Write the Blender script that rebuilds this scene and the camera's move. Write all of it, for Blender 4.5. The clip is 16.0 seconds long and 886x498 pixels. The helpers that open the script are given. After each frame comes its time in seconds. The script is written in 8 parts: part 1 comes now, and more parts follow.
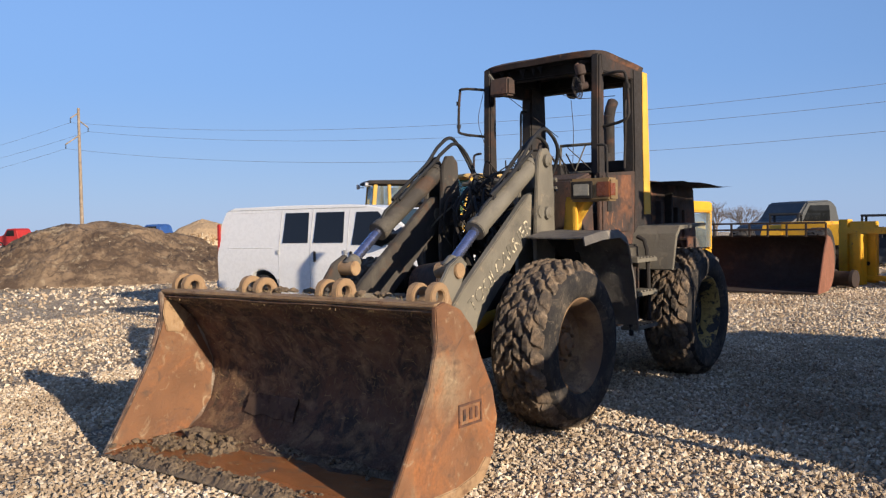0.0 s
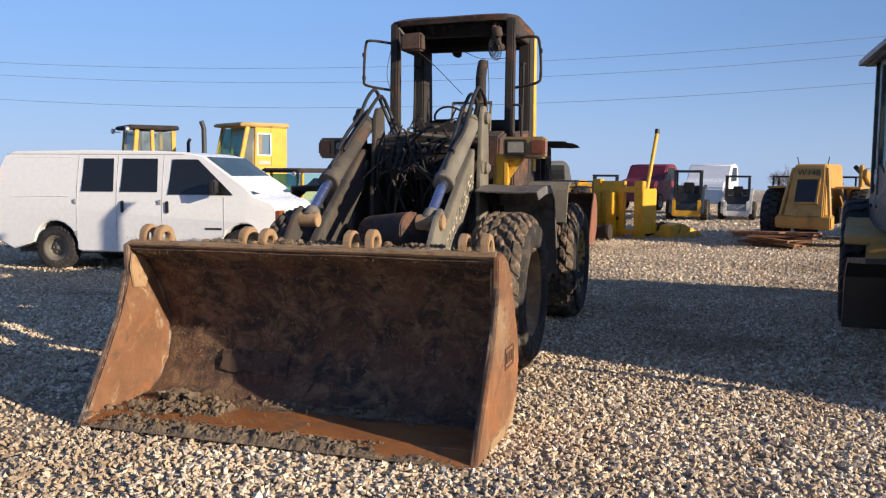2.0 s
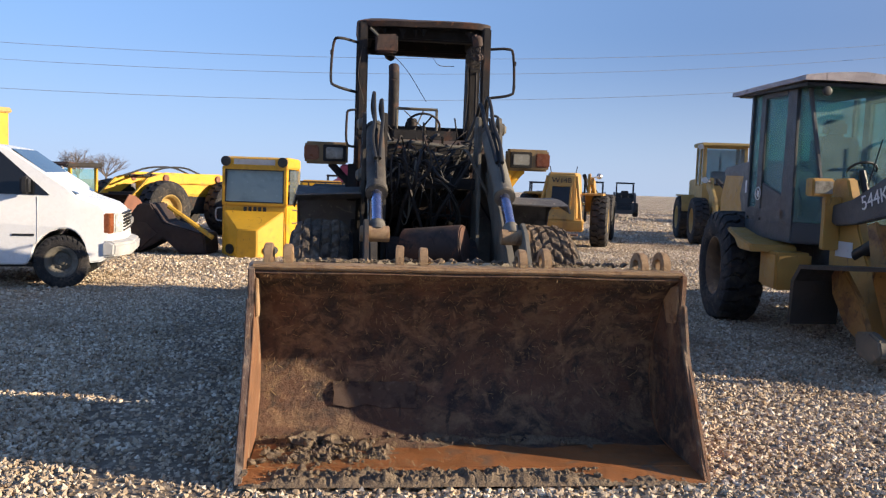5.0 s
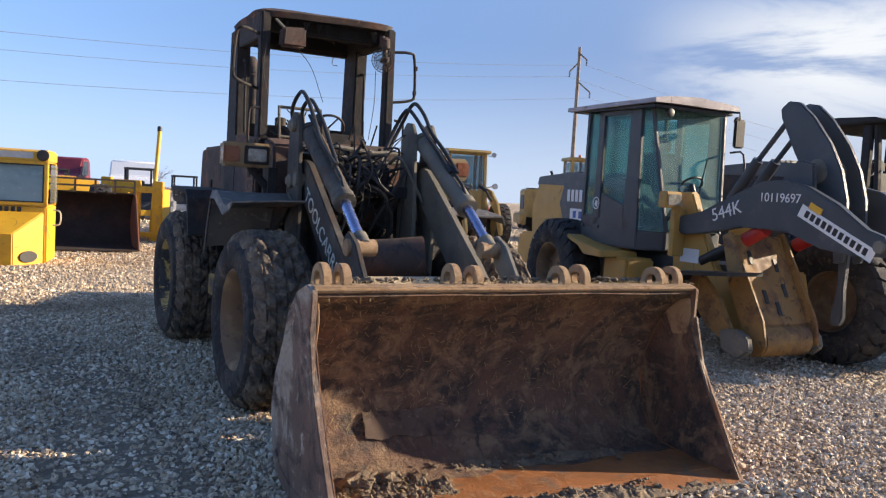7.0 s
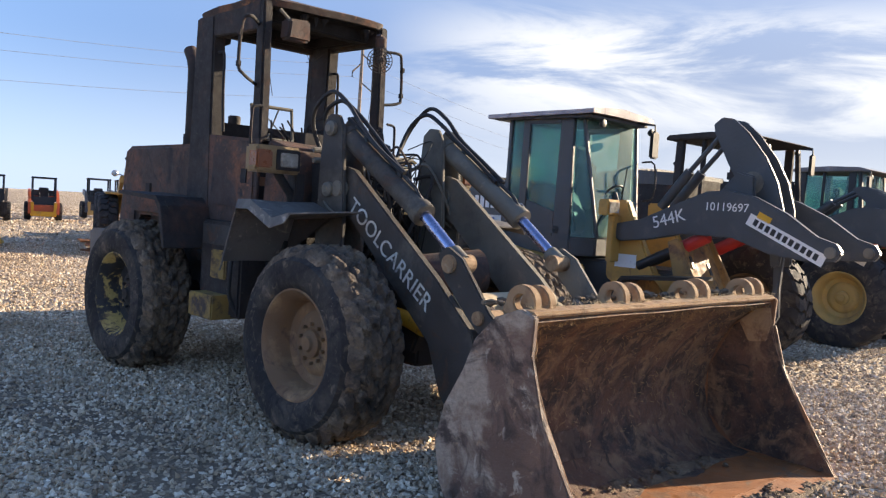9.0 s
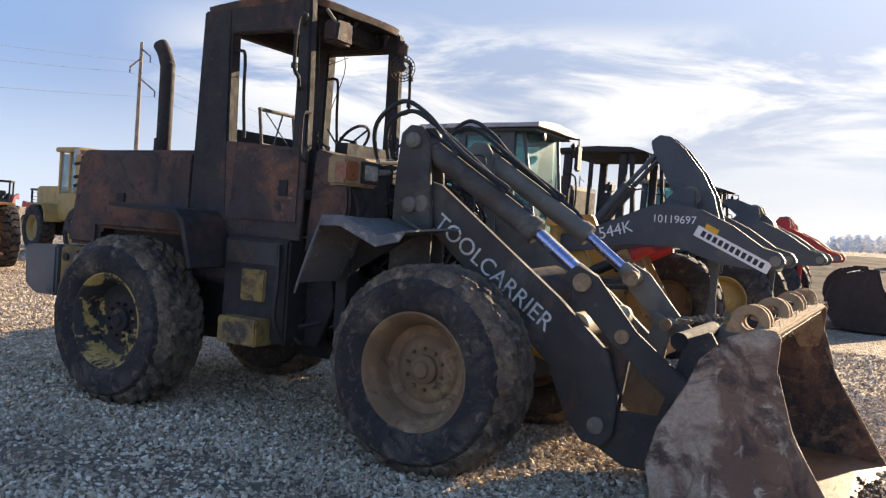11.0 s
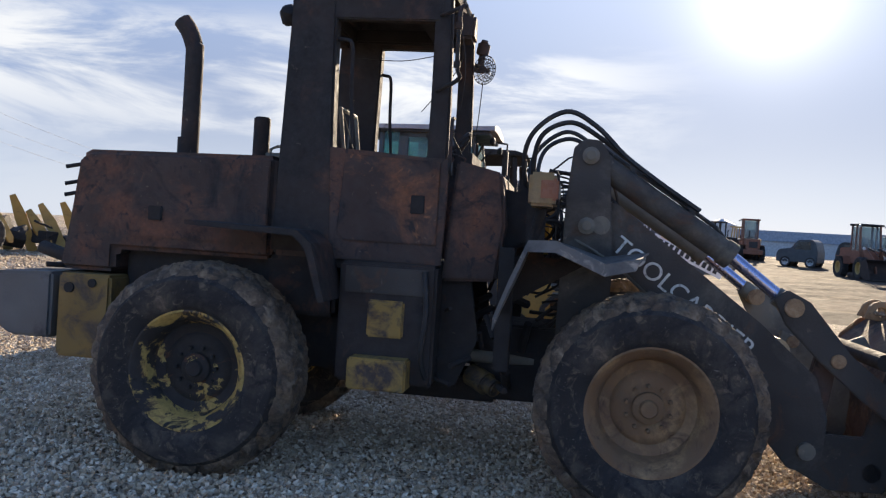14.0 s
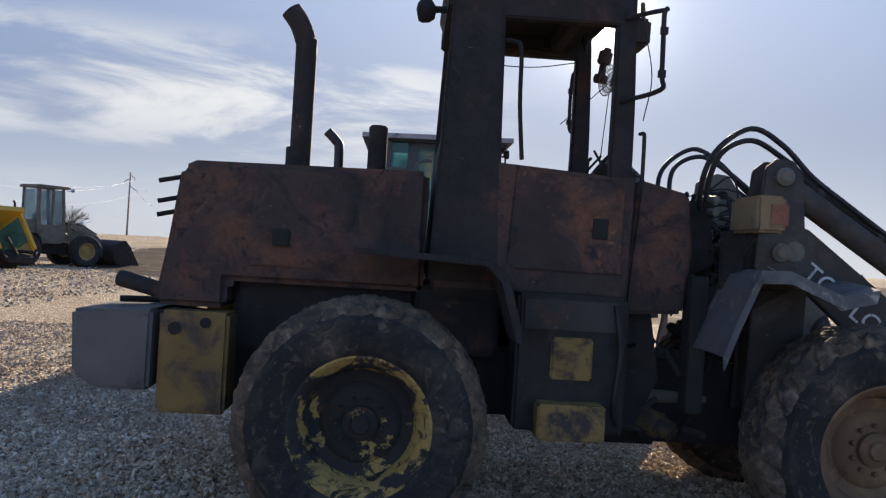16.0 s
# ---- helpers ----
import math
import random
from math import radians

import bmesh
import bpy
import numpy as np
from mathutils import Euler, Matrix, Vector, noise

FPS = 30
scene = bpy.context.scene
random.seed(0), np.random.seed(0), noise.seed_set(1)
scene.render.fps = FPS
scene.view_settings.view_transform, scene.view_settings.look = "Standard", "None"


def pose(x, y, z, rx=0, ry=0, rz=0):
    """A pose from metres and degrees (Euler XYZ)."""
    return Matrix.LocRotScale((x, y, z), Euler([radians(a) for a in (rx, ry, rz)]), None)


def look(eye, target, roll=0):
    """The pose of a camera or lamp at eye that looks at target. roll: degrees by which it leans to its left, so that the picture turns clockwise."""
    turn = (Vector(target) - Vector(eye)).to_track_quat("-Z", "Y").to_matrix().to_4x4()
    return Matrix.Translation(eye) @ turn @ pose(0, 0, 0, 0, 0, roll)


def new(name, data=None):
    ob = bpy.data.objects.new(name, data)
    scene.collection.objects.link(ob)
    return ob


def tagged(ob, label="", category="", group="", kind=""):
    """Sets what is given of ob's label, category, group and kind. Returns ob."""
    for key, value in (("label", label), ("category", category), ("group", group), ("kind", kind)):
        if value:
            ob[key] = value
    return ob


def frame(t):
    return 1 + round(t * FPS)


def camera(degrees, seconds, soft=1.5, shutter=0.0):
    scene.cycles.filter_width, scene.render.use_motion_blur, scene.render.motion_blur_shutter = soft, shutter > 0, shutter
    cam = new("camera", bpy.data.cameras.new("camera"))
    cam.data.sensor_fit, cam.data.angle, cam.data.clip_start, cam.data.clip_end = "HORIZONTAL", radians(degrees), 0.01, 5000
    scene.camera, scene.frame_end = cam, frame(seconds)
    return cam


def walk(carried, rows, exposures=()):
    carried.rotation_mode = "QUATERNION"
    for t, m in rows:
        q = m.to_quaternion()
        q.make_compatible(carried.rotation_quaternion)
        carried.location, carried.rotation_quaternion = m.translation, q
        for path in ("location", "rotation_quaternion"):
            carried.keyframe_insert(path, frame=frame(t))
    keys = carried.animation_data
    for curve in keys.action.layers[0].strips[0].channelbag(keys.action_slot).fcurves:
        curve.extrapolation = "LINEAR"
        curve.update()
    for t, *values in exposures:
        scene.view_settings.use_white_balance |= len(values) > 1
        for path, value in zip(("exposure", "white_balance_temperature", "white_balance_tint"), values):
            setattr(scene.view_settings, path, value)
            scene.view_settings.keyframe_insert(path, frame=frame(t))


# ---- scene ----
cam = camera(55.3, 16.0, soft=1.25)
METRES, EYE, TILT, LEAN, TURN = 17.934, 1.65, 0.0, 0.0, 0.0
ROWS = [
    (0.0, 0.0, 0.0, 0.0, -0.03, -1.78, 1.06),
    (0.5, -0.0307, -0.0016, -0.0005, -6.63, -2.5, 0.45),
    (1.0, -0.0586, 0.0031, -0.0017, -12.37, -3.7, 0.05),
    (1.5, -0.089, 0.0029, 0.0004, -16.66, -4.65, -0.26),
    (2.0, -0.1162, 0.01, 0.0009, -19.84, -5.1, -0.39),
    (2.5, -0.1429, 0.022, 0.001, -22.71, -5.2, -0.57),
    (3.0, -0.1713, 0.033, 0.0022, -26.8, -5.15, -0.81),
    (3.5, -0.1967, 0.0525, 0.0045, -31.53, -5.08, -1.18),
    (6.0, -0.3035, 0.1657, 0.0041, -52.99, -4.58, -2.54),
    (6.5, -0.3166, 0.1937, 0.0026, -58.99, -4.31, -2.93),
    (7.0, -0.3247, 0.2258, 0.0041, -65.02, -4.05, -3.33),
    (7.5, -0.3359, 0.2566, 0.0027, -69.4, -3.78, -3.53),
    (8.0, -0.3396, 0.2918, 0.0008, -73.26, -3.6, -3.61),
    (8.5, -0.3455, 0.3227, 0.0016, -77.64, -3.39, -3.71),
    (11.0, -0.3347, 0.4852, -0.0028, -98.29, -1.71, -3.85),
    (11.5, -0.3254, 0.5147, -0.0029, -102.93, -1.46, -3.91),
    (12.0, -0.3191, 0.5465, -0.0023, -107.25, -1.26, -3.87),
    (12.5, -0.3035, 0.571, -0.0039, -109.98, -1.3, -3.75),
    (13.0, -0.2885, 0.5958, -0.0043, -112.4, -1.21, -3.69),
    (13.5, -0.2683, 0.6173, -0.0044, -115.6, -1.15, -3.66),
    (14.0, -0.2448, 0.6411, -0.0022, -118.87, -1.02, -3.64),
    (14.5, -0.224, 0.6624, -0.001, -121.16, -1.06, -3.6),
    (15.0, -0.1981, 0.6818, -0.0003, -123.52, -1.0, -3.56),
    (15.5, -0.1766, 0.7027, -0.0022, -126.19, -0.34, -3.53),
    (16.0, -0.1493, 0.715, -0.0027, -129.68, 0.21, -3.49),
]
EXPOSURES = [(0.0, 0.47, 6150, 10), (3.5, 0.8, 6300, 10), (6.0, 1.02, 6400, 10), (7.0, 1.22, 6450, 10), (8.5, 1.44, 6600, 10), (11.0, 1.46, 7050, 10), (12.0, 1.34, 6800, 10),
             (13.5, 1.25, 6600, 10), (14.5, 1.2, 6550, 10), (15.5, 1.18, 6550, 10), (16.0, 0.95, 6550, 10)]
walk(cam, [(t, pose(0, 0, EYE, TILT, LEAN, TURN) @ pose(METRES * x, METRES * y, METRES * z, 90 + pitch, roll, yaw)) for t, x, y, z, yaw, pitch, roll in ROWS], EXPOSURES)

# ---- sky and sun ----
SUN_WAY = Vector((0.628, -0.727, 0.278)).normalized()
SUN_EL = math.asin(SUN_WAY.z)
SUN_AZ = math.atan2(SUN_WAY.x, SUN_WAY.y)
world = bpy.data.worlds.new("sky")
scene.world = world
world.use_nodes = True
wt = world.node_tree
wt.nodes.clear()
sky = wt.nodes.new("ShaderNodeTexSky")
sky.sky_type = "NISHITA"
sky.sun_disc = False
sky.sun_elevation, sky.sun_rotation = SUN_EL, SUN_AZ
sky.altitude, sky.air_density, sky.dust_density, sky.ozone_density = 200, 1.0, 0.22, 2.4
wbg = wt.nodes.new("ShaderNodeBackground")
wbg.inputs["Strength"].default_value = 0.105
wout = wt.nodes.new("ShaderNodeOutputWorld")
wtc = wt.nodes.new("ShaderNodeTexCoord")
wsep = wt.nodes.new("ShaderNodeSeparateXYZ")
wt.links.new(wtc.outputs["Generated"], wsep.inputs[0])


def sky_math(op, a, b):
    n = wt.nodes.new("ShaderNodeMath")
    n.operation = op
    for i, v in enumerate((a, b)):
        if isinstance(v, (int, float)):
            n.inputs[i].default_value = v
        else:
            wt.links.new(v, n.inputs[i])
    return n.outputs[0]


def sky_step(value, a, b, c=0.0, d=1.0):
    n = wt.nodes.new("ShaderNodeMapRange")
    n.interpolation_type = "SMOOTHSTEP"
    for k, v in zip(("From Min", "From Max", "To Min", "To Max"), (a, b, c, d)):
        n.inputs[k].default_value = v
    wt.links.new(value, n.inputs["Value"])
    return n.outputs["Result"]


def sky_mix(fac, a, b, blend="MIX"):
    n = wt.nodes.new("ShaderNodeMix")
    n.data_type, n.blend_type = "RGBA", blend
    for i, v in ((0, fac), (6, a), (7, b)):
        if isinstance(v, float):
            n.inputs[i].default_value = v
        elif isinstance(v, tuple):
            n.inputs[i].default_value = (*v, 1)
        else:
            wt.links.new(v, n.inputs[i])
    return n.outputs[2]


def sky_dot(way_):
    n = wt.nodes.new("ShaderNodeVectorMath")
    n.operation = "DOT_PRODUCT"
    n.inputs[1].default_value = Vector(way_).normalized()
    wt.links.new(wtc.outputs["Generated"], n.inputs[0])
    return n.outputs["Value"]


to_sun, up_z = sky_dot(SUN_WAY), wsep.outputs["Z"]
# pale haze towards the horizon: deep blue across from the sun, dullest at right angles to it, milky near it
hazy = sky_mix(sky_step(to_sun, -0.5, 0.3), (1.4, 2.52, 4.85), (0.84, 1.44, 2.8))
hazy = sky_mix(sky_step(to_sun, 0.15, 0.95), hazy, (1.45, 1.75, 2.5))
hazy = sky_mix(sky_step(up_z, -0.02, 0.18, 0.72, 0.0), hazy, sky_mix(sky_step(to_sun, -0.2, 0.8), (2.75, 3.6, 5.0), (3.2, 3.4, 3.7)))
far_side, sun_side = sky_step(up_z, 0.0, 0.62, 0.88, 0.0), sky_step(up_z, 0.1, 0.85, 0.97, 0.0)
lean = sky_step(to_sun, -0.1, 0.6)
haze_amount = sky_math("ADD", sky_math("MULTIPLY", far_side, sky_math("SUBTRACT", 1.0, lean)), sky_math("MULTIPLY", sun_side, lean))
above = sky_mix(1.0, sky.outputs["Color"], (0.95, 0.97, 1.13), "MULTIPLY")   # the film's daylight balance
dome = sky_mix(haze_amount, above, hazy)
# a bank of thin streaked cloud, low in the east and south-east
wmap = wt.nodes.new("ShaderNodeMapping")
wmap.inputs["Scale"].default_value = (2.6, 2.6, 11.0)
wt.links.new(wtc.outputs["Generated"], wmap.inputs["Vector"])
wnoise = wt.nodes.new("ShaderNodeTexNoise")
wnoise.inputs["Scale"].default_value, wnoise.inputs["Detail"].default_value, wnoise.inputs["Roughness"].default_value = 1.35, 10, 0.6
wnoise.inputs["Distortion"].default_value = 0.45
wt.links.new(wmap.outputs["Vector"], wnoise.inputs["Vector"])
bank = sky_math("MULTIPLY", sky_step(up_z, 0.06, 0.15, 0.15, 1.0), sky_step(up_z, 0.185, 0.25, 1.0, 0.0))
cover = sky_math("MULTIPLY", sky_step(wnoise.outputs["Fac"], 0.44, 0.62), sky_math("MULTIPLY", bank, sky_step(sky_dot((0.95, -0.28, 0.16)), 0.86, 0.965)))
dome = sky_mix(cover, dome, (3.8, 3.9, 4.05))
# bright aureole of the low sun in thin haze
facing = sky_math("MAXIMUM", to_sun, 0.0)
for power_, amount_ in ((12.0, (0.75, 0.72, 0.66)), (400.0, (3.0, 2.9, 2.7)), (3000.0, (60.0, 56.0, 48.0))):
    dome = sky_mix(sky_math("POWER", facing, power_), dome, amount_, "ADD")
wt.links.new(dome, wbg.inputs["Color"])
wt.links.new(wbg.outputs["Background"], wout.inputs["Surface"])

sun = new("sun", bpy.data.lights.new("sun", "SUN"))
sun.data.energy, sun.data.angle, sun.data.color = 5.0, radians(0.5), (1.0, 0.82, 0.60)
sun.matrix_world = look(SUN_WAY * 60, (0, 0, 0))

# ---- materials ----
def mat(name, base, layers=(), rough=0.7, metal=0.0, bump=0.3, bscale=40.0, vary=0.25, vscale=3.0, spec=0.5, rvary=0.15):
    """Paint, rust, mud: a base colour, uneven at two scales, and layers (colour, scale, from, to) laid over it where a noise is high."""
    m = bpy.data.materials.new(name)
    m.use_nodes = True
    nt = m.node_tree
    bsdf = nt.nodes["Principled BSDF"]
    tc = nt.nodes.new("ShaderNodeTexCoord")

    def noisy(scale, detail=6.0, rough_=0.6, dist=0.0):
        n = nt.nodes.new("ShaderNodeTexNoise")
        n.inputs["Scale"].default_value, n.inputs["Detail"].default_value = scale, detail
        n.inputs["Roughness"].default_value, n.inputs["Distortion"].default_value = rough_, dist
        nt.links.new(tc.outputs["Object"], n.inputs["Vector"])
        return n.outputs["Fac"]

    def ranged(value, a, b, c=0.0, d=1.0):
        r = nt.nodes.new("ShaderNodeMapRange")
        for k, v in zip(("From Min", "From Max", "To Min", "To Max"), (a, b, c, d)):
            r.inputs[k].default_value = v
        nt.links.new(value, r.inputs["Value"])
        return r.outputs["Result"]

    def mixed(fac, a, b):
        x = nt.nodes.new("ShaderNodeMix")
        x.data_type = "RGBA"
        nt.links.new(fac, x.inputs[0])
        for i, v in ((6, a), (7, b)):
            if isinstance(v, tuple):
                x.inputs[i].default_value = (*v, 1)
            else:
                nt.links.new(v, x.inputs[i])
        return x.outputs[2]

    dark = tuple(c * (1 - vary) for c in base)
    light = tuple(min(1.0, c * (1 + vary)) for c in base)
    col = mixed(ranged(noisy(vscale), 0.3, 0.7), dark, light)
    fine = ranged(noisy(vscale * 14, 4), 0.25, 0.75)
    for k, (c, s, a, b) in enumerate(layers):
        lc = mixed(fine, tuple(v * (1 - vary) for v in c), tuple(min(1.0, v * (1 + vary)) for v in c))
        col = mixed(ranged(noisy(s, 8.0, 0.65, 0.4 + 0.37 * k), a, b), col, lc)
    nt.links.new(col, bsdf.inputs["Base Color"])
    bsdf.inputs["Metallic"].default_value = metal
    bsdf.inputs["Specular IOR Level"].default_value = spec
    nt.links.new(ranged(noisy(vscale * 4), 0.3, 0.7, max(0.03, rough - rvary), min(1.0, rough + rvary)), bsdf.inputs["Roughness"])
    if bump:
        bp = nt.nodes.new("ShaderNodeBump")
        bp.inputs["Strength"].default_value, bp.inputs["Distance"].default_value = bump, 0.02
        nt.links.new(noisy(bscale, 8.0, 0.7), bp.inputs["Height"])
        nt.links.new(bp.outputs["Normal"], bsdf.inputs["Normal"])
    return m


def glass_mat(name, tint, rough=0.02, mixf=0.35):
    """A tinted, dusty pane: part clear, part reflecting."""
    m = bpy.data.materials.new(name)
    m.use_nodes = True
    nt = m.node_tree
    nt.nodes.clear()
    out = nt.nodes.new("ShaderNodeOutputMaterial")
    tr = nt.nodes.new("ShaderNodeBsdfTransparent")
    tr.inputs["Color"].default_value = (*tint, 1)
    gl = nt.nodes.new("ShaderNodeBsdfPrincipled")
    gl.inputs["Base Color"].default_value = (*[c * 0.35 for c in tint], 1)
    gl.inputs["Roughness"].default_value = rough
    n = nt.nodes.new("ShaderNodeTexNoise")
    n.inputs["Scale"].default_value, n.inputs["Detail"].default_value = 3.0, 6.0
    tc = nt.nodes.new("ShaderNodeTexCoord")
    nt.links.new(tc.outputs["Object"], n.inputs["Vector"])
    r = nt.nodes.new("ShaderNodeMapRange")
    r.inputs["From Min"].default_value, r.inputs["From Max"].default_value = 0.3, 0.75
    r.inputs["To Min"].default_value, r.inputs["To Max"].default_value = mixf * 0.6, min(1.0, mixf * 1.4)
    nt.links.new(n.outputs["Fac"], r.inputs["Value"])
    mx = nt.nodes.new("ShaderNodeMixShader")
    nt.links.new(r.outputs["Result"], mx.inputs[0])
    nt.links.new(tr.outputs[0], mx.inputs[1])
    nt.links.new(gl.outputs[0], mx.inputs[2])
    nt.links.new(mx.outputs[0], out.inputs["Surface"])
    return m


SOOT, RUST, ORANGE, DUST, MUD = (0.022, 0.02, 0.02), (0.14, 0.055, 0.028), (0.36, 0.15, 0.05), (0.33, 0.26, 0.18), (0.15, 0.105, 0.07)
M_BURNT = mat("burnt_paint", (0.030, 0.024, 0.022), [((0.12, 0.052, 0.03), 2.6, 0.54, 0.74), (SOOT, 1.4, 0.46, 0.6), (DUST, 9.0, 0.66, 0.82)], 0.85)
M_CHAR = mat("charred_steel", (0.024, 0.021, 0.020), [(RUST, 3.0, 0.58, 0.75), (DUST, 14.0, 0.68, 0.85)], 0.9)
M_RUSTCAB = mat("rusty_burnt_cab_sheet", (0.062, 0.042, 0.035), [((0.16, 0.068, 0.038), 1.9, 0.48, 0.66), ((0.20, 0.085, 0.042), 5.5, 0.63, 0.74), (SOOT, 2.6, 0.52, 0.68), ((0.028, 0.024, 0.024), 9.0, 0.56, 0.66), (DUST, 15, 0.66, 0.82)], 0.85)
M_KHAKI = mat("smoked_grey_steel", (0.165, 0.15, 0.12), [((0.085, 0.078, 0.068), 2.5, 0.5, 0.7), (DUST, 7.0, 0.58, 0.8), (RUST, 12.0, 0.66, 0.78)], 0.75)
# darker copy of M_KHAKI: shade of the right side is put into the colour
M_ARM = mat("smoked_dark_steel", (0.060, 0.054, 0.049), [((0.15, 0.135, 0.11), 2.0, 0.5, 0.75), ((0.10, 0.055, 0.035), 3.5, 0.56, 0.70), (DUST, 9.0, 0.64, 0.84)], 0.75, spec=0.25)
M_YELLOW = mat("chipped_yellow_paint", (0.62, 0.36, 0.035), [((0.10, 0.06, 0.035), 5.0, 0.56, 0.66), (DUST, 2.5, 0.55, 0.85)], 0.6)
M_YPOST = mat("faded_yellow_paint", (0.68, 0.42, 0.06), [((0.35, 0.2, 0.05), 3.0, 0.58, 0.8)], 0.6)
M_BUCKET_IN = mat("mud_stained_rusty_steel", (0.13, 0.07, 0.045), [((0.04, 0.03, 0.027), 2.0, 0.46, 0.58), ((0.22, 0.14, 0.08), 3.4, 0.52, 0.66), ((0.05, 0.037, 0.03), 7.0, 0.54, 0.64), ((0.25, 0.155, 0.088), 4.6, 0.50, 0.70), ((0.26, 0.18, 0.105), 22.0, 0.58, 0.75)], 0.8, bump=0.9, bscale=30)
M_BUCKET_OUT = mat("orange_rusty_steel", (0.20, 0.095, 0.046), [((0.26, 0.18, 0.11), 1.3, 0.48, 0.66), ((0.30, 0.12, 0.043), 1.9, 0.52, 0.64), ((0.36, 0.27, 0.17), 8.0, 0.58, 0.72), ((0.15, 0.075, 0.045), 1.8, 0.5, 0.68), ((0.10, 0.062, 0.042), 5.0, 0.56, 0.72), ((0.10, 0.06, 0.045), 14.0, 0.62, 0.75)], 0.7, bump=0.4)
# right side plate: real scuffs, on a brown that has its shade painted in
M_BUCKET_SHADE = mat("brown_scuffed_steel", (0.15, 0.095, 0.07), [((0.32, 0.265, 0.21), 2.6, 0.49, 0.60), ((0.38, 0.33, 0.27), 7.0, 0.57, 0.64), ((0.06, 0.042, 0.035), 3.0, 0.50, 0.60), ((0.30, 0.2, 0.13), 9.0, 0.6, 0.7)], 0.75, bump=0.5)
M_FLOOR_RUST = mat("worn_orange_steel", (0.32, 0.125, 0.042), [((0.18, 0.085, 0.04), 2.5, 0.5, 0.7), (MUD, 6.0, 0.56, 0.68)], 0.55, bump=0.3)
M_LUG = mat("dusty_tan_rust", (0.34, 0.22, 0.12), [((0.16, 0.085, 0.045), 6.0, 0.5, 0.68), ((0.42, 0.31, 0.2), 12.0, 0.55, 0.75)], 0.85, bump=0.5)
M_MUD = mat("dried_mud", (0.17, 0.122, 0.08), [((0.29, 0.215, 0.135), 8.0, 0.45, 0.7), ((0.06, 0.045, 0.035), 5.0, 0.52, 0.7)], 0.95, bump=1.0, bscale=45)
M_STRAW = mat("dry_straw", (0.36, 0.26, 0.13), [((0.2, 0.14, 0.07), 20.0, 0.5, 0.7)], 0.9, bump=0)
M_RUBBER = mat("weathered_black_rubber", (0.036, 0.034, 0.034), [((0.10, 0.085, 0.070), 3.4, 0.46, 0.70), ((0.028, 0.027, 0.029), 6.0, 0.52, 0.64), ((0.20, 0.155, 0.11), 9.0, 0.56, 0.74), ((0.30, 0.27, 0.23), 24.0, 0.64, 0.74)], 0.85, bump=0.6, bscale=34, spec=0.2)
M_TREAD = mat("mud_caked_rubber", (0.065, 0.052, 0.042), [((0.19, 0.135, 0.088), 5.0, 0.40, 0.60), ((0.30, 0.23, 0.16), 11.0, 0.54, 0.72), ((0.045, 0.039, 0.035), 8.0, 0.55, 0.68)], 0.92, bump=1.0, bscale=38)
M_SHOULDER = mat("tan_dusted_rubber", (0.20, 0.145, 0.095), [((0.065, 0.06, 0.058), 3.5, 0.52, 0.62), ((0.30, 0.235, 0.165), 9.0, 0.55, 0.7)], 0.9, bump=0.4, bscale=50)
M_RIM = mat("rusty_brown_rim", (0.18, 0.11, 0.06), [((0.33, 0.215, 0.11), 4.0, 0.5, 0.7), ((0.10, 0.06, 0.04), 7.0, 0.54, 0.7)], 0.8, bump=0.3)
M_RIM_Y = mat("flaking_yellow_rim", (0.034, 0.031, 0.03), [((0.42, 0.29, 0.09), 4.2, 0.47, 0.51), ((0.10, 0.06, 0.035), 8.0, 0.55, 0.66), (SOOT, 6.0, 0.56, 0.62)], 0.8, bump=0.3)
M_DISC = mat("sooty_wheel_disc", (0.026, 0.024, 0.024), [((0.38, 0.27, 0.09), 7.0, 0.60, 0.63), (RUST, 9.0, 0.6, 0.75)], 0.85, bump=0.3)
M_CHROME = mat("scratched_chrome_rod", (0.34, 0.37, 0.54), [((0.2, 0.18, 0.18), 12.0, 0.6, 0.8)], 0.22, 0.9, bump=0.05, vary=0.1)
M_HOSE = mat("black_hydraulic_hose", (0.016, 0.016, 0.017), [(DUST, 20.0, 0.62, 0.9)], 0.6, bump=0.1)
M_LENS = mat("smoked_lamp_lens", (0.30, 0.29, 0.25), [((0.12, 0.1, 0.08), 8.0, 0.5, 0.7)], 0.25, bump=0.1)
M_AMBER = mat("amber_indicator_lens", (0.20, 0.06, 0.02), [((0.12, 0.04, 0.02), 9.0, 0.5, 0.7)], 0.3, bump=0.1)
M_LETTER = mat("worn_white_lettering", (0.6, 0.6, 0.55), [((0.16, 0.16, 0.15), 18.0, 0.55, 0.66)], 0.7, bump=0)
M_CREAM = mat("bare_cream_tube", (0.48, 0.38, 0.24), [((0.3, 0.2, 0.1), 6.0, 0.55, 0.75)], 0.7)
M_LETTER_OLD = mat("scratched_off_lettering", (0.15, 0.138, 0.112), [((0.6, 0.52, 0.38), 13.0, 0.52, 0.56)], 0.75, bump=0)
M_LAMPBOX = mat("smoked_tan_lamp_housing", (0.25, 0.17, 0.08), [((0.12, 0.08, 0.05), 6.0, 0.5, 0.7)], 0.7)
# yellow darkened by soot and by the shade under the hinge, both in colour
M_SOOTY_Y = mat("soot_stained_yellow", (0.17, 0.115, 0.04), [((0.05, 0.04, 0.034), 5.0, 0.46, 0.60)], 0.8)
M_WIRE = mat("burnt_wire", (0.03, 0.025, 0.022), [], 0.8, bump=0)


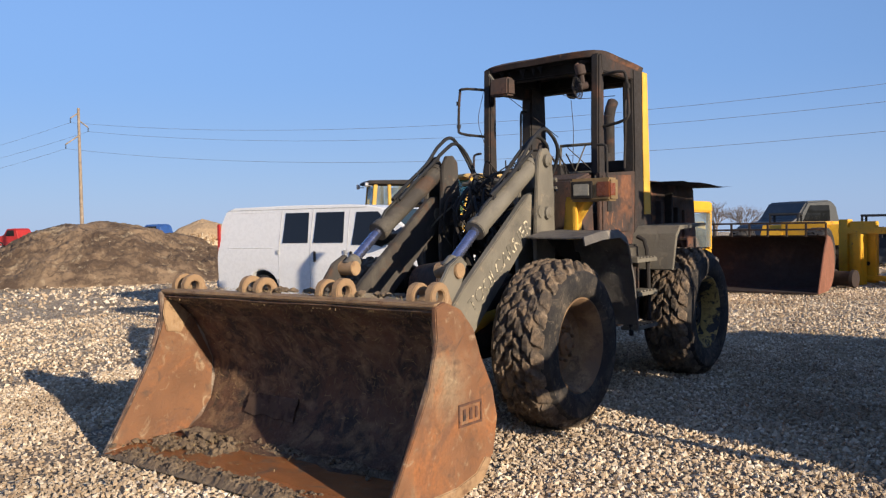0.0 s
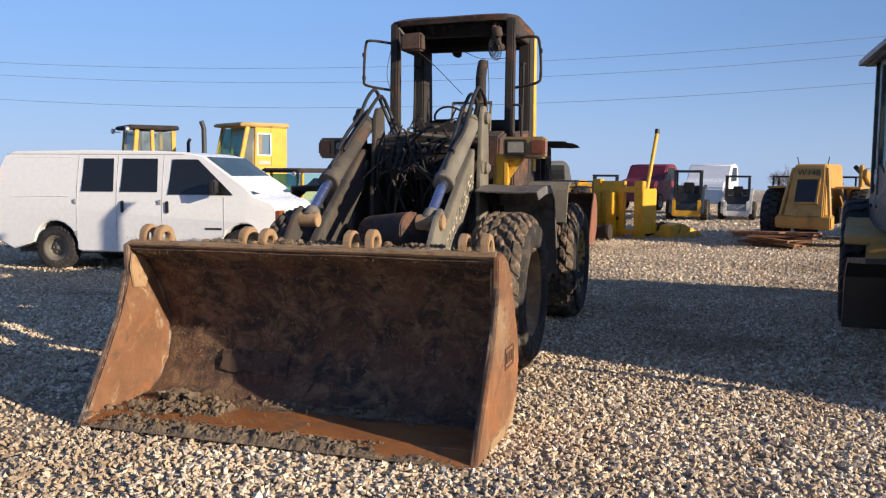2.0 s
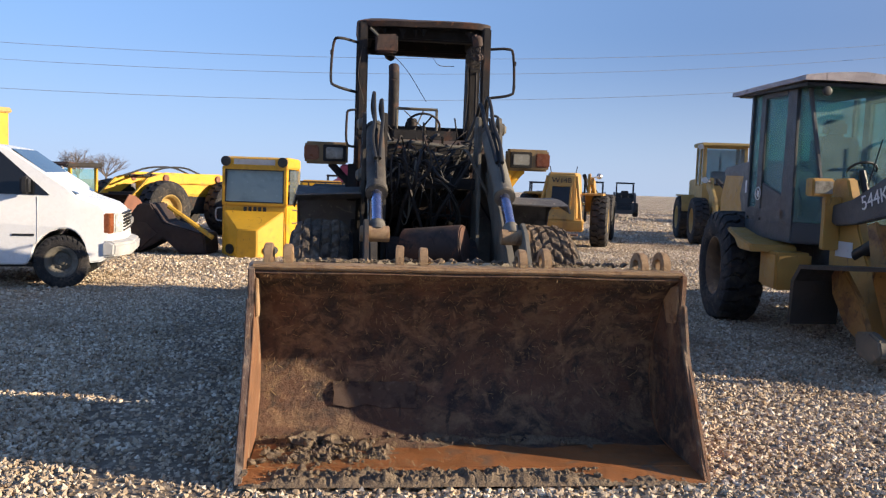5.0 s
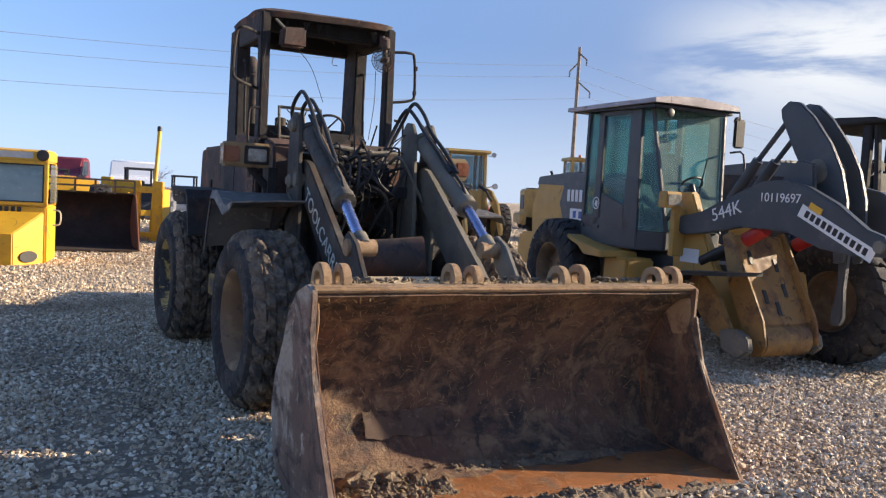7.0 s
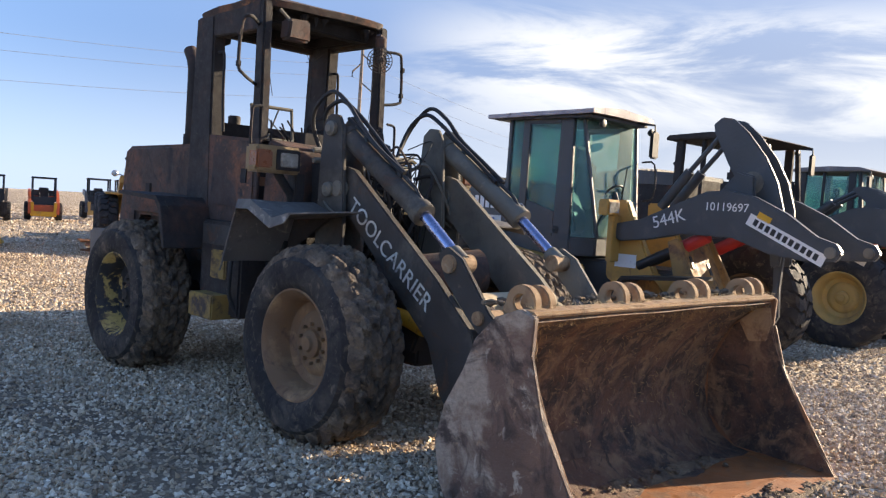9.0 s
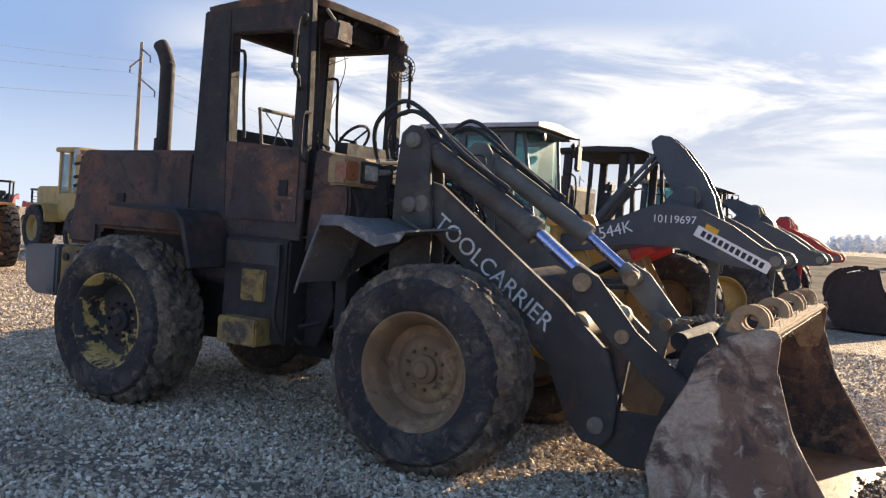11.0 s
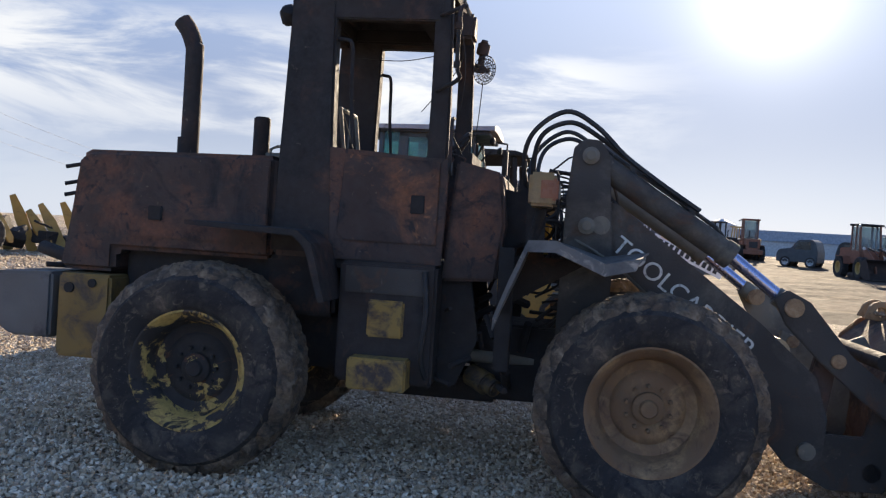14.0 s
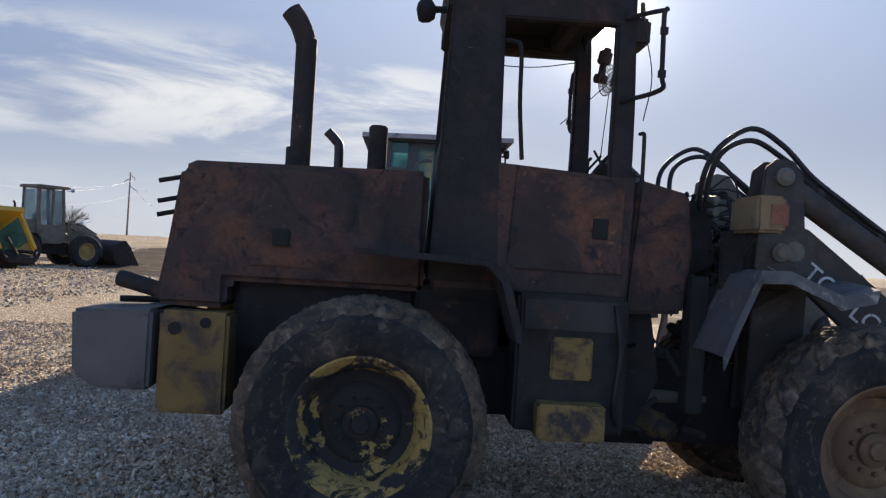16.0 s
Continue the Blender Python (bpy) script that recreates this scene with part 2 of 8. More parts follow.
# ---- mesh helpers ----
def part(name, bm, material, parent=None, label="", bevel=0.0, angle=35.0, segs=2):
    """Link a bmesh as one mesh object under a thing or a part."""
    if bevel:
        bm.normal_update()
        edges = [e for e in bm.edges if len(e.link_faces) == 2 and e.calc_face_angle(0) > radians(28)]
        bmesh.ops.bevel(bm, geom=edges, offset=bevel, segments=segs, affect="EDGES", clamp_overlap=True)
    bmesh.ops.recalc_face_normals(bm, faces=bm.faces)
    me = bpy.data.meshes.new(name)
    bm.to_mesh(me)
    bm.free()
    me.materials.append(material)
    me.polygons.foreach_set("use_smooth", [True] * len(me.polygons))
    me.set_sharp_from_angle(angle=radians(angle))
    ob = new(name, me)
    ob.parent = parent
    if label:
        ob["label"] = label
    return ob


def again(name, ob, parent, m):
    """One more object on the mesh of ob."""
    o = new(name, ob.data)
    o.parent = parent
    o.matrix_basis = m
    return o


def thing(name, label, category, m=None, group="", kind=""):
    e = new(name)
    e.empty_display_size = 0.2
    if m is not None:
        e.matrix_world = m
    return tagged(e, label, category, group, kind)


def box(bm, x0, x1, y0, y1, z0, z1, m=None):
    vs = [bm.verts.new((x, y, z)) for x in (x0, x1) for y in (y0, y1) for z in (z0, z1)]
    for q in ((0, 1, 3, 2), (4, 6, 7, 5), (0, 4, 5, 1), (2, 3, 7, 6), (0, 2, 6, 4), (1, 5, 7, 3)):
        bm.faces.new([vs[i] for i in q])
    if m is not None:
        bmesh.ops.transform(bm, matrix=m, verts=vs)
    return vs


def prism(bm, pts, y0, y1, axis="y"):
    """A polygon (x, z), given thickness along y (axis x: polygon (y, z) along x; axis z: polygon (x, y) along z)."""
    def at(p, d):
        return {"y": (p[0], d, p[1]), "x": (d, p[0], p[1]), "z": (p[0], p[1], d)}[axis]
    a = [bm.verts.new(at(p, y0)) for p in pts]
    b = [bm.verts.new(at(p, y1)) for p in pts]
    n = len(pts)
    bm.faces.new(a)
    bm.faces.new(b[::-1])
    for i in range(n):
        bm.faces.new((a[i], b[i], b[(i + 1) % n], a[(i + 1) % n]))
    return a + b


def basis(d):
    d = Vector(d).normalized()
    s = d.cross((0, 0, 1)) if abs(d.z) < 0.95 else d.cross((1, 0, 0))
    s.normalize()
    return d, s, s.cross(d)


def tube(bm, pts, r, seg=8, smooth=0, r1=None):
    """A round bar swept along points; smooth: points put between by a spline."""
    pts = [Vector(p) for p in pts]
    if smooth:
        ext = [pts[0] * 2 - pts[1]] + pts + [pts[-1] * 2 - pts[-2]]
        out = []
        for i in range(1, len(ext) - 2):
            p0, p1, p2, p3 = ext[i - 1:i + 3]
            for k in range(smooth):
                t = k / smooth
                out.append(0.5 * (2 * p1 + (p2 - p0) * t + (2 * p0 - 5 * p1 + 4 * p2 - p3) * t * t + (3 * p1 - p0 - 3 * p2 + p3) * t ** 3))
        pts = out + [pts[-1]]
    rings = []
    d, s, u = basis(pts[1] - pts[0])
    for i, p in enumerate(pts):
        d = (pts[min(i + 1, len(pts) - 1)] - pts[max(i - 1, 0)]).normalized()
        s = (s - d * s.dot(d)).normalized()
        u = s.cross(d)
        rr = r if r1 is None else r + (r1 - r) * i / (len(pts) - 1)
        rings.append([bm.verts.new(p + (s * math.cos(a) + u * math.sin(a)) * rr) for a in (2 * math.pi * k / seg for k in range(seg))])
    for a, b in zip(rings, rings[1:]):
        for k in range(seg):
            bm.faces.new((a[k], a[(k + 1) % seg], b[(k + 1) % seg], b[k]))
    bm.faces.new(rings[0][::-1])
    bm.faces.new(rings[-1])
    return bm


def lathe(bm, profile, seg=32, centre=(0, 0, 0), axis="y", caps=True):
    """A profile of (place along the axis, radius), turned round it."""
    rings = []
    for y, r in profile:
        ring = []
        for k in range(seg):
            a = 2 * math.pi * k / seg
            c, s = math.cos(a) * r, math.sin(a) * r
            p = {"y": (c, y, s), "x": (y, c, s), "z": (c, s, y)}[axis]
            ring.append(bm.verts.new(Vector(p) + Vector(centre)))
        rings.append(ring)
    for a, b in zip(rings, rings[1:]):
        for k in range(seg):
            bm.faces.new((a[k], a[(k + 1) % seg], b[(k + 1) % seg], b[k]))
    if caps:
        bm.faces.new(rings[0][::-1])
        bm.faces.new(rings[-1])
    return bm


def B():
    return bmesh.new()


def jitter(bm, amount, scale=6.0, seed=0.0):
    for v in bm.verts:
        v.co += noise.noise_vector(v.co * scale + Vector((seed, seed, seed))) * amount


def words(name, text, size, material, parent, m, depth=0.002):
    """Flat letters as a mesh, standing in their own plane."""
    cu = bpy.data.curves.new(name, "FONT")
    cu.body, cu.size, cu.extrude, cu.align_x, cu.align_y = text, size, depth, "CENTER", "CENTER"
    tmp = bpy.data.objects.new(name, cu)
    scene.collection.objects.link(tmp)
    me = bpy.data.meshes.new_from_object(tmp.evaluated_get(bpy.context.evaluated_depsgraph_get()))
    bpy.data.objects.remove(tmp)
    bpy.data.curves.remove(cu)
    me.materials.clear()
    me.materials.append(material)
    o = new(name, me)
    o.parent = parent
    o.matrix_basis = m
    return o


# ---- wheels ----
WHEELS = {}
SHOULDERS = {}


def mud_tread(bm, R, W):
    """A worn block tread, packed with mud: chevron blocks in staggered rows, softened and broken by lumps."""
    NA, NY = 330, 40
    rows = []
    for i in range(NA):
        th = 2 * math.pi * i / NA
        row = []
        for j in range(NY + 1):
            f = -0.445 + 0.89 * j / NY
            p = Vector((math.cos(th) * R, f * W, math.sin(th) * R))
            k = min(2, int(abs(f) / 0.15))
            wob = 0.16 * noise.noise(p * 7)
            s = th * 26 / (2 * math.pi) + abs(f) * 2.6 + (0.5 if f > 0 else 0) + 0.34 * k + wob
            a = abs(s - math.floor(s) - 0.5)
            b = abs(abs(f) / 0.15 - k - 0.5) if k < 2 else 0.2
            block = min(1.0, max(0.0, (0.40 - a) / 0.10)) * min(1.0, max(0.0, (0.45 - b) / 0.10))
            fill = min(1.0, max(0.0, 0.34 + 1.3 * noise.noise(p * 4.3)))
            h = 0.038 * block * (1 - 0.55 * fill) + 0.020 * fill + 0.013 * noise.noise(p * 21) + 0.008 * noise.noise(p * 47)
            drop = 0.075 * max(0.0, (abs(f) - 0.24) / 0.2) ** 2.2
            r = R - 0.036 * R / 0.67 - drop + h * (1 if abs(f) < 0.43 else 0.4)
            row.append(bm.verts.new((r * math.cos(th), f * W, r * math.sin(th))))
        rows.append(row)
    for i in range(NA):
        a, b = rows[i], rows[(i + 1) % NA]
        for j in range(NY):
            bm.faces.new((a[j], a[j + 1], b[j + 1], b[j]))
    bands = []
    for s in (-1, 1):
        sb = B()
        lathe(sb, [(s * y * W, r) for y, r in ((0.42, R - 0.125), (0.44, R - 0.108), (0.458, R - 0.120), (0.482, R - 0.145), (0.482, R - 0.165))], 64, caps=False)
        for v in sb.verts:
            v.co.y += 0.004 * s
        o = part("shoulder", sb, M_SHOULDER)
        scene.collection.objects.unlink(o)
        bands.append(o)
    SHOULDERS[(R, W)] = bands


def wheel_parts(R, W, rim, lugs, rim_mat, tread_mat, disc_mat, muddy=False):
    key = (R, W, rim, lugs, rim_mat.name, tread_mat.name, disc_mat.name, muddy)
    if key in WHEELS:
        return WHEELS[key]
    rnd = random.Random(7)
    R0, h = R - 0.05 * R / 0.67, R - rim
    bm = B()
    half = [(-0.36 * W, rim - 0.01), (-0.43 * W, rim + 0.02), (-0.485 * W, rim + 0.18 * h), (-0.5 * W, rim + 0.42 * h), (-0.49 * W, rim + 0.66 * h), (-0.44 * W, R0 - 0.035), (-0.34 * W, R0 - 0.008), (-0.15 * W, R0)]
    lathe(bm, half + [(-y, r) for y, r in half[::-1]], 48, caps=False)
    tyre = part("wheel", bm, M_RUBBER)
    bm = B()
    if muddy:
        mud_tread(bm, R, W)
    for i in range(0 if muddy else lugs):
        for side in (-1, 1):
            th = (i + (0.5 if side > 0 else 0)) * 2 * math.pi / lugs
            rows = []
            for f, dr, wa in ((-0.01, 0.0, 0.33), (0.13, 0.0, 0.34), (0.27, 0.004, 0.38), (0.39, 0.012, 0.40), (0.46, 0.045, 0.39), (0.497, 0.11, 0.30)):
                y, a = side * f * W, th + 0.32 * f + (0.05 * math.sin(f * 14)) + rnd.uniform(-0.012, 0.012)
                hw = wa * 2 * math.pi / lugs
                rt = R - dr * R / 0.67 + rnd.uniform(-0.007, 0.004)
                rb = rt - 0.06
                rows.append([bm.verts.new((r * math.cos(b), y, r * math.sin(b))) for r, b in ((rb, a - hw * 1.15), (rt, a - hw + rnd.uniform(-0.01, 0.01)), (rt, a + hw + rnd.uniform(-0.01, 0.01)), (rb, a + hw * 1.15))])
            for p, q in zip(rows, rows[1:]):
                for k in range(3):
                    bm.faces.new((p[k], p[k + 1], q[k + 1], q[k]))
            bm.faces.new(rows[0])
            bm.faces.new(rows[-1][::-1])
    tread = part("tread", bm, tread_mat, angle=25)
    bm = B()
    lathe(bm, [(0.40 * W, rim + 0.03), (0.43 * W, rim + 0.028), (0.435 * W, rim + 0.01), (0.40 * W, rim - 0.012), (0.33 * W, rim - 0.03), (0.30 * W, rim - 0.045), (0.22 * W, rim - 0.055), (0.10 * W, rim - 0.075)], 40, caps=False)
    lathe(bm, [(-0.36 * W, rim + 0.01), (-0.30 * W, rim - 0.03), (0.0, rim - 0.06), (0.02 * W, 0.05)], 40, caps=False)
    rimo = part("rim", bm, rim_mat)
    bm = B()
    lathe(bm, [(0.10 * W, rim - 0.075), (0.075 * W, rim * 0.72), (0.06 * W, rim * 0.62), (0.10 * W, rim * 0.56), (0.12 * W, rim * 0.44), (0.115 * W, rim * 0.30), (0.10 * W, 0.03)], 40, caps=False)
    disco = part("disc", bm, disc_mat)
    bm = B()
    lathe(bm, [(0.10 * W, rim * 0.27), (0.17 * W, rim * 0.26), (0.19 * W, rim * 0.22), (0.20 * W, rim * 0.16), (0.235 * W, rim * 0.13), (0.24 * W, 0.005)], 24)
    hubo = part("hub", bm, disc_mat)
    bm = B()
    lathe(bm, [(0, 0.014), (0.03, 0.014), (0.034, 0.009)], 6)
    bolt = part("bolt", bm, disc_mat)
    for o in (tyre, tread, rimo, disco, hubo, bolt):
        scene.collection.objects.unlink(o)
    WHEELS[key] = (tyre, tread, rimo, disco, hubo, bolt)
    return WHEELS[key]


def wheel(parent, x, y, z, side, R=0.67, W=0.52, rim=0.35, lugs=22, rim_mat=None, tread_mat=None, bolts=10, spin=0.0, label="", turn=0.0, muddy=False, disc_mat=None):
    """A wheel under a machine; side 1: its outer face looks to +y, -1: to -y."""
    tyre, tread, rimo, disco, hubo, bolt = wheel_parts(R, W, rim, lugs, rim_mat or M_RIM, tread_mat or M_TREAD, disc_mat or rim_mat or M_RIM, muddy)
    w = again("wheel", tyre, parent, pose(x, y, z, 0, 0, (0 if side > 0 else 180) + turn) @ pose(0, 0, 0, 0, spin, 0))
    if label:
        w["label"] = label
    again("tread", tread, w, Matrix())
    if muddy:
        for sh in SHOULDERS[(R, W)]:
            again("shoulder", sh, w, Matrix())
    again("rim", rimo, w, Matrix())
    again("disc", disco, w, Matrix())
    again("hub", hubo, w, Matrix())
    for k in range(bolts):
        a = 2 * math.pi * k / bolts
        again("bolt", bolt, w, Matrix.Translation((0.37 * rim * math.cos(a), 0.115 * W, 0.37 * rim * math.sin(a))))
    return w

# ---- the burnt wheel loader ----
ROW_TURN = -127.2
LOADER = pose(-1.443, 5.268, 0, 0, 0, ROW_TURN)
loader = thing("wheel_loader", "burnt wheel loader with rusty bucket standing on gravel", "wheel loader", LOADER)
rnd = random.Random(3)

# bucket
BK = 1.325   # half its width
BY = 0.035   # its middle
inner = [(-0.52, 1.13), (-0.66, 1.06), (-0.78, 0.95), (-0.88, 0.80), (-0.95, 0.62), (-0.97, 0.45), (-0.93, 0.28), (-0.84, 0.15), (-0.70, 0.075), (-0.45, 0.05), (-0.18, 0.045)]
outer = [(-0.18, 0.0), (-0.68, 0.0), (-0.88, 0.05), (-1.02, 0.18), (-1.07, 0.40), (-1.05, 0.60), (-0.97, 0.80), (-0.86, 0.98), (-0.70, 1.12), (-0.56, 1.17)]
bm = B()
NS = 24
rows = []
prof = inner + outer
for i in range(NS + 1):
    y = BY - BK + 0.02 + (2 * BK - 0.04) * i / NS
    ring = []
    for k, (x, z) in enumerate(prof):
        d = 0.012 * noise.noise((y * 2.1, x * 3, z * 3)) if k < len(inner) else 0
        ring.append(bm.verts.new((x + d, y, z + d)))
    rows.append(ring)
n = len(prof)
for a, b in zip(rows, rows[1:]):
    for k in range(n):
        bm.faces.new((a[k], a[(k + 1) % n], b[(k + 1) % n], b[k]))
bm.faces.new(rows[0])
bm.faces.new(rows[-1][::-1])
bucket = part("bucket", bm, M_BUCKET_IN, loader, "rusty general-purpose bucket resting on the ground", angle=50)
bm = B()
prism(bm, [(0.0, 0.035), (-0.2, 0.06), (-0.2, 0.0), (0.0, 0.012)], BY - BK, BY + BK)
part("cutting_edge", bm, M_FLOOR_RUST, bucket, "worn cutting edge", bevel=0.004)
bm = B()
box(bm, -0.66, -0.19, BY - BK + 0.03, BY + BK - 0.03, 0.04, 0.062)
bmesh.ops.subdivide_edges(bm, edges=[e for e in bm.edges if abs(e.verts[0].co.y - e.verts[1].co.y) > 1], cuts=30)
jitter(bm, 0.004, 3.0)
part("wear_floor", bm, M_FLOOR_RUST, bucket, "bright orange rusted floor plate")
bm = B()
prism(bm, [(-0.505, 1.155), (-0.505, 1.18), (-0.60, 1.19), (-0.60, 1.12)], BY - BK, BY + BK)
part("top_rail", bm, M_LUG, bucket, "dusty top rail", bevel=0.008)
SIDE = [(0.0, 0.03), (-0.20, 0.33), (-0.37, 0.63), (-0.46, 0.80), (-0.50, 0.95), (-0.49, 1.16), (-0.58, 1.19), (-0.74, 1.13), (-0.87, 1.0), (-0.94, 0.83), (-1.06, 0.62), (-1.11, 0.42), (-1.06, 0.2), (-0.92, 0.05), (-0.68, -0.005), (-0.12, 0.0)]
for s, mt in ((-1, M_BUCKET_SHADE), (1, M_BUCKET_OUT)):
    bm = B()
    y = BY + s * BK
    prism(bm, SIDE, y - 0.018, y + 0.018)
    sp = part("side_plate", bm, mt, bucket, bevel=0.007)
    bm = B()   # welded wear strip along the front edge
    y2 = y + s * 0.026
    prism(bm, [(0.0, 0.03), (-0.40, 0.68), (-0.49, 0.98), (-0.55, 0.96), (-0.47, 0.66), (-0.16, 0.02)], min(y2, y), max(y2, y))
    part("wear_strip", bm, mt, bucket, bevel=0.006)
    bm = B()
    prism(bm, [(-0.30, 0.0), (-0.68, 0.0), (-0.93, 0.055), (-1.03, 0.17), (-0.96, 0.2), (-0.86, 0.12), (-0.66, 0.08), (-0.34, 0.08)], min(y2, y), max(y2, y))
    part("heel_plate", bm, M_LUG if s > 0 else mt, bucket, "scuffed heel wear plate", bevel=0.006)
# rusty inner liners of the side plates; left one browner, its shade painted in
for s in (-1, 1):
    bm = B()
    y = BY + s * (BK - 0.018)
    prism(bm, [(-0.03, 0.06), (-0.22, 0.36), (-0.40, 0.67), (-0.52, 0.95), (-0.52, 1.12), (-0.78, 0.94), (-0.95, 0.6), (-0.93, 0.28), (-0.7, 0.08), (-0.1, 0.05)], min(y, y - s * 0.005), max(y, y - s * 0.005))
    part("side_liner", bm, M_BUCKET_OUT if s < 0 else M_BUCKET_IN, bucket)
    bm = B()   # corner gusset
    prism(bm, [(-0.50, 1.0), (-0.53, 0.86), (-0.66, 0.84), (-0.74, 0.98), (-0.62, 1.08), (-0.52, 1.10)], min(y - s * 0.006, y - s * 0.02), max(y - s * 0.006, y - s * 0.02))
    part("gusset", bm, M_LUG, bucket, bevel=0.006)
# a pale scraped patch low on the back
bm = B()
prev = None
for k in range(13):
    y = -0.80 + 0.54 * k / 12
    row = []
    for j in range(5):
        f = 0.15 + 0.75 * j / 4 + 0.10 * noise.noise((y * 9, j * 0.9, 3))
        p = Vector((-0.965, 0, 0.40)).lerp(Vector((-0.875, 0, 0.20)), f) + Vector((0.010, 0, 0.003))
        row.append(bm.verts.new((p.x + 0.012 * noise.noise((y * 2.1, p.x * 3, p.z * 3)), y + 0.02 * noise.noise((j * 1.3, k * 0.9, 7)), p.z)))
    if prev:
        for j in range(4):
            bm.faces.new((prev[j], prev[j + 1], row[j + 1], row[j]))
    prev = row
bmesh.ops.solidify(bm, geom=bm.faces[:], thickness=0.003)
part("scraped_patch", bm, mat("scraped_pale_steel", (0.20, 0.135, 0.10), [((0.09, 0.06, 0.048), 7.0, 0.5, 0.62), ((0.30, 0.21, 0.16), 12.0, 0.56, 0.68)], 0.7), bucket, "pale scraped patch low on the back")
# brand mark on the left side: a bare shape
bm = B()
my = BY + BK + 0.018
EM = 0.05
for x0, x1, z0, z1 in ((-0.93, -0.69, 0.50, 0.515), (-0.93, -0.69, 0.375, 0.39), (-0.93, -0.915, 0.39, 0.50), (-0.705, -0.69, 0.39, 0.50), (-0.885, -0.86, 0.41, 0.48), (-0.83, -0.80, 0.41, 0.48), (-0.765, -0.735, 0.41, 0.48)):
    box(bm, x0, x1, my, my + 0.006, z0 + EM, z1 + EM)
part("emblem", bm, M_RUSTCAB, bucket, "raised cast maker's mark", bevel=0.002)
# lugs along the top: pairs of eyes
lug_first = None
for y in (-1.20, -1.085, -0.41, -0.265, 0.35, 0.50, 1.12, 1.265):
    if lug_first is None:
        bm = B()
        N = 18
        th = 0.026
        fo, fi, bo, bi = [], [], [], []
        for k in range(N):
            a = 2 * math.pi * k / N
            ro = 0.098
            x, z = ro * math.cos(a), ro * math.sin(a)
            if z < -0.02:
                x, z = x * 1.25, -0.065
            for lst, yy in ((fo, th), (bo, -th)):
                lst.append(bm.verts.new((x, yy, z)))
            for lst, yy in ((fi, th), (bi, -th)):
                lst.append(bm.verts.new((0.042 * math.cos(a), yy, 0.042 * math.sin(a) + 0.01)))
        for k in range(N):
            j = (k + 1) % N
            bm.faces.new((fo[k], fo[j], fi[j], fi[k]))
            bm.faces.new((bo[k], bi[k], bi[j], bo[j]))
            bm.faces.new((fo[k], bo[k], bo[j], fo[j]))
            bm.faces.new((fi[k], fi[j], bi[j], bi[k]))
        jitter(bm, 0.006, 9)
        lug_first = part("lug", bm, M_LUG, bucket, "dusty rusted lifting eye", bevel=0.006)
        lug_first.matrix_basis = pose(-0.655, y, 1.20, 0, 6, 0)
    else:
        o = again("lug", lug_first, bucket, pose(-0.655, y, 1.20 + rnd.uniform(-0.008, 0.008), 0, rnd.uniform(0, 12), rnd.uniform(-4, 4)))

# carriage behind the bucket and its cross tube
for s in (-1, 1):
    bm = B()
    prism(bm, [(-1.66, 0.26), (-1.45, 0.15), (-1.12, 0.16), (-1.04, 0.45), (-1.06, 0.72), (-0.92, 0.96), (-0.98, 1.06), (-1.12, 1.0), (-1.2, 0.7), (-1.26, 0.5), (-1.45, 0.5), (-1.66, 0.46)], s * 0.45, s * 0.50)
    # right plate darker, its shaded side painted in
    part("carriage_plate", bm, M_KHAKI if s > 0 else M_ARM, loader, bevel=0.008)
bm = B()
tube(bm, [(-1.16, -0.5, 0.98), (-1.16, 0.5, 0.98)], 0.055, 14)
part("carriage_tube", bm, M_CHAR, loader)
bm = B()
tube(bm, [(-1.2, -0.5, 0.28), (-1.2, 0.5, 0.28)], 0.06, 14)
part("carriage_tube", bm, M_CHAR, loader)

# towers
for s in (-1, 1):
    bm = B()
    for y0, y1 in ((0.40, 0.435), (0.585, 0.62)):
        prism(bm, [(-3.22, 0.75), (-2.90, 0.75), (-2.88, 1.5), (-2.94, 2.18), (-3.0, 2.27), (-3.1, 2.28), (-3.17, 2.22), (-3.2, 1.9)], min(s * y0, s * y1), max(s * y0, s * y1))
    box(bm, -3.2, -3.15, min(s * 0.435, s * 0.585), max(s * 0.435, s * 0.585), 0.8, 1.95)
    # M_ARM paints the right tower as seen in shade
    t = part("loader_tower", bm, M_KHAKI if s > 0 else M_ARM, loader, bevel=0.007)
    for z in (2.17, 1.72):
        bm = B()
        lathe(bm, [(0, 0.055), (0.03, 0.055), (0.034, 0.045), (0.05, 0.03), (0.052, 0.002)], 16)
        b = part("pin_boss", bm, M_KHAKI, t)
        b.matrix_basis = pose(-3.06, s * 0.62, z, 0, 0, 0 if s > 0 else 180)
bm = B()
box(bm, -3.2, -3.0, -0.42, 0.42, 0.9, 1.15)
part("tower_beam", bm, M_CHAR, loader, bevel=0.01)
bm = B()
box(bm, -3.22, -3.02, -0.42, 0.42, 1.62, 1.72)
part("tower_beam", bm, M_CHAR, loader, bevel=0.01)
bm = B()
tube(bm, [(-2.45, -0.25, 1.12), (-2.25, 0.22, 1.18)], 0.17, 16)
part("hydraulic_tank", bm, M_RUSTCAB, loader, "rust-brown drum between the arms", bevel=0.01)

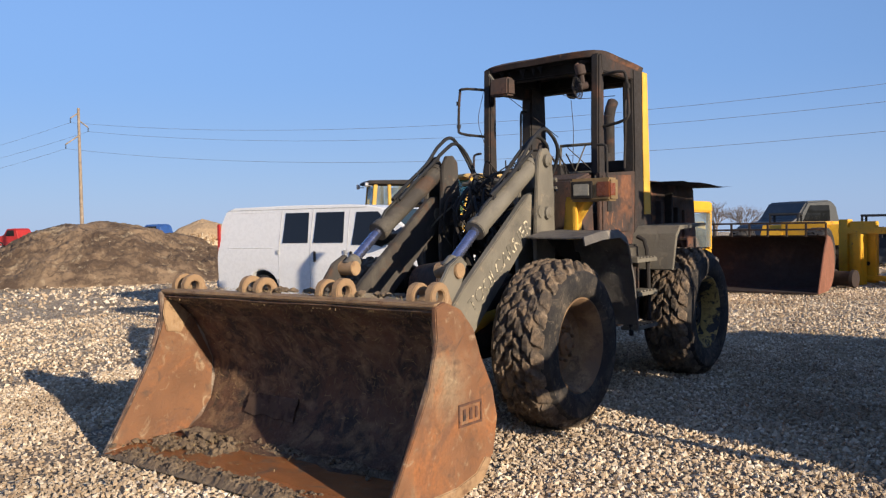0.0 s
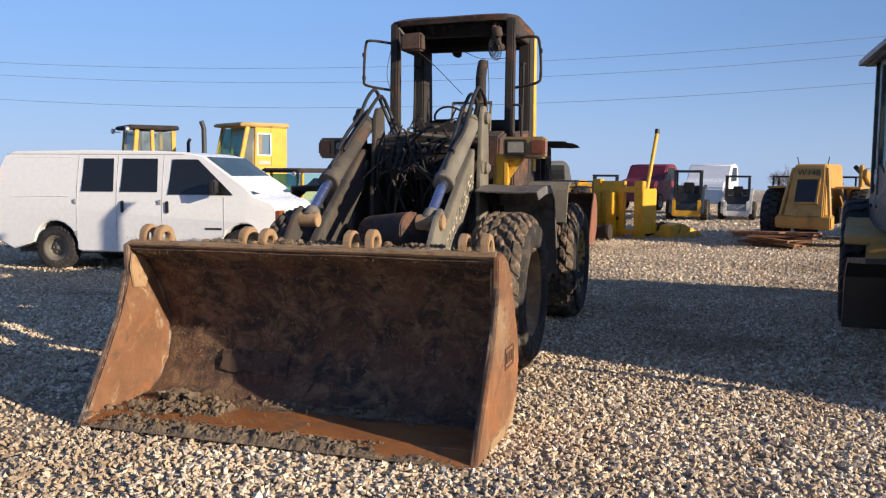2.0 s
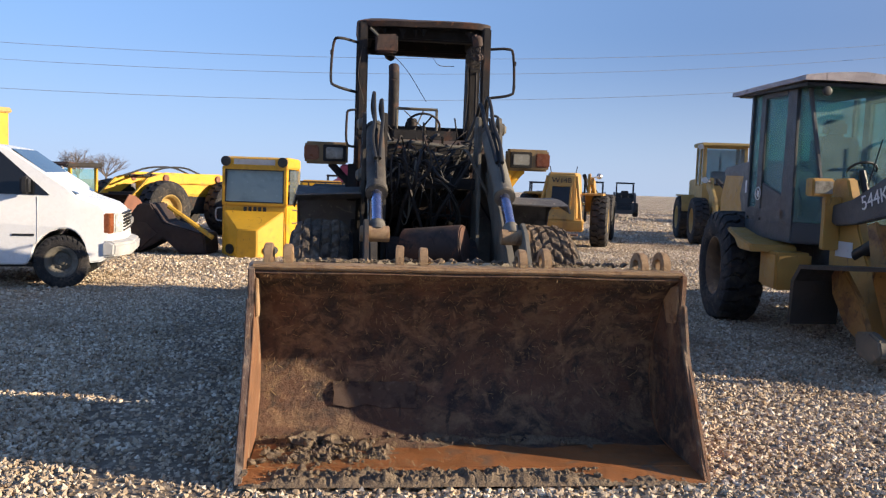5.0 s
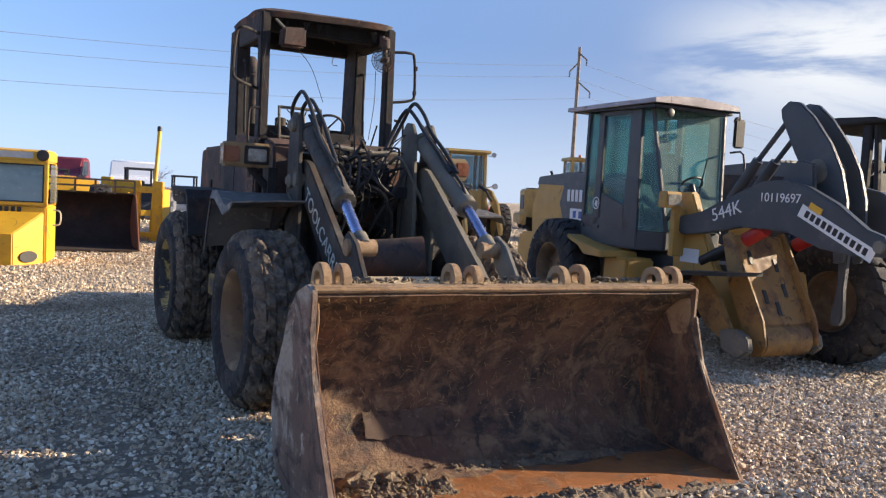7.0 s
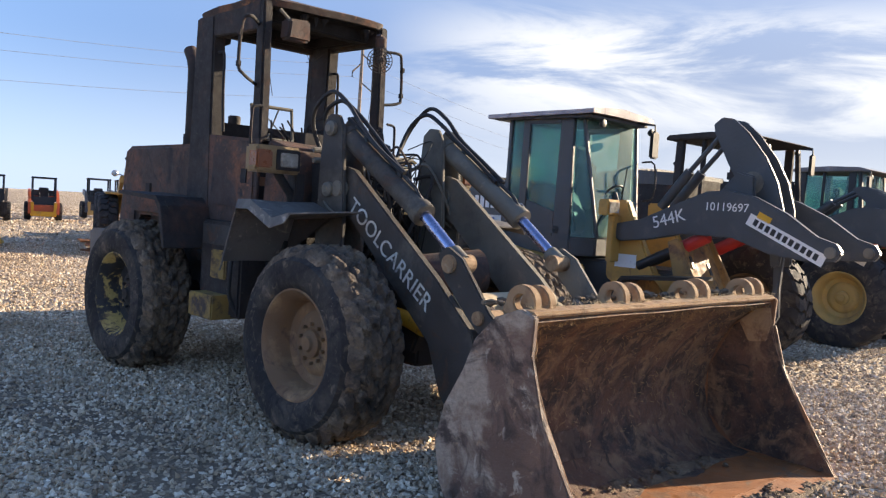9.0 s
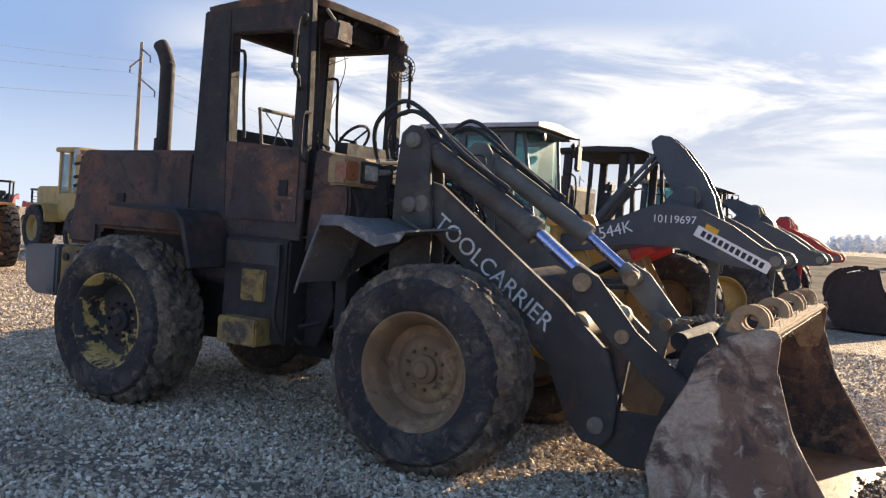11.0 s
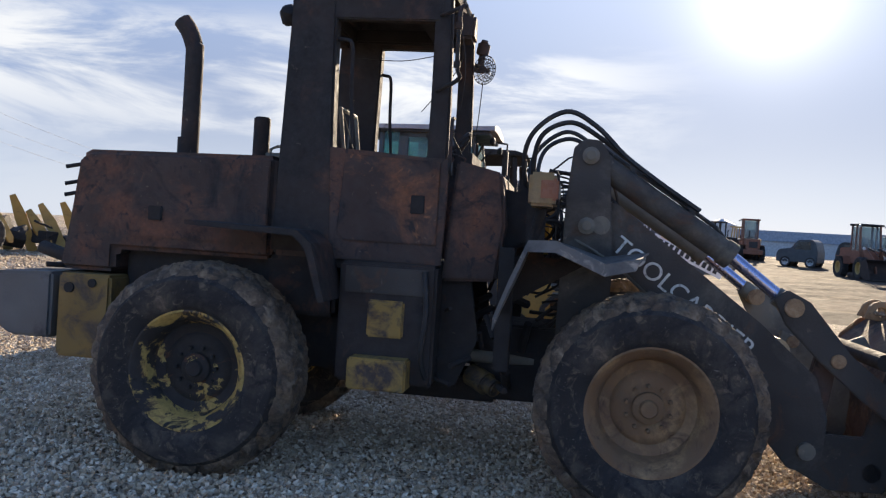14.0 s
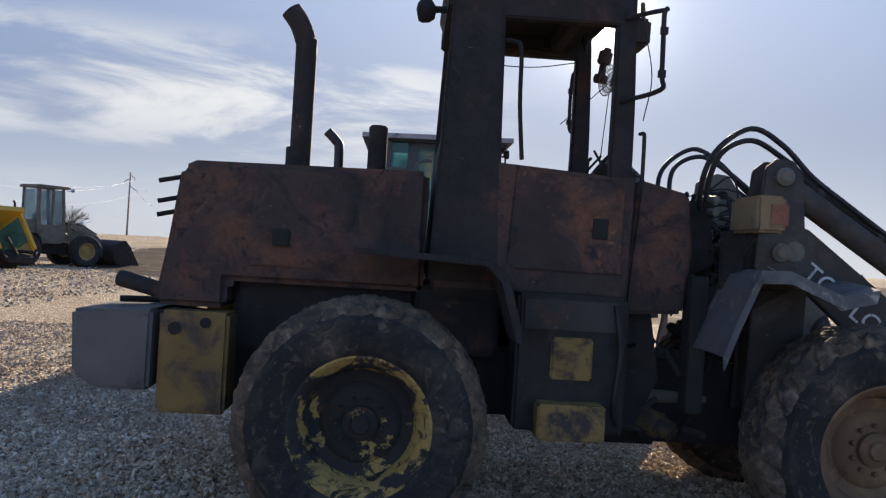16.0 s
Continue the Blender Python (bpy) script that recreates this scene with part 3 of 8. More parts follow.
# boom arms with worn lettering
ARM = [(-3.06, 1.84), (-2.98, 1.90), (-2.86, 1.87), (-1.93, 1.17), (-1.58, 0.86), (-1.50, 0.60), (-1.52, 0.34), (-1.60, 0.26), (-1.72, 0.28), (-1.84, 0.42), (-1.98, 0.74), (-2.86, 1.50), (-3.0, 1.58), (-3.07, 1.68)]
for s in (-1, 1):
    bm = B()
    prism(bm, ARM, min(s * 0.50, s * 0.56), max(s * 0.50, s * 0.56))
    # the right arm's shade comes from its darker steel colour
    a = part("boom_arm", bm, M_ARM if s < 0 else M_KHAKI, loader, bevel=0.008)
    bm = B()
    tube(bm, [(-1.62, s * 0.49, 0.40), (-1.62, s * 0.60, 0.40)], 0.055, 16)
    part("arm_pin", bm, M_KHAKI, a, bevel=0.006)
    bm = B()
    tube(bm, [(-2.97, s * 0.49, 1.73), (-2.97, s * 0.63, 1.73)], 0.06, 16)
    part("arm_pin", bm, M_KHAKI, a, bevel=0.006)
    bm = B()   # lower lift ram
    tube(bm, [(-3.0, s * 0.30, 0.95), (-2.15, s * 0.42, 0.80)], 0.06, 14)
    tube(bm, [(-2.15, s * 0.42, 0.80), (-1.85, s * 0.46, 0.72)], 0.035, 12)
    part("lift_ram", bm, M_YELLOW, loader, "yellow lift ram", bevel=0.004)
    ang = math.degrees(math.atan2(1.05 - 1.58, -2.07 + 2.80))
    if s < 0:
        words("lettering", "TOOLCARRIER", 0.165, M_LETTER, a, pose(-2.425, -0.5625, 1.305, 90, 0, 0) @ pose(0, 0, 0, 0, 0, ang))
    else:
        words("lettering", "TOOLCARRIER", 0.165, M_LETTER_OLD, a, pose(-2.425, 0.5625, 1.305, 90, 0, 180) @ pose(0, 0, 0, 0, 0, -ang))
    # tilt lever and link
    bm = B()
    prism(bm, [(-1.88, 1.34), (-1.80, 1.40), (-1.66, 1.33), (-1.40, 1.02), (-1.02, 0.72), (-1.0, 0.62), (-1.1, 0.58), (-1.34, 0.76), (-1.60, 0.98), (-1.80, 1.18)], min(s * 0.575, s * 0.615), max(s * 0.575, s * 0.615))
    # levers and links: shade of the right side kept in the material
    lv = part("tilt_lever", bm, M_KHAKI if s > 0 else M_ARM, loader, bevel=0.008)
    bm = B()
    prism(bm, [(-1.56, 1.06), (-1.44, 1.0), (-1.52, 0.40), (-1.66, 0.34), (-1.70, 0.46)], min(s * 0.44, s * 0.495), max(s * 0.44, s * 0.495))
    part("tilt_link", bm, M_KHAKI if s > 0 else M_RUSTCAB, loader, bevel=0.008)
    bm = B()
    tube(bm, [(-1.76, s * 0.42, 1.29), (-1.76, s * 0.64, 1.29)], 0.06, 16)
    part("lever_pin", bm, M_LUG, lv, bevel=0.006)
    bm = B()
    tube(bm, [(-1.48, s * 0.42, 0.98), (-1.48, s * 0.64, 0.98)], 0.045, 16)
    part("lever_pin", bm, M_LUG, lv, bevel=0.006)
    # tilt ram
    p0, p1, p2 = Vector((-3.06, s * 0.51, 2.17)), Vector((-2.14, s * 0.51, 1.585)), Vector((-1.76, s * 0.51, 1.30))
    d = (p1 - p0).normalized()
    bm = B()
    tube(bm, [p0 + d * 0.06, p1], 0.078, 18)
    tube(bm, [p1 - d * 0.07, p1 + d * 0.012], 0.088, 18)
    tube(bm, [p0 + d * 0.07, p0 + d * 0.13], 0.086, 18)
    # right ram in the shaded copy of the steel
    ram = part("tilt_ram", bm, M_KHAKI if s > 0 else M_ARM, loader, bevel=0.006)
    bm = B()
    tube(bm, [p1, p2 - d * 0.03], 0.042, 18)
    part("ram_rod", bm, M_CHROME, ram, "bluish chrome ram rod")
    bm = B()
    tube(bm, [p2 - d * 0.11, p2 + d * 0.02], 0.062, 14)
    part("rod_eye", bm, M_KHAKI, ram, bevel=0.008)
    bm = B()
    up = Vector((0, 0, 0.112))
    tube(bm, [p0 + d * 0.05 + up, p0 + d * 0.4 + up, p1 - d * 0.12 + up, p1 - d * 0.05 + up * 0.7], 0.014, 8)
    for k in (0.3, 0.72):
        q = p0 + (p1 - p0) * k
        box(bm, -0.02, 0.02, -0.02, 0.02, 0.06, 0.13, Matrix.Translation(q))
    part("ram_pipe", bm, M_HOSE, ram)
bm = B()
tube(bm, [(-1.82, -0.50, 1.0), (-1.82, 0.50, 1.0)], 0.085, 20)
part("cross_tube", bm, M_CREAM, loader, "pale cross tube between the boom arms")

# hoses looping over the towers
hose_no = 0
for s in (-1, 1):
    for k, (dy, top, dx) in enumerate(((0.45, 2.40, 0.03), (0.52, 2.46, -0.03))):
        bm = B()
        tube(bm, [(-3.36 + dx * 0.4, s * 0.22, 1.75), (-3.46 + dx, s * dy * 0.8, 2.05), (-3.42 + dx, s * dy, 2.30), (-3.22 + dx * 0.6, s * dy, top), (-3.02 + dx * 0.4, s * dy, top - 0.09), (-2.84, s * dy, 2.19), (-2.62, s * (dy + 0.02), 2.03), (-2.40 + 0.05 * k, s * (dy * 0.5 + 0.26), 1.86)], 0.017, 8, 6)
        part("hose", bm, M_HOSE, loader)
for k in range(16):
    bm = B()
    y0 = rnd.uniform(-0.36, 0.36)
    x0, z0, sag = rnd.uniform(-3.3, -2.95), rnd.uniform(1.55, 1.95), rnd.uniform(0.15, 0.5)
    y1 = y0 + rnd.uniform(-0.3, 0.3)
    tube(bm, [(x0 - 0.12, y0, z0), (x0 + 0.05, y0 + 0.03, z0 + 0.04), (x0 + 0.16, (y0 + y1) / 2, z0 - sag * 0.5), (x0 + 0.12, y1, z0 - sag), (x0, y1 - 0.04, z0 - sag * 0.8), (x0 - 0.15, y1, z0 - sag * 0.5)], rnd.choice((0.006, 0.009, 0.014)), 6, 6)
    part("loose_hose", bm, M_HOSE if k % 5 else M_KHAKI, loader)

# frames, axles, belly
bm = B()
box(bm, -3.75, -2.3, -0.34, 0.34, 0.50, 1.02)
prism(bm, [(-2.9, 0.6), (-2.3, 0.6), (-2.2, 0.85), (-2.4, 1.0), (-2.9, 1.2)], -0.40, 0.40)
part("front_frame", bm, M_CHAR, loader, bevel=0.02)
bm = B()
box(bm, -6.5, -3.9, -0.36, 0.36, 0.62, 1.05)
box(bm, -4.35, -3.6, -0.2, 0.2, 0.45, 0.62)
part("rear_frame", bm, M_CHAR, loader, bevel=0.02)
for x in (-2.64, -5.46):
    bm = B()
    tube(bm, [(x, -0.85, 0.66), (x, -0.3, 0.66), (x, -0.22, 0.66), (x, 0.22, 0.66), (x, 0.3, 0.66), (x, 0.85, 0.66)], 0.12, 16)
    lathe(bm, [(-0.2, 0.05), (-0.18, 0.16), (-0.1, 0.22), (0.1, 0.22), (0.18, 0.16), (0.2, 0.05)], 20, (x, 0, 0.66), "x")
    part("axle", bm, M_CHAR, loader)
bm = B()
tube(bm, [(-2.7, 0, 0.62), (-5.4, 0, 0.62)], 0.045, 12)
part("drive_shaft", bm, M_CHAR, loader)
for y in (-0.30, 0.30):
    bm = B()
    tube(bm, [(-3.35, y, 0.78), (-4.1, y * 1.2, 0.80)], 0.045, 12)
    tube(bm, [(-4.1, y * 1.2, 0.80), (-4.4, y * 1.25, 0.81)], 0.025, 12)
    part("steering_ram", bm, M_KHAKI, loader)

bm = B()
box(bm, -6.28, -5.2, -0.46, 0.46, 0.95, 1.42)
box(bm, -5.2, -4.7, -0.58, 0.58, 1.0, 1.40)
part("engine_block", bm, M_CHAR, loader, "burnt engine block under the hood", bevel=0.03)
# wheels
for x, sides in ((-2.64, (-1, 1)), (-5.46, (-1, 1))):
    for s in sides:
        wheel(loader, x, s * 0.94, 0.66, s, 0.675, 0.52, 0.36, 28, M_RIM if x > -4 else M_RIM_Y, spin=rnd.uniform(0, 40), muddy=True, disc_mat=M_RIM if x > -4 else M_DISC)

M_GUARD = mat("bare_grey_mudguard_sheet", (0.13, 0.12, 0.11), [((0.06, 0.054, 0.05), 3.0, 0.5, 0.68), ((0.36, 0.31, 0.25), 8.0, 0.58, 0.72)], 0.7)
# front mudguards: bent sheet on a bracket
for s in (-1, 1):
    bm = B()
    th = 0.012
    if s > 0:
        line = [(-2.72, 1.52), (-2.98, 1.56), (-3.30, 1.57), (-3.46, 1.50), (-3.58, 1.2), (-3.66, 0.72)]
    else:
        line = [(-2.66, 1.55), (-2.95, 1.52), (-3.24, 1.63), (-3.40, 1.60), (-3.50, 1.34), (-3.58, 1.12)]
    ys = [0.62, 0.8, 1.0, 1.18, 1.2]
    grid = []
    for i, (x, z) in enumerate(line):
        row = []
        for j, y in enumerate(ys):
            zz = z - (0.07 if j == 4 else 0) + (0.025 * math.sin(3 * y + i) if s < 0 else 0.01 * math.sin(5 * y))
            if i == 0 and s < 0:
                x2 = x - 0.12 * j / 4
            else:
                x2 = x + (0.06 * j / 4 if i == 0 else 0)
            row.append(bm.verts.new((x2, s * y, zz)))
        grid.append(row)
    for a, b in zip(grid, grid[1:]):
        for j in range(len(ys) - 1):
            bm.faces.new((a[j], a[j + 1], b[j + 1], b[j]))
    bmesh.ops.recalc_face_normals(bm, faces=bm.faces)
    bmesh.ops.solidify(bm, geom=bm.faces[:], thickness=th)
    part("mudguard", bm, M_GUARD, loader, "bent front mudguard", angle=30)
    bm = B()
    box(bm, -3.60, -3.50, min(s * 0.55, s * 0.70), max(s * 0.55, s * 0.70), 0.75, 1.55)
    prism(bm, [(-3.55, 1.5), (-3.0, 1.5), (-3.5, 1.2)], min(s * 0.64, s * 0.66), max(s * 0.64, s * 0.66))
    part("mudguard_bracket", bm, M_CHAR, loader, bevel=0.006)
    # work lamps on a bent bracket
    bm = B()
    tube(bm, [(-3.42, s * 0.70, 1.50), (-3.38, s * 0.74, 1.66), (-3.34, s * 0.90, 1.82)], 0.035, 8)
    box(bm, -3.44, -3.32, min(s * 0.66, s * 0.74), max(s * 0.66, s * 0.74), 1.48, 1.82)
    if s > 0:
        prism(bm, [(-3.40, 1.48), (-3.30, 1.50), (-3.30, 1.82), (-3.42, 1.82)], 0.74, 0.78)
        prism(bm, [(0.62, 1.50), (0.70, 1.50), (0.92, 1.81), (0.66, 1.86)], -3.37, -3.34, "x")
    lamp_b = part("lamp_bracket", bm, M_YELLOW if s > 0 else M_BURNT, loader, bevel=0.006)
    bm = B()
    y0, y1 = sorted((s * 0.74, s * 1.13))
    box(bm, -3.42, -3.26, y0, y1, 1.81, 2.01)
    house = part("work_lamp", bm, M_LAMPBOX, loader, "burnt headlamp and indicator housing", bevel=0.018)
    bm = B()
    y0, y1 = sorted((s * 0.76, s * 0.965))
    box(bm, -3.27, -3.245, y0, y1, 1.835, 1.985)
    part("lamp_frame", bm, M_CHAR, house, bevel=0.006)
    bm = B()
    y0, y1 = sorted((s * 0.785, s * 0.94))
    box(bm, -3.25, -3.235, y0, y1, 1.858, 1.962)
    part("lamp_lens", bm, M_LENS, house, bevel=0.01)
    bm = B()
    y0, y1 = sorted((s * 1.0, s * 1.135))
    box(bm, -3.36, -3.245, y0, y1, 1.845, 1.975)
    part("indicator_lens", bm, M_AMBER, house, bevel=0.012)

M_SOOT = mat("black_soot", (0.014, 0.013, 0.013), [((0.05, 0.03, 0.022), 5.0, 0.6, 0.75)], 0.95)
# cab: lower shell, posts, roof
M_SCORCH = mat("orange_scorched_sheet", (0.058, 0.039, 0.033), [((0.20, 0.085, 0.042), 2.4, 0.50, 0.66), ((0.27, 0.12, 0.055), 6.0, 0.60, 0.68), (SOOT, 3.0, 0.52, 0.64), (DUST, 14, 0.66, 0.82)], 0.85)
for s in (-1, 1):
    bm = B()
    y0, y1 = sorted((s * 0.64, s * 0.67))
    prism(bm, [(-5.10, 1.40), (-3.98, 1.40), (-3.96, 2.10), (-4.1, 2.10), (-4.4, 2.12), (-5.10, 2.16)], y0, y1)
    part("cab_side", bm, M_RUSTCAB, loader, "scorched rusty side panel", bevel=0.006)
for s in (-1, 1):
    bm = B()
    y0, y1 = sorted((s * 0.672, s * 0.680))
    prism(bm, [(-4.69, 1.58), (-4.64, 1.53), (-4.02, 1.53), (-4.02, 2.075), (-4.66, 2.10)], y0, y1)
    door = part("door_skin", bm, M_SCORCH, loader, "scorched door skin with orange burn marks", bevel=0.004)
    bm = B()
    y0, y1 = sorted((s * 0.681, s * 0.688))
    box(bm, -4.20, -4.11, y0, y1, 1.73, 1.85)
    part("door_catch", bm, M_CHAR, door, bevel=0.006)
bm = B()
prism(bm, [(-3.98, 1.30), (-3.62, 1.32), (-3.58, 1.7), (-3.62, 2.03), (-3.92, 2.10)], -0.62, 0.62)
part("cowl", bm, M_RUSTCAB, loader, "burnt front cowl", bevel=0.02)
bm = B()
prism(bm, [(-3.66, 1.95), (-3.4, 1.9), (-3.36, 1.62), (-3.62, 1.5)], -0.40, 0.40)
part("valve_cover", bm, M_CHAR, loader, bevel=0.02)
bm = B()
box(bm, -5.1, -3.98, -0.63, 0.63, 1.34, 1.42)
box(bm, -5.12, -5.08, -0.64, 0.64, 1.4, 2.16)
part("cab_floor", bm, M_CHAR, loader, bevel=0.006)
for s in (-1, 1):
    bm = B()
    y0, y1 = sorted((s * 0.575, s * 0.662))
    prism(bm, [(-4.12, 2.08), (-3.98, 2.08), (-3.985, 2.5), (-4.01, 3.235), (-4.12, 3.225), (-4.115, 2.5)], y0, y1)
    part("cab_post", bm, M_BURNT, loader, bevel=0.016)
    bm = B()
    y0, y1 = sorted((s * 0.55, s * 0.675))
    prism(bm, [(-5.14, 1.42), (-4.72, 1.42), (-4.76, 2.3), (-4.78 if s < 0 else -4.74, 3.18), (-5.08, 3.18)], y0, y1)
    part("cab_post", bm, M_BURNT, loader, bevel=0.016)
    bm = B()   # header over the door opening
    y0, y1 = sorted((s * 0.57, s * 0.665))
    zh = 2.99 if s < 0 else 3.07
    prism(bm, [(-4.95, zh), (-4.07, zh), (-4.05, 3.235), (-4.95, 3.2)], y0, y1)
    part("door_header", bm, M_BURNT, loader, bevel=0.01)
    bm = B()   # bent door-frame tube
    tube(bm, [(-4.80, s * 0.62, 2.86), (-4.71, s * 0.62, 2.86), (-4.67, s * 0.62, 2.81), (-4.66, s * 0.62, 2.5), (-4.63, s * 0.62, 2.17)], 0.013, 8, 4)
    part("door_tube", bm, M_BURNT, loader)
bm = B()
y = 0.676
prism(bm, [(-5.13, 1.7), (-4.97, 1.7), (-4.95, 2.4), (-4.95, 3.17), (-5.07, 3.17)], y, y + 0.008)
part("yellow_post_skin", bm, M_YPOST, loader, "unburnt yellow paint on the rear cab post", bevel=0.003)
bm = B()
box(bm, -5.11, -5.01, -0.6, 0.6, 3.06, 3.18)
part("cross_rail", bm, M_BURNT, loader, bevel=0.01)
bm = B()
box(bm, -5.11, -5.01, -0.6, 0.6, 2.16, 2.28)
part("cross_rail", bm, M_BURNT, loader, bevel=0.01)
bm = B()
box(bm, -4.32, -4.22, -0.6, 0.6, 3.10, 3.22)
part("cross_rail", bm, M_CHAR, loader, bevel=0.01)
bm = B()
bmesh.ops.create_grid(bm, x_segments=26, y_segments=26, size=0.5)
for v in bm.verts:
    u, w = v.co.x * 2, v.co.y * 2
    m_ = max(abs(u), abs(w))
    if m_ > 0:   # square rings turned into rounded ones
        n_ = (abs(u) ** 7 + abs(w) ** 7) ** (1 / 7)
        u, w = u * m_ / n_, w * m_ / n_
    drop_ = 0.045 * m_ ** 7
    sag_ = 0.03 * max(0.0, u) ** 4 * (0.5 - 0.5 * w)
    v.co = Vector((-4.56 + u * 0.575, w * 0.685, 3.315 - 0.06 * (0.5 - u * 0.5) - drop_ - sag_ + 0.010 * noise.noise((u * 2, w * 2, 0))))
bmesh.ops.recalc_face_normals(bm, faces=bm.faces)
bmesh.ops.solidify(bm, geom=bm.faces[:], thickness=0.055)
part("cab_roof", bm, M_SCORCH, loader, "sagging scorched cab roof with rounded corners", angle=50)
bm = B()
box(bm, -5.08, -4.03, -0.62, 0.62, 3.205, 3.225)
part("ceiling_liner", bm, M_SOOT, loader, "charred ceiling liner")
for k in range(40):
    bm = B()
    x, y = rnd.uniform(-5.0, -4.1), rnd.choice((-1, 1)) * rnd.uniform(0.3, 0.62)
    if k % 2:
        x, y = rnd.choice((-4.08, -5.05)), rnd.uniform(-0.6, 0.6)
    h = rnd.uniform(0.02, 0.09)
    lathe(bm, [(3.18 - h, 0.004), (3.18 - h * 0.5, rnd.uniform(0.008, 0.02)), (3.19, rnd.uniform(0.02, 0.05))], 6, (x, y, 0), "z")
    part("lining_drip", bm, M_SOOT, loader)
bm = B()   # charred lining band round the inside of the roof
for x0, x1, y0, y1 in ((-4.24, -4.18, -0.58, 0.58), (-5.02, -4.96, -0.58, 0.58), (-4.96, -4.24, -0.58, -0.52), (-4.96, -4.24, 0.52, 0.58)):
    box(bm, x0, x1, y0, y1, 3.10, 3.24)
part("roof_lining", bm, M_SOOT, loader, "charred roof lining", bevel=0.015)
bm = B()
lathe(bm, [(0, 0.02), (0.02, 0.05), (0.08, 0.065), (0.13, 0.05), (0.15, 0.02)], 12, (-5.24, -0.30, 3.02), "z")
jitter(bm, 0.02, 14)
tube(bm, [(-5.26, -0.30, 3.10), (-5.05, -0.30, 3.11)], 0.022, 8)
part("burnt_rear_lamp", bm, M_CHAR, loader, "burnt stump of a rear work lamp")

# mirror arms, grab rails
for s in (-1, 1):
    xm = -4.08 if s > 0 else -3.92
    bm = B()
    tube(bm, [(-4.08, s * 0.66, 3.03), (xm + 0.02, s * 0.84, 3.04), (xm, s * 0.905, 2.99), (xm, s * 0.925, 2.66), (xm + 0.01, s * 0.88, 2.58), (-4.08, s * 0.66, 2.54)], 0.014, 8, 4)
    for z in (2.66, 2.9):
        box(bm, xm - 0.02, xm + 0.02, s * 0.925 - 0.012, s * 0.925 + 0.012, z - 0.02, z + 0.02)
    part("mirror_arm", bm, M_CHAR, loader, "bare tubular mirror arm")
    bm = B()
    tube(bm, [(-3.95, s * 0.665, 2.36), (-3.95, s * 0.74, 2.35), (-3.95, s * 0.76, 2.3), (-3.95, s * 0.76, 2.05), (-3.95, s * 0.72, 2.0), (-3.95, s * 0.665, 2.0)], 0.012, 8, 3)
    part("grab_rail", bm, M_CHAR, loader)
# inside the cab: seat frame, wheel, levers
bm = B()
for y in (-0.22, 0.22):
    tube(bm, [(-4.72, y, 1.75), (-4.80, y, 2.16), (-4.84, y, 2.46)], 0.016, 6)
tube(bm, [(-4.84, -0.23, 2.46), (-4.84, 0.23, 2.46)], 0.018, 6)
tube(bm, [(-4.80, -0.22, 2.16), (-4.80, 0.22, 2.16)], 0.016, 6)
tube(bm, [(-4.82, -0.05, 2.16), (-4.84, 0.08, 2.46)], 0.009, 5)
tube(bm, [(-4.82, 0.16, 2.18), (-4.84, -0.14, 2.44)], 0.007, 5)
box(bm, -4.75, -4.3, -0.24, 0.24, 1.72, 1.80)
box(bm, -4.65, -4.4, -0.15, 0.15, 1.42, 1.72)
part("seat_frame", bm, M_KHAKI, loader, "burnt-out seat frame", bevel=0.003)
bm = B()
ring = [(-4.02 + 0.16 * math.cos(a) * 0.6, 0.17 * math.sin(a), 2.22 + 0.16 * math.cos(a) * 0.8) for a in (2 * math.pi * k / 24 for k in range(25))]
tube(bm, ring, 0.012, 6)
for k in (2, 10, 18):
    tube(bm, [ring[k], (-4.02, 0, 2.22)], 0.009, 5)
tube(bm, [(-4.02, 0, 2.22), (-3.88, 0, 1.9)], 0.03, 10)
part("steering_wheel", bm, M_CHAR, loader, "charred steering wheel skeleton")
bm = B()
for k in range(9):
    x, y = rnd.uniform(-4.2, -3.8), rnd.uniform(-0.5, 0.5)
    tube(bm, [(x, y, 2.0), (x + rnd.uniform(-0.06, 0.06), y + rnd.uniform(-0.06, 0.06), 2.12), (x + rnd.uniform(-0.12, 0.12), y + rnd.uniform(-0.12, 0.12), rnd.uniform(2.15, 2.32))], 0.009, 5)
box(bm, -3.98, -3.86, -0.30, 0.32, 2.08, 2.18)
part("control_tangle", bm, M_CHAR, loader, "tangle of burnt controls", bevel=0.004)
bm = B()   # wiper motor box on the front right
box(bm, -4.02, -3.88, -0.50, -0.28, 2.92, 3.10)
jitter(bm, 0.02, 5.0, 2.0)
part("wiper_box", bm, M_RUSTCAB, loader, bevel=0.02)
bm = B()
tube(bm, [(-3.95, -0.55, 3.16), (-3.90, -0.42, 3.03)], 0.014, 6)
part("wiper_spindle", bm, M_KHAKI, loader)
# wire-caged fan under the roof
fan = None
bm = B()
fc = Vector((0, 0, 0))
for k in range(20):
    a = 2 * math.pi * k / 20
    r = Vector((0, math.cos(a), math.sin(a)))
    tube(bm, [fc + Vector((0.04, 0, 0)), fc + r * 0.05 + Vector((0.035, 0, 0)), fc + r * 0.112, fc + r * 0.05 - Vector((0.03, 0, 0))], 0.0028, 4)
for rr, dx in ((0.112, 0), (0.06, 0.03), (0.085, 0.015)):
    tube(bm, [fc + Vector((dx, rr * math.cos(a), rr * math.sin(a))) for a in (2 * math.pi * k / 20 for k in range(21))], 0.004, 4)
fan = part("cab_fan", bm, M_ARM, loader, "wire-caged cab fan hanging under the roof")
fan.matrix_basis = pose(-3.90, 0.49, 2.91, 0, 14, -42)
bm = B()
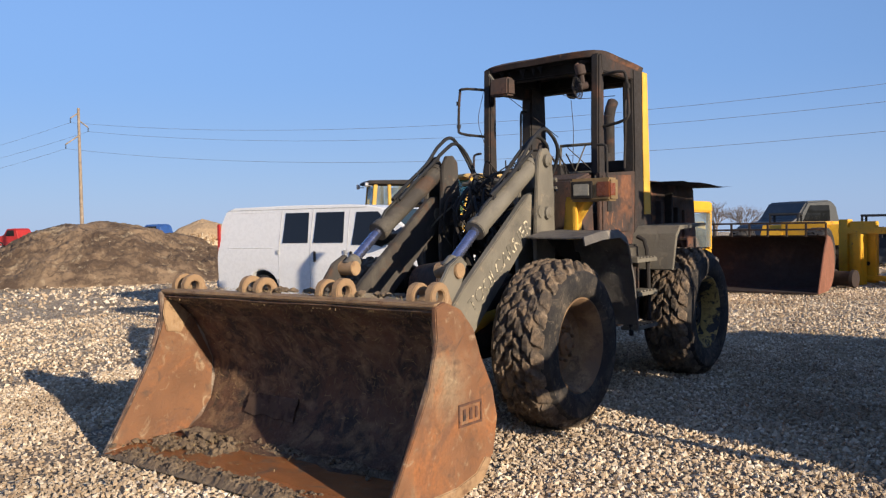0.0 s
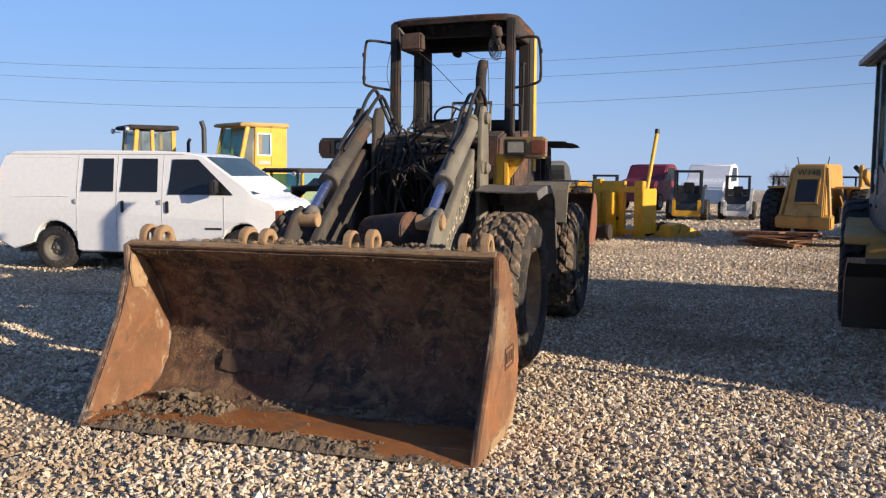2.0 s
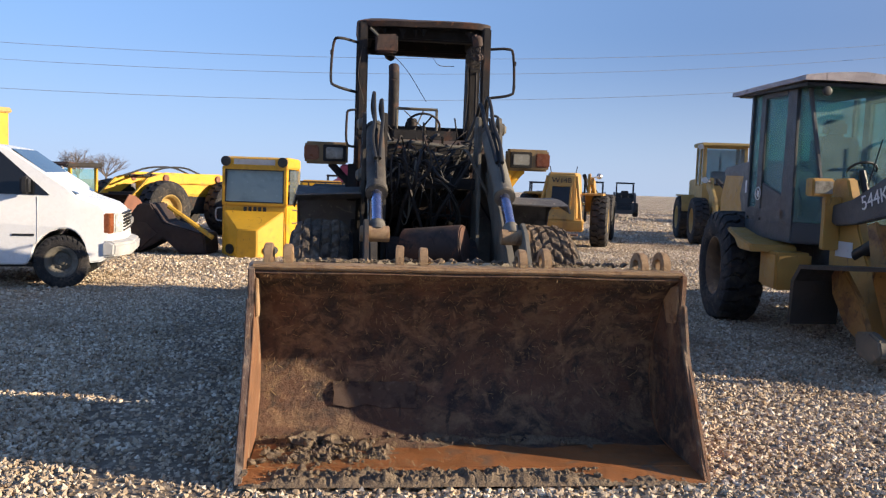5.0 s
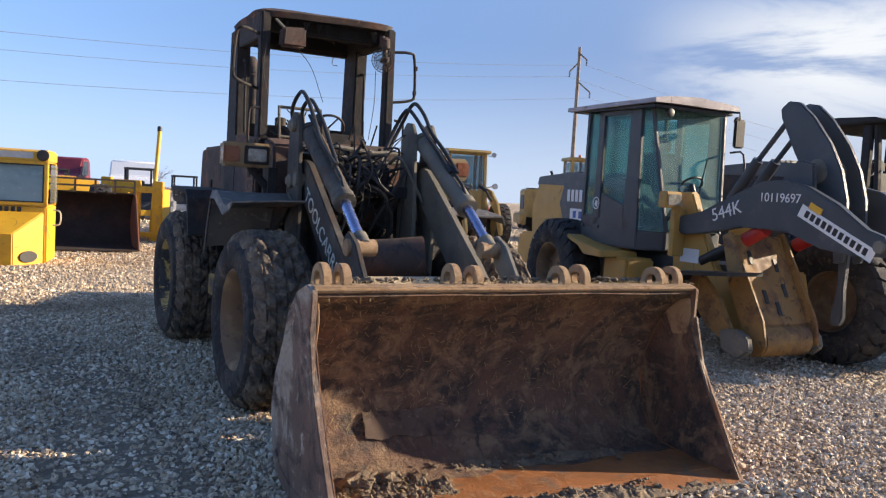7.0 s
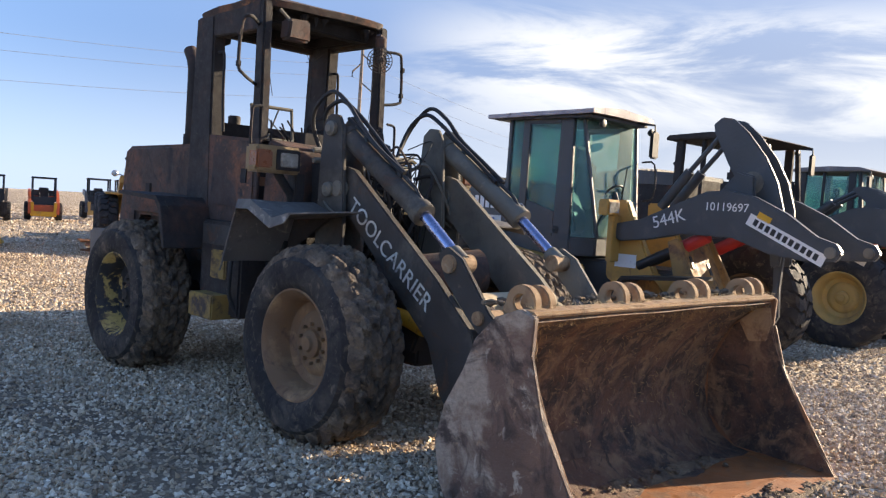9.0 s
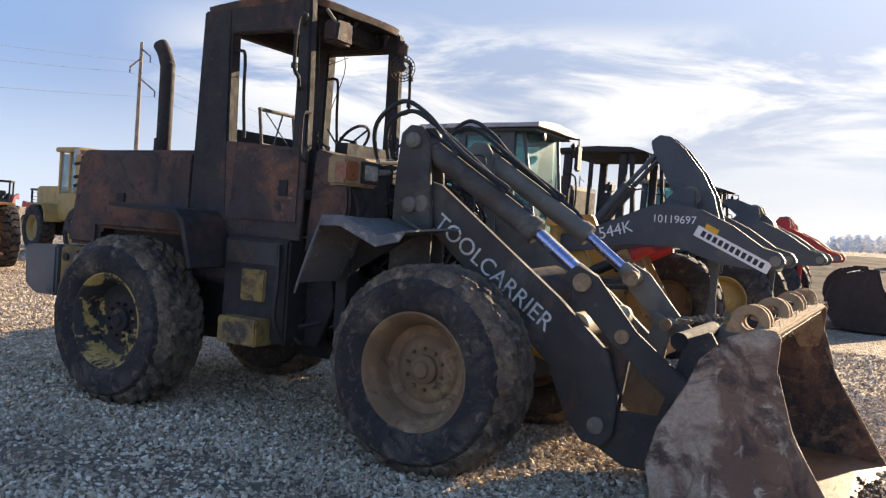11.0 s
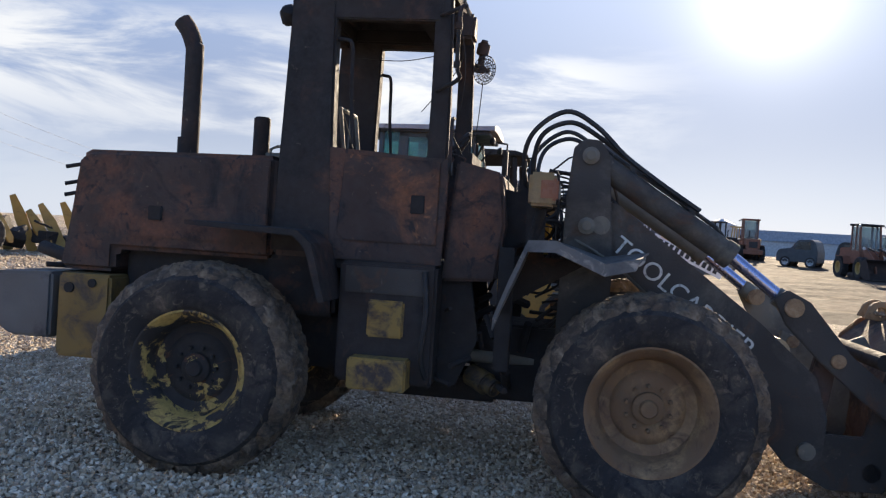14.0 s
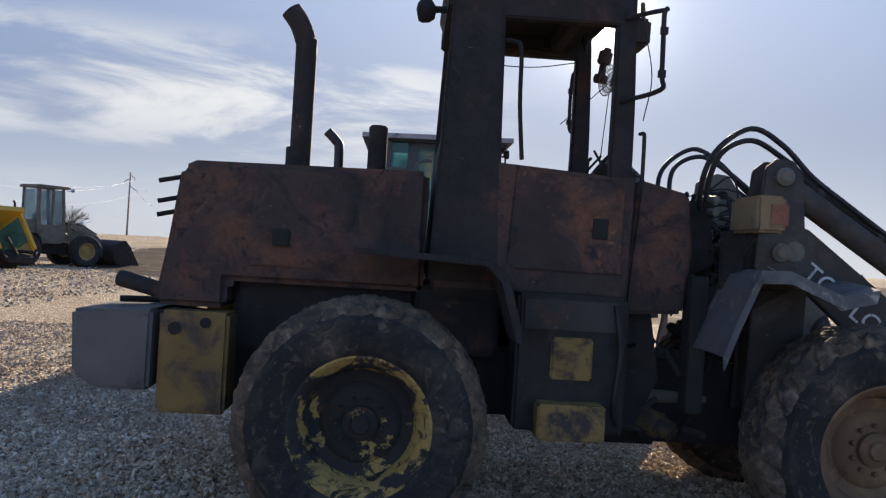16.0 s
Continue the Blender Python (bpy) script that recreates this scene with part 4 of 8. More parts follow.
tube(bm, [fc + Vector((-0.1, 0, 0.0)), fc + Vector((-0.02, 0, 0))], 0.035, 12)
tube(bm, [fc + Vector((-0.06, 0, 0.0)), fc + Vector((-0.07, 0, 0.13)), fc + Vector((-0.05, -0.02, 0.22))], 0.026, 8)
lathe(bm, [(0.10, 0.03), (0.115, 0.05), (0.19, 0.05), (0.21, 0.025)], 12, (-0.07, 0, 0), "z")
part("fan_motor", bm, M_RUSTCAB, fan)
for pts in (((-3.95, -0.45, 3.0), (-4.0, -0.2, 2.8), (-4.3, 0.05, 2.5)), ((-4.9, 0.4, 2.95), (-4.5, 0.2, 2.9), (-4.2, 0.1, 2.93)), ((-3.9, 0.42, 2.8), (-3.92, 0.43, 2.5), (-3.95, 0.4, 2.15)), ((-3.95, -0.62, 3.0), (-3.9, -0.66, 2.7), (-3.92, -0.60, 2.45))):
    bm = B()
    tube(bm, pts, 0.0035, 4, 5)
    part("hanging_wire", bm, M_WIRE, loader)

# pipes and valve bank on the cowl between the towers
for k, z in enumerate((2.02, 1.94)):
    bm = B()
    tube(bm, [(-3.42, -0.52, z), (-3.40, -0.2, z + 0.02), (-3.40, 0.2, z - 0.01), (-3.42, 0.52, z)], 0.022, 8, 3)
    part("cross_pipe", bm, M_KHAKI, loader)
for y in (-0.33, -0.20, -0.10, 0.03, 0.14, 0.27):
    bm = B()
    h = rnd.uniform(0.06, 0.14)
    w_ = rnd.uniform(0.03, 0.055)
    box(bm, -3.52, -3.38, y - w_, y + w_, 1.86, 1.90 + h)
    tube(bm, [(-3.43, y, 1.9 + h), (-3.40 + rnd.uniform(-0.03, 0.05), y + rnd.uniform(-0.04, 0.04), 1.97 + h)], 0.014, 8)
    part("valve", bm, M_CHAR, loader, bevel=0.01)
for k in range(34):   # burnt hoses and wires hanging in the gap between the towers
    bm = B()
    y0, y1 = rnd.uniform(-0.42, 0.42), rnd.uniform(-0.42, 0.42)
    x0, z0, z1 = rnd.uniform(-3.36, -3.0), rnd.uniform(1.7, 2.12), rnd.uniform(1.05, 1.7)
    bulge = rnd.uniform(0.05, 0.32)
    tube(bm, [(x0 - 0.1, y0, z0), (x0 + bulge * 0.6, y0 + rnd.uniform(-0.1, 0.1), z0 + rnd.uniform(-0.1, 0.12)), (x0 + bulge, (y0 + y1) / 2 + rnd.uniform(-0.12, 0.12), (z0 + z1) / 2 + rnd.uniform(-0.15, 0.15)), (x0 + bulge * 0.4, y1, z1), (x0 - 0.12, y1 + rnd.uniform(-0.1, 0.1), z1 - rnd.uniform(0.0, 0.25))], rnd.choice((0.005, 0.007, 0.010, 0.015)), 5, 5)
    part("loose_hose", bm, M_WIRE if k % 4 else M_ARM, loader)

# hood
bm = B()
prism(bm, [(-5.16, 1.36), (-5.16, 2.07), (-6.52, 2.05), (-6.60, 2.01), (-6.66, 1.55), (-6.72, 1.20), (-6.3, 1.20), (-6.3, 1.36)], -0.60, 0.60)
hood = part("hood", bm, M_RUSTCAB, loader, "sooty rust-brown engine hood", bevel=0.035, segs=3)
for s in (-1, 1):
    bm = B()
    y0, y1 = sorted((s * 0.602, s * 0.612))
    prism(bm, [(-5.2, 1.46), (-5.2, 2.0), (-6.18, 1.98), (-6.18, 1.46)], y0, y1)
    part("hood_panel", bm, M_RUSTCAB, hood, bevel=0.004)
for s in (-1,):
    bm = B()
    box(bm, -6.05, -5.95, s * 0.60 - 0.03, s * 0.60 + 0.012, 1.58, 1.68)
    part("hood_latch", bm, M_CHAR, hood, bevel=0.006)
bm = B()   # lid of the left side, swung up
for k, x in enumerate((-6.74, -6.5, -6.2, -5.95, -5.7, -5.45, -5.25)):
    for j, y in enumerate((0.50, 0.68, 0.86, 1.0)):
        bm.verts.new((x + (0.05 * noise.noise((k * 1.3, 2.0, 0)) if j == 3 else 0), y + (0.07 * noise.noise((k * 2.1, 0, 4)) if j == 3 else 0), 2.01 + 0.04 * k / 6 + 0.025 * noise.noise((k * 0.9, j * 0.8, 1))))
bm.verts.ensure_lookup_table()
for k in range(6):
    for j in range(3):
        bm.faces.new([bm.verts[i] for i in (k * 4 + j, k * 4 + j + 1, k * 4 + j + 5, k * 4 + j + 4)])
bmesh.ops.solidify(bm, geom=bm.faces[:], thickness=0.008)
part("raised_lid", bm, M_CHAR, hood, "bent hood lid propped open")
bm = B()
box(bm, -6.3, -5.3, 0.44, 0.615, 1.4, 1.95)
part("engine_side", bm, M_SCORCH, loader, "charred engine side under the lifted lid", bevel=0.006)
for k in range(4):
    bm = B()
    x = -6.2 + k * 0.24
    box(bm, x, x + rnd.uniform(0.03, 0.08), 0.58, rnd.uniform(0.63, 0.70), rnd.uniform(1.42, 1.6), rnd.uniform(1.65, 1.95))
    part("engine_fitting", bm, M_CHAR if k % 3 else M_RUSTCAB, loader, bevel=0.006)
bm = B()
tube(bm, [(-5.975, -0.20, 2.0), (-5.975, -0.20, 2.80), (-5.985, -0.20, 2.88), (-6.025, -0.20, 2.98), (-6.085, -0.20, 3.06)], 0.066, 18, 3)
tube(bm, [(-5.99, -0.20, 2.0), (-5.99, -0.20, 2.2)], 0.074, 18)
part("exhaust_pipe", bm, M_BURNT, loader, "tall curved exhaust stack")
bm = B()
tube(bm, [(-5.50, 0.0, 2.02), (-5.50, 0.0, 2.10)], 0.04, 12)
tube(bm, [(-5.50, 0.0, 2.10), (-5.50, 0.0, 2.40)], 0.062, 16)
part("air_intake", bm, M_BURNT, loader, bevel=0.01)
bm = B()
box(bm, -5.42, -5.30, -0.12, 0.02, 2.03, 2.13)
part("hood_fitting", bm, M_KHAKI, loader, bevel=0.006)
bm = B()
tube(bm, [(-5.24, -0.5, 2.0), (-5.24, -0.5, 2.12), (-5.19, -0.5, 2.14), (-5.15, -0.5, 2.14)], 0.012, 6)
part("hood_fitting", bm, M_KHAKI, loader, bevel=0.006)
bm = B()
for z in (1.98, 1.86, 1.78):
    tube(bm, [(-6.60, -0.5 + z * 0.02, z - 0.02), (-6.74, -0.53, z - 0.06)], 0.016, 6)
part("hood_hinge", bm, M_CHAR, loader)
# counterweight and its cheek blocks
bm = B()
prism(bm, [(-6.68, 0.72), (-6.98, 0.72), (-7.11, 0.80), (-7.13, 1.16), (-6.68, 1.18)], -0.72, 0.72)
part("counterweight", bm, mat("grey_cast_counterweight", (0.13, 0.125, 0.12), [((0.3, 0.17, 0.08), 3.0, 0.6, 0.7), (SOOT, 2.0, 0.52, 0.7)], 0.8), loader, "grey cast counterweight", bevel=0.02)
for s in (-1, 1):
    bm = B()
    y0, y1 = sorted((s * 0.42, s * 0.71))
    box(bm, -6.64, -6.25, y0, y1, 0.60, 1.18)
    cw = part("tail_block", bm, mat("scorched_yellow_cheek", (0.22, 0.14, 0.045), [((0.07, 0.055, 0.045), 4.0, 0.48, 0.62)], 0.75) if s < 0 else M_YELLOW, loader, "scorched yellow tail block", bevel=0.02)
    bm = B()
    tube(bm, [(-6.55, s * 0.70, 1.08), (-6.55, s * 0.725, 1.08)], 0.036, 14)
    part("lifting_eye", bm, M_CHAR, cw)
    bm = B()
    tube(bm, [(-6.38, s * 0.70, 1.12), (-6.38, s * 0.725, 1.12)], 0.03, 14)
    part("lifting_eye", bm, M_CHAR, cw)
bm = B()
tube(bm, [(-6.7, -0.45, 1.27), (-6.98, -0.38, 1.33)], 0.05, 12)
tube(bm, [(-6.7, -0.2, 1.2), (-7.0, -0.3, 1.2)], 0.02, 8)
part("tow_pin", bm, M_CHAR, loader)
# rear mudguards and steps between the wheels
for s in (-1, 1):
    bm = B()
    y0, y1 = sorted((s * 0.66, s * 1.12))
    prism(bm, [(-5.55, 1.60), (-4.82, 1.58), (-4.72, 1.50), (-4.62, 1.15), (-4.66, 1.14), (-4.76, 1.46), (-4.84, 1.54), (-5.55, 1.57)], y0, y1)
    # right guard darker than the left: shade put into its colour
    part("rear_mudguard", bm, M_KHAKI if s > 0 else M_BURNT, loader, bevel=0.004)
    bm = B()
    y0, y1 = sorted((s * 0.42, s * 0.78))
    box(bm, -4.62, -3.98, y0, y1, 0.62, 1.40)
    part("side_tank", bm, M_BURNT, loader, "scorched side tank", bevel=0.02)
for k, (x0, x1, z0, z1, y) in enumerate(((-4.42, -4.18, 0.92, 1.16, 0.80), (-4.50, -4.12, 0.60, 0.80, 0.94))):
    bm = B()
    box(bm, x0, x1, -y, -0.60, z0, z1)
    part("step_box", bm, mat("scorched_yellow_step", (0.26, 0.17, 0.05), [((0.06, 0.045, 0.04), 5.0, 0.48, 0.6)], 0.8), loader, "scorched yellow step box", bevel=0.012)
for x in (-4.10, -4.52):
    bm = B()
    tube(bm, [(x, 0.92, 0.55), (x, 0.90, 1.35), (x, 0.80, 1.48)], 0.022, 8, 3)
    part("ladder_rail", bm, M_CHAR, loader)
for z in (0.60, 0.92, 1.24):
    bm = B()
    box(bm, -4.54, -4.08, 0.82, 1.0, z, z + 0.035)
    for k in range(6):
        box(bm, -4.52 + k * 0.075, -4.48 + k * 0.075, 0.83, 0.99, z + 0.035, z + 0.05)
    part("step_tread", bm, M_KHAKI, loader, bevel=0.004)
# pipe tangle at the hinge, made denser to darken the gap
for k in range(70):
    bm = B()
    x, z, y = rnd.uniform(-4.02, -3.42), rnd.uniform(0.62, 1.42), rnd.uniform(-0.62, 0.6)
    tube(bm, [(x, y, z), (x + rnd.uniform(-0.2, 0.2), y + rnd.uniform(-0.2, 0.2), z + rnd.uniform(-0.2, 0.2))], rnd.uniform(0.010, 0.035), 6)
    part("hinge_pipe", bm, M_CHAR, loader)
for s in (-1, 1):
    bm = B()
    tube(bm, [(-3.78, s * 0.30, 0.66), (-3.64, s * 0.42, 0.61)], 0.08, 14)
    tube(bm, [(-3.66, s * 0.40, 0.62), (-3.58, s * 0.47, 0.59)], 0.06, 14)
    part("steering_ram_end", bm, M_SOOTY_Y, loader, "sooty yellow steering ram end, dimmed as in shade", bevel=0.015)
    # dark plate added to close the bright gap behind the front wheel
    bm = B()
    prism(bm, [(-4.02, 0.62), (-3.86, 0.60), (-3.72, 0.92), (-3.80, 1.40), (-4.02, 1.40)], min(s * 0.50, s * 0.54), max(s * 0.50, s * 0.54))
    part("hinge_plate", bm, M_CHAR, loader, bevel=0.006)
    bm = B()   # recessed panel and pipe on the side tank
    y0, y1 = sorted((s * 0.78, s * 0.79))
    prism(bm, [(-4.58, 1.20), (-4.58, 1.37), (-4.04, 1.37), (-4.04, 1.20)], y0, y1)
    part("tank_strap", bm, M_ARM, loader, bevel=0.003)
    bm = B()
    tube(bm, [(-4.06, s * 0.80, 1.36), (-4.03, s * 0.83, 1.1), (-4.05, s * 0.82, 0.8), (-4.0, s * 0.74, 0.62)], 0.018, 7, 4)
    part("side_hose", bm, M_HOSE, loader)

# ---- ground ----
def gravel_mat(name, pale, dark, island=False):
    m = bpy.data.materials.new(name)
    m.use_nodes = True
    nt = m.node_tree
    bsdf = nt.nodes["Principled BSDF"]
    bsdf.inputs["Roughness"].default_value = 0.95
    bsdf.inputs["Specular IOR Level"].default_value = 0.15
    ramp = nt.nodes.new("ShaderNodeValToRGB")
    els = ramp.color_ramp.elements
    els[0].position, els[0].color = 0.0, (*dark, 1)
    els[1].position, els[1].color = 1.0, (*pale, 1)
    for p, c in ((0.25, tuple(a * 0.6 + b * 0.4 for a, b in zip(dark, pale))), (0.5, (0.50, 0.375, 0.245)), (0.75, (0.68, 0.56, 0.41))):
        e = els.new(p)
        e.color = (*c, 1)
    tc = nt.nodes.new("ShaderNodeTexCoord")
    if island:
        g = nt.nodes.new("ShaderNodeNewGeometry")
        nt.links.new(g.outputs["Random Per Island"], ramp.inputs["Fac"])
        pn = nt.nodes.new("ShaderNodeTexNoise")   # stones bedded in soil, in patches
        pn.inputs["Scale"].default_value, pn.inputs["Detail"].default_value = 0.45, 6
        nt.links.new(tc.outputs["Object"], pn.inputs["Vector"])
        pr = nt.nodes.new("ShaderNodeMapRange")
        for k_, v_ in zip(("From Min", "From Max", "To Min", "To Max"), (0.50, 0.66, 0.0, 0.62)):
            pr.inputs[k_].default_value = v_
        nt.links.new(pn.outputs["Fac"], pr.inputs["Value"])
        pm = nt.nodes.new("ShaderNodeMix")
        pm.data_type = "RGBA"
        pm.inputs[7].default_value = (0.25, 0.18, 0.115, 1)
        nt.links.new(pr.outputs["Result"], pm.inputs[0])
        nt.links.new(ramp.outputs["Color"], pm.inputs[6])
        nt.links.new(pm.outputs[2], bsdf.inputs["Base Color"])
        n = nt.nodes.new("ShaderNodeTexNoise")
        n.inputs["Scale"].default_value = 120
        nt.links.new(tc.outputs["Object"], n.inputs["Vector"])
        bp = nt.nodes.new("ShaderNodeBump")
        bp.inputs["Strength"].default_value, bp.inputs["Distance"].default_value = 0.4, 0.01
        nt.links.new(n.outputs["Fac"], bp.inputs["Height"])
        nt.links.new(bp.outputs["Normal"], bsdf.inputs["Normal"])
        return m
    v = nt.nodes.new("ShaderNodeTexVoronoi")
    v.inputs["Scale"].default_value = 22
    nt.links.new(tc.outputs["Object"], v.inputs["Vector"])
    sep = nt.nodes.new("ShaderNodeSeparateColor")
    nt.links.new(v.outputs["Color"], sep.inputs[0])
    nt.links.new(sep.outputs[0], ramp.inputs["Fac"])
    # soil showing between the stones, in wheel tracks and patches
    n = nt.nodes.new("ShaderNodeTexNoise")
    n.inputs["Scale"].default_value, n.inputs["Detail"].default_value = 0.35, 7
    nt.links.new(tc.outputs["Object"], n.inputs["Vector"])
    r = nt.nodes.new("ShaderNodeMapRange")
    r.inputs["From Min"].default_value, r.inputs["From Max"].default_value = 0.5, 0.68
    nt.links.new(n.outputs["Fac"], r.inputs["Value"])
    mx = nt.nodes.new("ShaderNodeMix")
    mx.data_type = "RGBA"
    mx.inputs[7].default_value = (0.34, 0.24, 0.145, 1)
    half = nt.nodes.new("ShaderNodeMath")
    half.operation = "MULTIPLY"
    half.inputs[1].default_value = 0.5
    nt.links.new(r.outputs["Result"], half.inputs[0])
    nt.links.new(half.outputs[0], mx.inputs[0])
    nt.links.new(ramp.outputs["Color"], mx.inputs[6])
    nt.links.new(mx.outputs[2], bsdf.inputs["Base Color"])
    bp = nt.nodes.new("ShaderNodeBump")
    bp.inputs["Strength"].default_value, bp.inputs["Distance"].default_value = 1.0, 0.10
    bp.invert = True
    nt.links.new(v.outputs["Distance"], bp.inputs["Height"])
    nt.links.new(bp.outputs["Normal"], bsdf.inputs["Normal"])
    return m


PALE, DARK = (0.88, 0.78, 0.63), (0.27, 0.195, 0.13)
M_GRAVEL = gravel_mat("crushed_stone", PALE, DARK)
M_STONE = gravel_mat("crushed_stone_pieces", PALE, DARK, True)


def drop(x, y):
    """The land falls away gently to the north-east and rises a little to the south-east, beyond the yard."""
    return -0.016 * max(0.0, 0.5 * x + 0.86 * y - 34) + 0.022 * min(60.0, max(0.0, 0.72 * x - 0.69 * y - 26))


def height(x, y):
    d = math.hypot(x - 2, y - 8)
    return drop(x, y) + (0.02 * noise.noise((x * 0.35, y * 0.35, 0)) + 0.012 * noise.noise((x * 1.3, y * 1.3, 5)) if d < 90 else 0.0)


bm = B()
rings = [0, 0.6, 1.2, 1.8, 2.4, 3, 3.6, 4.2, 4.8, 5.4, 6, 6.6, 7.2, 7.8, 8.4, 9, 9.8, 10.6, 11.5, 12.5, 14, 16, 19, 23, 28, 35, 45, 60, 90, 150, 300, 700, 1600, 4000]
NA = 72
prev = None
for r in rings:
    ring = [bm.verts.new((0.9 + r * math.cos(a), 7.5 + r * math.sin(a), height(0.9 + r * math.cos(a), 7.5 + r * math.sin(a)) - 0.006)) for a in (2 * math.pi * k / NA for k in range(NA))] if r else [bm.verts.new((0.9, 7.5, -0.006))]
    if prev:
        for k in range(NA):
            j = (k + 1) % NA
            if len(prev) == 1:
                bm.faces.new((prev[0], ring[k], ring[j]))
            else:
                bm.faces.new((prev[k], ring[k], ring[j], prev[j]))
    prev = ring
ground = tagged(part("ground", bm, M_GRAVEL), "pale crushed-stone yard with soil showing through", "ground", kind="structure")


TO_WORLD = np.array(LOADER)


def stones(name, count, inside, base_v, base_f, smin, smax, seed, label, lift=None, look_=None):
    """Loose crushed stone as one mesh."""
    g = np.random.default_rng(seed)
    xy = inside(g, count)
    d = (xy - TO_WORLD[:2, 3]) @ TO_WORLD[:2, :2]
    rut = np.abs(d[:, 1] - (-1.75 + 0.11 * d[:, 0] + 0.12 * np.sin(d[:, 0] * 1.3))) < 0.40 + 0.10 * np.sin(d[:, 0] * 2.7)
    rut &= (d[:, 0] > -9) & (d[:, 0] < 1.0)
    xy = xy[~(rut & (g.random(len(xy)) < 0.35))]
    count = len(xy)
    nv, nf = len(base_v), len(base_f)
    size = g.uniform(smin, smax, (count, 1, 1)) * g.uniform(0.65, 1.35, (count, 1, 3)) * np.array([1, 1, 0.7])
    v = base_v[None] * (1 + g.uniform(-0.32, 0.32, (count, nv, 1))) * size
    q = g.normal(size=(count, 4))
    q /= np.linalg.norm(q, axis=1, keepdims=True)
    q[:, 1:3] *= 0.5 if nf > 3 else 0.2
    q /= np.linalg.norm(q, axis=1, keepdims=True)
    w, x, y, z = q.T
    rot = np.stack([np.stack([1 - 2 * (y * y + z * z), 2 * (x * y - w * z), 2 * (x * z + w * y)], -1), np.stack([2 * (x * y + w * z), 1 - 2 * (x * x + z * z), 2 * (y * z - w * x)], -1), np.stack([2 * (x * z - w * y), 2 * (y * z + w * x), 1 - 2 * (x * x + y * y)], -1)], -2)
    v = np.einsum("nij,nkj->nki", rot, v)
    z0 = np.array([height(a, b) for a, b in xy]) + g.uniform(-0.004, 0.008, count)
    if lift:
        z0 = z0 + np.array([lift(a, b) for a, b in xy])
    v[:, :, 0] += xy[:, None, 0]
    v[:, :, 1] += xy[:, None, 1]
    v[:, :, 2] += z0[:, None]
    faces = (base_f[None] + (np.arange(count) * nv)[:, None, None]).reshape(-1, 3)
    me = bpy.data.meshes.new(name)
    me.vertices.add(count * nv)
    me.vertices.foreach_set("co", v.reshape(-1))
    me.loops.add(count * nf * 3)
    me.loops.foreach_set("vertex_index", faces.reshape(-1).astype(np.int32))
    me.polygons.add(count * nf)
    me.polygons.foreach_set("loop_start", np.arange(0, count * nf * 3, 3, dtype=np.int32))
    me.update(calc_edges=True)
    me.shade_flat()
    me.materials.append(look_ or M_STONE)
    return tagged(new(name, me), label, "gravel", kind="stuff")


ICO = B()
bmesh.ops.create_icosphere(ICO, subdivisions=1, radius=1)
ICO_V = np.array([v.co[:] for v in ICO.verts])
ICO.verts.index_update()
ICO_F = np.array([[v.index for v in f.verts] for f in ICO.faces])
ICO.free()
PYR_V = np.array([(1, 0, -0.3), (-0.5, 0.87, -0.3), (-0.5, -0.87, -0.3), (0, 0, 1.0)], float)
PYR_F = np.array([(0, 1, 3), (1, 2, 3), (2, 0, 3)])
OCT_V = np.array([(1, 0, 0), (-1, 0, 0), (0, 1, 0), (0, -1, 0), (0, 0, 1), (0, 0, -1)], float)
OCT_F = np.array([(0, 2, 4), (2, 1, 4), (1, 3, 4), (3, 0, 4), (2, 0, 5), (1, 2, 5), (3, 1, 5), (0, 3, 5)])


def near_loader(g, n):
    uv = np.stack([g.uniform(-9.0, 2.6, n), g.uniform(-4.6, 4.8, n)], 1)
    return (TO_WORLD[:2, :2] @ uv.T).T + TO_WORLD[:2, 3]


def round_about(g, n):
    uv = np.stack([g.uniform(-20.0, 15.0, n), g.uniform(-11.0, 9.0, n)], 1)
    keep = (uv[:, 0] < -9.0) | (uv[:, 0] > 2.6) | (uv[:, 1] < -4.6) | (uv[:, 1] > 4.8)
    uv = uv[keep]
    return (TO_WORLD[:2, :2] @ uv.T).T + TO_WORLD[:2, 3]


def far_yard(g, n):
    r = 9.0 + 52.0 * g.random(n) ** 0.62
    a = g.uniform(0, 2 * math.pi, n)
    x, y = 3.0 + r * np.cos(a), 11.0 + r * np.sin(a)
    d = np.stack([x, y], 1) - TO_WORLD[:2, 3]
    uv = d @ TO_WORLD[:2, :2]
    keep = (uv[:, 0] < -20) | (uv[:, 0] > 15) | (uv[:, 1] < -11) | (uv[:, 1] > 9)
    keep &= ~((uv[:, 1] > 9) & (uv[:, 0] > -13))
    return np.stack([x, y], 1)[keep]


stones("gravel", 125000, near_loader, OCT_V, OCT_F, 0.011, 0.026, 1, "pale angular crushed stone strewn over the yard")
stones("gravel", 140000, round_about, OCT_V, OCT_F, 0.013, 0.029, 2, "pale angular crushed stone further across the yard")
stones("gravel", 200000, far_yard, PYR_V, PYR_F, 0.03, 0.07, 4, "tan crushed stone spread to the far edge of the yard")

